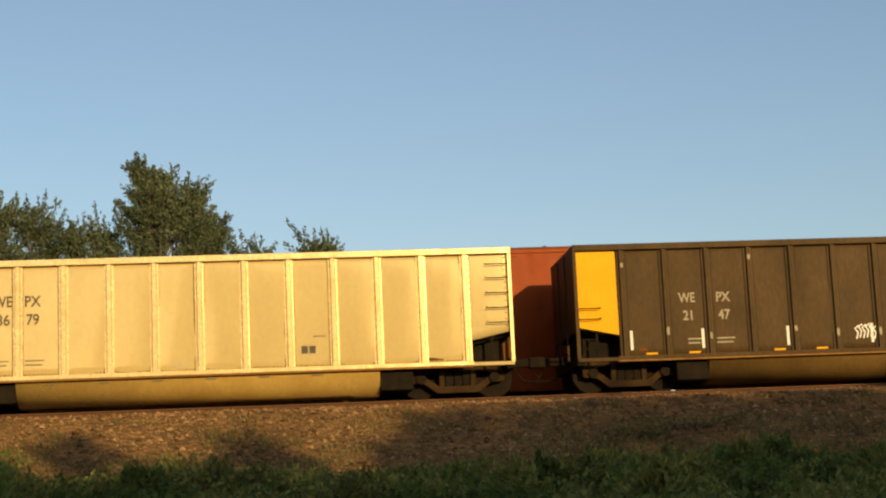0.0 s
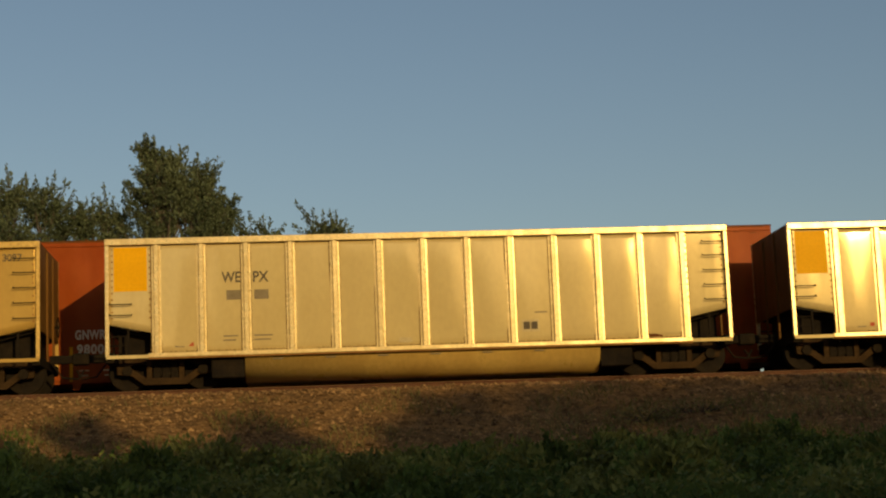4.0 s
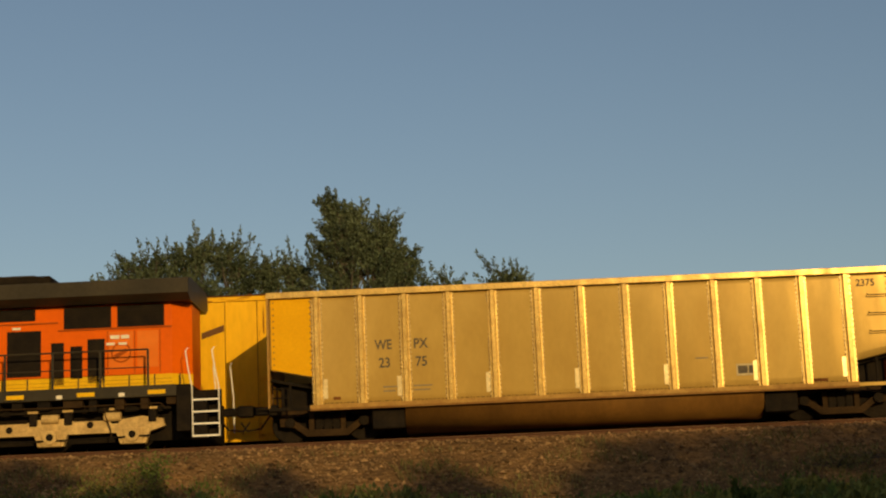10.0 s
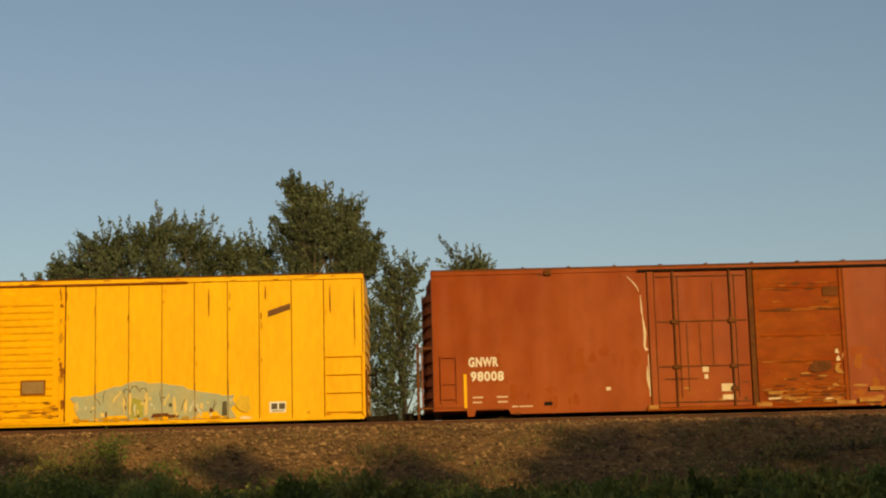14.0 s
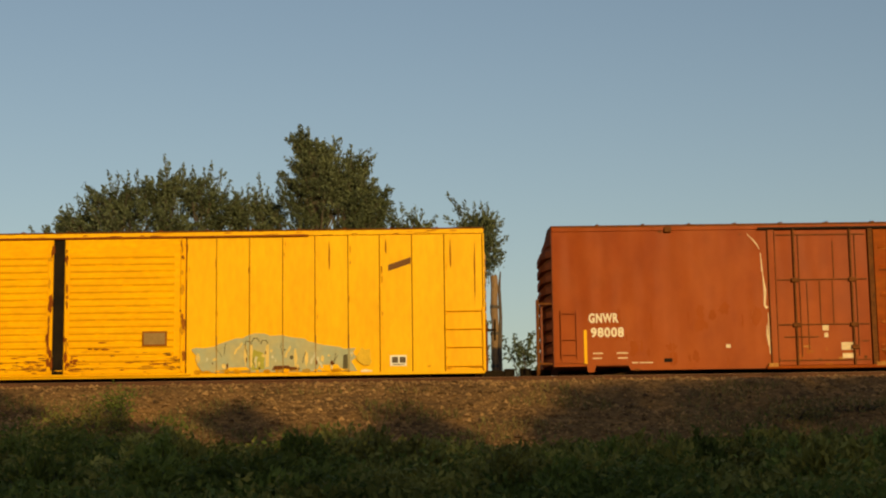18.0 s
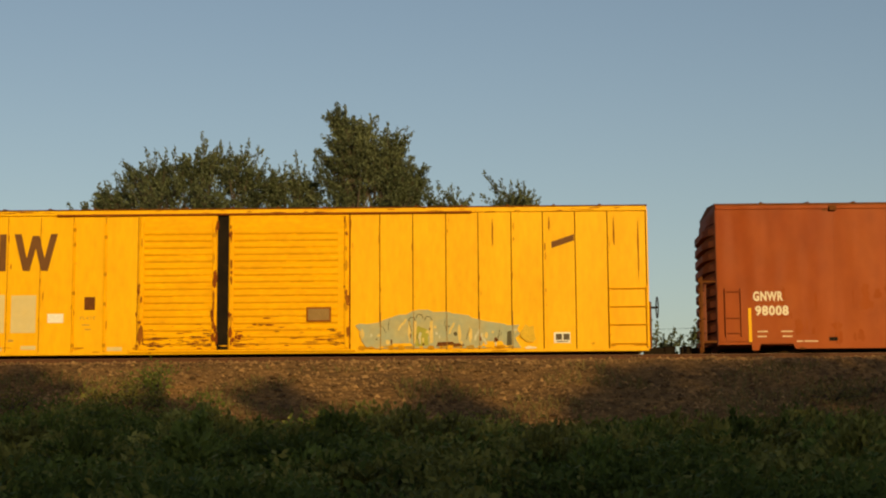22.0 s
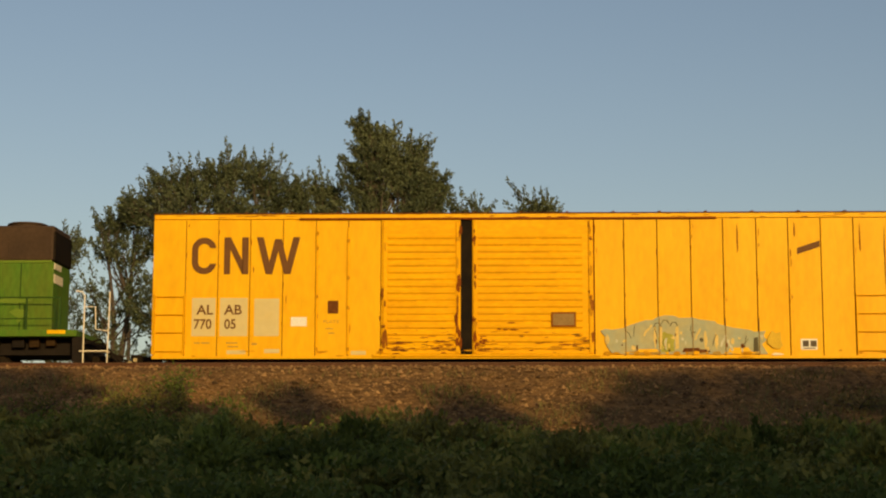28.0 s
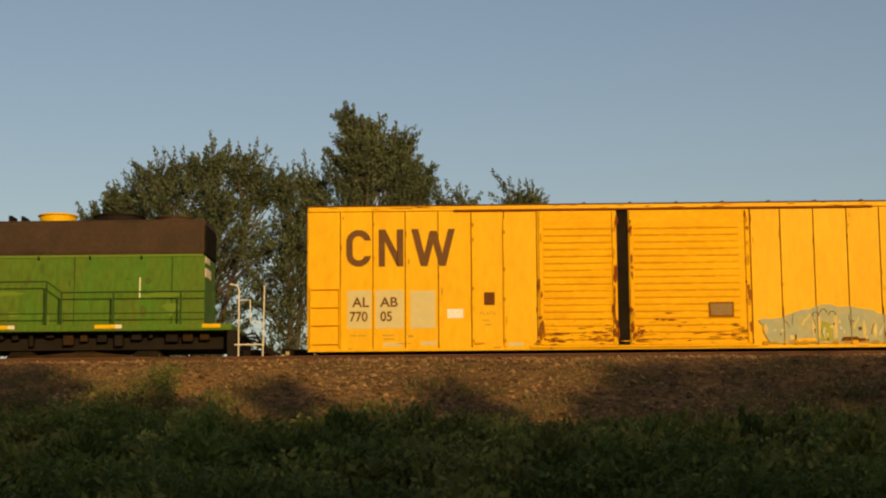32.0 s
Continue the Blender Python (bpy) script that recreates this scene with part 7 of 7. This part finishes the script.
row_tree(-16.2, TY + 1.5, 8.0, [(0.5, 7.6, 0.8, 0.7, 40), (-0.4, 6.6, 1.3, 1.0, 60), (0.2, 4.4, 1.6, 1.4, 60)], [(0.3, 8.6, -0.2), (0.9, 8.5, 0.1), (-0.3, 8.0, -0.4)], 9, "low grey-green tree at the edge of the row")
row_tree(-19.0, TY + 2, 6.0, [(0.0, 5.2, 1.3, 0.8, 40), (0.0, 3.8, 1.6, 1.2, 54), (0.2, 2.0, 1.6, 1.0, 34)], [(0.2, 6.4, 0.0)], 10, "low bushy tree at the edge of the row")
for i, (x, h) in enumerate(((3.0, 4.7), (4.6, 3.3), (6.4, 4.1), (7.8, 4.0), (9.6, 3.2), (11.2, 3.0), (12.8, 3.8), (14.6, 3.4))):
    tree(x, TY + 0.8 * math.sin(i * 2.1), h, [(0.1, h * 0.82, 0.6, 0.5, 14), (-0.3, h * 0.55, 0.9, 0.8, 26), (0.3, h * 0.25, 1.0, 0.7, 20)], 30 + i, "leafy green shrub beyond the tracks", 0.11, 30, 1.0, LEAF, 0.0, None, 0.05)


def far_woods():
    """A low belt of woods on the horizon."""
    rng = np.random.default_rng(77)
    c = []
    for i in range(900):
        x = rng.uniform(-330, 330)
        top = 11 + 4 * noise.noise((x * 0.03, 1, 5)) + 2.5 * noise.noise((x * 0.15, 2, 5))
        c.append((x, 330 + rng.uniform(-8, 8), 3 + top * rng.uniform(0.1, 1.0) ** 0.7))
    v, f = leaf_cloud(rng, c, 28, (1.6, 1.6, 1.2), 0.9)
    return tagged(quick_mesh("far_woods", v, f, LEAF_FAR), "low belt of dark green woods on the horizon", "woods", kind="stuff")


far_woods()


def utility_line():
    u = thing("utility_line", "thin wire on wooden poles beyond the trees", "power line")
    for x in (-62, -20, 22, 64):
        pole = part("pole", tube(bmesh.new(), [(x, 92, 3.0), (x, 92, 11.0)], [0.15, 0.10], 8), BARK, u)
        part("crossarm", boxes((x - 0.05, x + 0.05, 91.2, 92.8, 10.5, 10.62)), BARK, pole)
    for y in (92.0,):
        pts = []
        for k in range(85):
            x = -62 + 126 * k / 84
            s = ((x + 62) % 42) / 42
            pts.append((x, y, 10.65 - 2.2 * s * (1 - s)))
        part("wire", tube(bmesh.new(), pts, 0.010, 4), DARK, u)


utility_line()


def cut_pole(x, y):
    """A weathered stub of a wooden pole with dark bands and a dead vine along it."""
    z0, top = ground_z(x, y) - 0.1, 9.46
    p = thing("wooden_pole", "weathered cut-off wooden pole beside a small tree", "pole", at=(x, y, z0))
    n = 15
    part("shaft", tube(bmesh.new(), [(0.015 * math.sin(i * 1.9), 0, (top - z0) * i / n) for i in range(n + 1)], [0.15 - 0.002 * i + 0.012 * math.sin(i * 2.7) for i in range(n + 1)], 10), POLE_WOOD, p)
    for k, z in enumerate((1.4, 2.3, 3.1, 4.2, 5.1)):
        part("dark_band", tube(bmesh.new(), [(0, 0, z), (0.005, 0, z + 0.11)], [0.158, 0.152], 10), BARK, p)
    part("dead_vine", tube(bmesh.new(), [(0.17, -0.05, 0.2), (0.14, -0.06, 1.4), (0.19, -0.04, 2.4), (0.15, -0.06, 3.6), (0.2, -0.03, 4.8), (0.17, -0.04, 5.8), (0.22, -0.02, 6.35)], [0.05, 0.07, 0.05, 0.08, 0.06, 0.05, 0.02], 7), BARK, p, "dark dead vine")


POLE_WOOD = mat("weathered_pole_wood", (0.22, 0.14, 0.075), 0.85, 0, (0.18, 0.11, 0.06), 2.5, 0.8, 14, 0.2, 0.2, (3, 3, 0.6))
cut_pole(1.90, 57.0)


# unseen tall trees at the near edge of the field, towards the sun, placed so that their crowns shade the foot of the
# bank
def shade_tree(x, top, wide, seed, y=-16.0, deep=1.0, leaf=0.30, full=1.0):
    lobes = [(0, top - 1.6 * deep, wide * 0.8, 1.5 * deep, int(34 * wide)), (0.3, top - 4.2, wide * 1.1, 2.0, int(46 * wide)), (-0.2, top - 7.4, wide * 1.25, 2.3, int(46 * wide)), (0.2, top - 10.2, wide * 1.1, 1.8, int(30 * wide))]
    return tree(x, y, top, lobes, seed, "unseen broad-leaved tree placed to shade the field and bank", leaf, 20, full, LEAF, 0.0, 0.0, 0.28)


for i, (x, top, wide, deep) in enumerate(((-3.5, 19.5, 2.6, 1.0), (1.5, 18.6, 2.4, 1.0), (6.0, 18.9, 2.2, 1.0), (9.3, 17.7, 1.6, 0.8), (11.6, 15.6, 1.6, 0.7), (14.1, 16.5, 1.1, 0.7), (16.3, 15.3, 1.4, 0.7), (18.5, 16.4, 1.1, 0.8),
                                          (20.6, 15.6, 1.2, 0.7), (22.6, 17.3, 1.5, 1.0), (25.0, 17.8, 1.8, 1.0), (27.2, 17.7, 1.7, 0.8), (29.0, 17.4, 1.7, 0.8), (30.8, 17.1, 1.6, 0.8), (33.0, 18.2, 1.9, 1.0), (36.5, 18.4, 2.3, 1.0), (41.0, 18.0, 2.4, 1.0))):
    shade_tree(x, top, wide, 50 + i, -16 + 1.5 * math.sin(i * 1.7), deep, 0.30, 0.5 if 13 < x < 17 else 1.0)


# second unseen row, added to darken the grass; lower where sun should pass
for i in range(18):
    shade_tree(-6.0 + i * 2.9, 14.5 + 0.4 * math.sin(i * 2.3) + (0.8 if 4 <= i <= 6 else -1.6 if i in (7, 8) else 0), 2.1, 80 + i, -20 + math.sin(i * 1.3), 0.8, 0.42)


# ---------------------------------------------------------------- stones, weeds and grass on the bank
def bank_points(rng, n, y0, y1, x0=-15.0, x1=15.0):
    xs, ys = rng.uniform(x0, x1, n), rng.uniform(y0, y1, n)
    return [(x, y, ground_z(x, y)) for x, y in zip(xs, ys)]


def stones():
    rng = np.random.default_rng(21)
    pts = bank_points(rng, 26000, 32.3, 41.2)
    v, f = [], []
    for x, y, z in pts:
        s = rng.uniform(0.02, 0.045) * (1.0 if rng.uniform() < 0.88 else 2.2)
        k = len(v)
        a = rng.uniform(0, 6.28, 3)
        ring = [(x + s * rng.uniform(0.7, 1.3) * math.cos(q + a[0]), y + s * rng.uniform(0.7, 1.3) * math.sin(q + a[0]), z + s * rng.uniform(-0.2, 0.3)) for q in (0, 1.5, 3.1, 4.6)]
        v += ring + [(x, y, z + s * 0.9)]
        f += [(k, k + 1, k + 4), (k + 1, k + 2, k + 4), (k + 2, k + 3, k + 4), (k + 3, k, k + 4)]
    return tagged(quick_mesh("gravel", np.array(v), np.array(f), STONE), "loose brown ballast stones on the bank", "gravel", kind="stuff")


STONE = leaf_mat("ballast_stone", (0.31, 0.185, 0.08), (0.15, 0.09, 0.042), 0.4, 1.7)
stones()


def blades(name, pts, rng, height, width, material, label, lean=0.5):
    n = len(pts)
    p = np.array(pts)
    h = height * rng.uniform(0.45, 1.3, (n, 1))
    a = rng.uniform(0, 6.28, n)
    side = np.stack([np.cos(a), np.sin(a), np.zeros(n)], 1) * width
    tip = p + np.concatenate([rng.normal(0, lean, (n, 2)) * h, h], 1)
    mid = p + (tip - p) * 0.55 + np.array((0, 0, 0.12)) * h
    v = np.stack([p - side, p + side, mid + side * 0.8, mid - side * 0.8, tip], 1).reshape(-1, 3)
    k = np.arange(n)[:, None] * 5
    f = [tuple(r) for r in (k + np.array((0, 1, 2, 3))).tolist()] + [tuple(r) for r in (k + np.array((3, 2, 4))).tolist()]
    me = bpy.data.meshes.new(name)
    me.from_pydata(v.tolist(), [], f)
    me.materials.append(material)
    return tagged(new(name, me), label, "grass", kind="stuff")


def weed_edge(x):
    """How far up the bank the weeds reach."""
    base = 34.8 if x < -5.5 else (34.8 - (x + 5.5) * 2.2 if x < -3.6 else (30.6 if x < 2.0 else (30.6 + (x - 2.0) * 0.53 if x < 5.0 else 32.2)))
    return base + 0.6 * noise.noise((x * 0.5, 2, 1)) + 0.5 * noise.noise((x * 1.4, 5, 1))


def grass():
    rng = np.random.default_rng(5)
    pts, leafy = [], []
    for x, y, z in bank_points(rng, 60000, 16.5, 36.2, -13, 13):
        edge = weed_edge(x)
        if y < edge or (y < edge + 1.2 and rng.uniform() < 0.10):
            pts.append((x, y, z - 0.02))
            if noise.noise((x * 0.55, y * 0.4, 4)) > -0.05 and len(leafy) < 10500 and rng.uniform() < 0.4:
                leafy.append((x, y, z + rng.uniform(0.05, 0.42) * (1.0 + 0.8 * noise.noise((x * 0.6, y * 0.3, 8)))))
    blades("grass", pts, rng, 0.17, 0.014, GRASS, "dark green grass along the foot of the bank")
    for name, material, rows, label in (("leafy_weeds", WEED, [p for p in leafy if noise.noise((p[0] * 0.7, p[1] * 0.5, 14)) > -0.1], "dark leafy weeds along the foot of the bank"),
                                        ("olive_weeds", OLIVE, [p for p in leafy if noise.noise((p[0] * 0.7, p[1] * 0.5, 14)) <= -0.1], "dull olive weeds along the foot of the bank")):
        v, f = leaf_cloud(rng, rows, 16, (0.16, 0.16, 0.12), 0.075)
        tagged(quick_mesh(name, v, f, material), label, "weeds", kind="stuff")
    pts = [p for p in bank_points(rng, 14000, 33.0, 39.0) if noise.noise((p[0] * 0.5, p[1] * 0.8, 9)) > 0.12 or (p[0] > 5.0 and p[1] < 37.6 and noise.noise((p[0] * 0.5, p[1] * 0.8, 9)) > -0.2)]
    blades("dry_weeds", pts, rng, 0.16, 0.012, DRY, "thin dry weeds on the gravel bank")


OLIVE = leaf_mat("olive_leaves", (0.23, 0.22, 0.055), (0.15, 0.155, 0.042), each=0.35)
PALE_WEED = leaf_mat("pale_weed_leaves", (0.29, 0.28, 0.075), (0.20, 0.21, 0.055), each=0.3)
WEED = leaf_mat("weed_leaves", (0.15, 0.19, 0.042), (0.09, 0.125, 0.03), each=0.4)
grass()


def bank_bush(x, y, h, w, seed, material=None, leaf=0.05, label="small olive weed bush on the gravel bank"):
    rng = np.random.default_rng(seed)
    b = thing("bush", label, "bush", "weed bushes", at=(x, y, ground_z(x, y) - 0.05))
    bm = bmesh.new()
    ends = []
    for k in range(26):
        e = np.array((rng.normal(0, w * 0.5), rng.normal(0, w * 0.4), rng.uniform(0.25, 1.0) * h))
        ends += [e, e * np.array((0.8, 0.8, 0.7))]
        tube(bm, [(0, 0, 0), tuple(e * np.array((0.5, 0.5, 0.6))), tuple(e)], [0.012, 0.008, 0.004], 4)
    part("stalk", bm, BARK, b)
    v, f = leaf_cloud(rng, ends, 9, (0.10, 0.10, 0.09), leaf)
    quick_mesh("foliage", v, f, material or OLIVE, b, "dull green leaves")


for x, y, h, w, seed in ((-7.3, 36.2, 0.5, 0.5, 1), (-6.7, 35.9, 0.4, 0.4, 2), (-7.9, 36.0, 0.5, 0.6, 3), (-9.6, 35.6, 0.5, 0.6, 4)):
    bank_bush(x, y, h, w, seed)
grow = random.Random(9)
for k in range(26):
    x = grow.uniform(-12.5, 12.5)
    bank_bush(x, weed_edge(x) - grow.uniform(0.0, 2.6), grow.uniform(0.3, 0.65), grow.uniform(0.5, 0.9), 100 + k)
def weed_mound(x, y, h, w, seed, material, label):
    """A rounded leafy weed: stalks from one foot, broad leaves in tiers that leave dark hollows between the shoots."""
    rng = np.random.default_rng(seed)
    b = thing("bush", label, "bush", "leafy field weeds", at=(x, y, ground_z(x, y) - 0.05))
    bm = bmesh.new()
    foot, ways, lens = [], [], []
    for k in range(int(20 + 16 * w)):
        a, q = rng.uniform(0, 6.28), rng.uniform(0, 1) ** 0.6
        e = np.array((math.cos(a) * w * q, math.sin(a) * w * 0.8 * q, h * (1 - 0.55 * q * q) * rng.uniform(0.7, 1.12)))
        m = e * np.array((0.45, 0.45, 0.62))
        tube(bm, [(0, 0, 0), tuple(m), tuple(e)], [0.012, 0.008, 0.004], 4)
        d = e - m
        d /= np.linalg.norm(d)
        foot.append(m)
        ways.append(d)
        lens.append(np.linalg.norm(e - m) + 0.08)
    part("stalk", bm, BARK, b)
    v, f = sprig_leaves(rng, np.array(foot), np.array(ways), np.array(lens), 34, 0.085, 0.11)
    quick_mesh("foliage", v, f, material, b, "broad dull green leaves")


for k in range(118):
    y = grow.uniform(21.0, 33.0)
    x = grow.uniform(-0.36, 0.36) * y
    if y > weed_edge(x) - 1.2:
        continue
    m, label = grow.choice(((WEED, "dark green leafy weed in the field"), (WEED, "dark green leafy weed in the field"), (OLIVE, "olive leafy weed in the field"), (OLIVE, "olive leafy weed in the field"), (PALE_WEED, "pale yellow-green weed in the field")))
    weed_mound(x, y, grow.uniform(0.35, 0.9), grow.uniform(0.35, 0.9), 200 + k, m, label)
# pale weeds put in to brighten the patch where sunlight comes through
for k, (x, y) in enumerate(((-1.7, 29.2), (-0.9, 28.2), (-2.4, 27.6), (-3.1, 28.8), (-0.2, 29.4), (-1.4, 26.6), (-2.9, 26.2), (0.3, 27.4), (-4.2, 27.6))):
    weed_mound(x, y, 0.55 + 0.1 * (k % 3), 0.5 + 0.1 * (k % 4), 400 + k, OLIVE if k % 3 == 2 else PALE_WEED, "pale yellow-green weed in the field")
for x, y, h, w, seed in ((-6.9, 37.0, 0.7, 0.45, 301), (7.6, 36.4, 0.3, 1.0, 303), (9.0, 36.8, 0.3, 1.2, 304)):
    bank_bush(x, y, h, w, seed, WEED if x < 0 else DRY, 0.06, "green bush on the gravel bank" if x < 0 else "low dry grass tuft on the gravel bank")


# ---------------------------------------------------------------- trains and their motion
NEAR_V, NEAR_X0, PITCH = 13.68, 7.13, 16.53
ALUMINIUM = "weathered aluminium coal gondola with ribbed sides"
near_train = [gondola("WEPX", "2147", "brown", "dark brown coal gondola with an orange end panel", (scribble_mark,), True)]
for number, kind, tags in (("3679", "yellow_square", False), ("3550", "yellow_square", False), ("3519", "yellow_square", False), ("", "yellow_square", False),
                           ("3097", "orange_end", True), ("3047", "orange_end", True), ("3078", "orange_end", True), ("3360", "orange_end", False), ("2375", "tall_panel", True)):
    end = {"yellow_square": " and a yellow end square", "orange_end": " and an orange-yellow end", "tall_panel": " and a yellow end panel"}[kind]
    near_train.append(gondola("WEPX", number, kind, ALUMINIUM + (", sprayed white shapes" if number == "3078" else end), (spray_blobs,) if number == "3078" else (), tags))
engine = orange_engine()
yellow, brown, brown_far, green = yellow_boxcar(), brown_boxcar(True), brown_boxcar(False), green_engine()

# where the slow train stands at each time: the x of a mark near the right end of the yellow boxcar
SLOW = [(0, -12.85), (3, -11.15), (6, -9.37), (9, -7.54), (10, -6.85), (12, -5.50), (13, -4.79), (14, -4.05), (15.5, -2.95), (17, -1.81), (18, -1.04), (19, -0.24),
        (20, 0.61), (21, 1.46), (22, 2.34), (23, 3.25), (24, 4.20), (25.5, 5.66), (27, 7.18), (28, 8.23), (29, 9.32), (30, 10.43), (31, 11.58), (32, 12.75)]


def near_way(t):
    """How far the coal train has gone; after 11 s a small offset fits it to the camera's view."""
    return NEAR_V * t + (0.0 if t <= 11 else 0.17 * (t - 11) if t <= 12 else 0.17 + 0.27 * (t - 12))


def wheelsets(car):
    return [w for t in car.children if t.name.startswith("truck") for w in t.children if w.name.startswith("wheelset")]


def roll(car, rows):
    """Turns the wheels of a car by the way that it has gone: rows of (seconds, metres)."""
    for w in wheelsets(car):
        x, y, z = w.location
        walk(w, [(t, pose(x, y, z, 0, math.degrees(s / w["radius"]))) for t, s in rows])


def motions():
    fast = [(k * 0.05, near_way(k * 0.05)) for k in range(641)]
    slow = []
    for (ta, xa), (tb, xb) in zip(SLOW, SLOW[1:]):
        n = math.ceil((xb - xa) / 0.6)
        slow += [(ta + (tb - ta) * k / n, xa + (xb - xa) * k / n) for k in range(n)]
    slow.append(SLOW[-1])
    for i, car in enumerate(near_train):
        walk(car, [(t, pose(NEAR_X0 + near_way(t) - PITCH * i, NEAR_Y, NEAR_RAIL)) for t in (0, 2, 4, 6, 8, 10, 11, 12, 13, 14, 16, 20, 24, 28, 32)])
        roll(car, fast)
    walk(engine, [(t, pose(NEAR_X0 + near_way(t) - PITCH * 9 - 23.29, NEAR_Y, NEAR_RAIL)) for t in (0, 2, 4, 6, 8, 10, 11, 12, 13, 14, 16, 20, 24, 28, 32)])
    roll(engine, fast)
    for car, offset in ((yellow, 2.26 - BL), (brown, 4.10), (brown_far, 4.10 + BL + 1.85), (green, -19.40)):
        walk(car, [(t, pose(x + offset, FAR_Y, FAR_RAIL)) for t, x in SLOW])
        roll(car, slow)


motions()
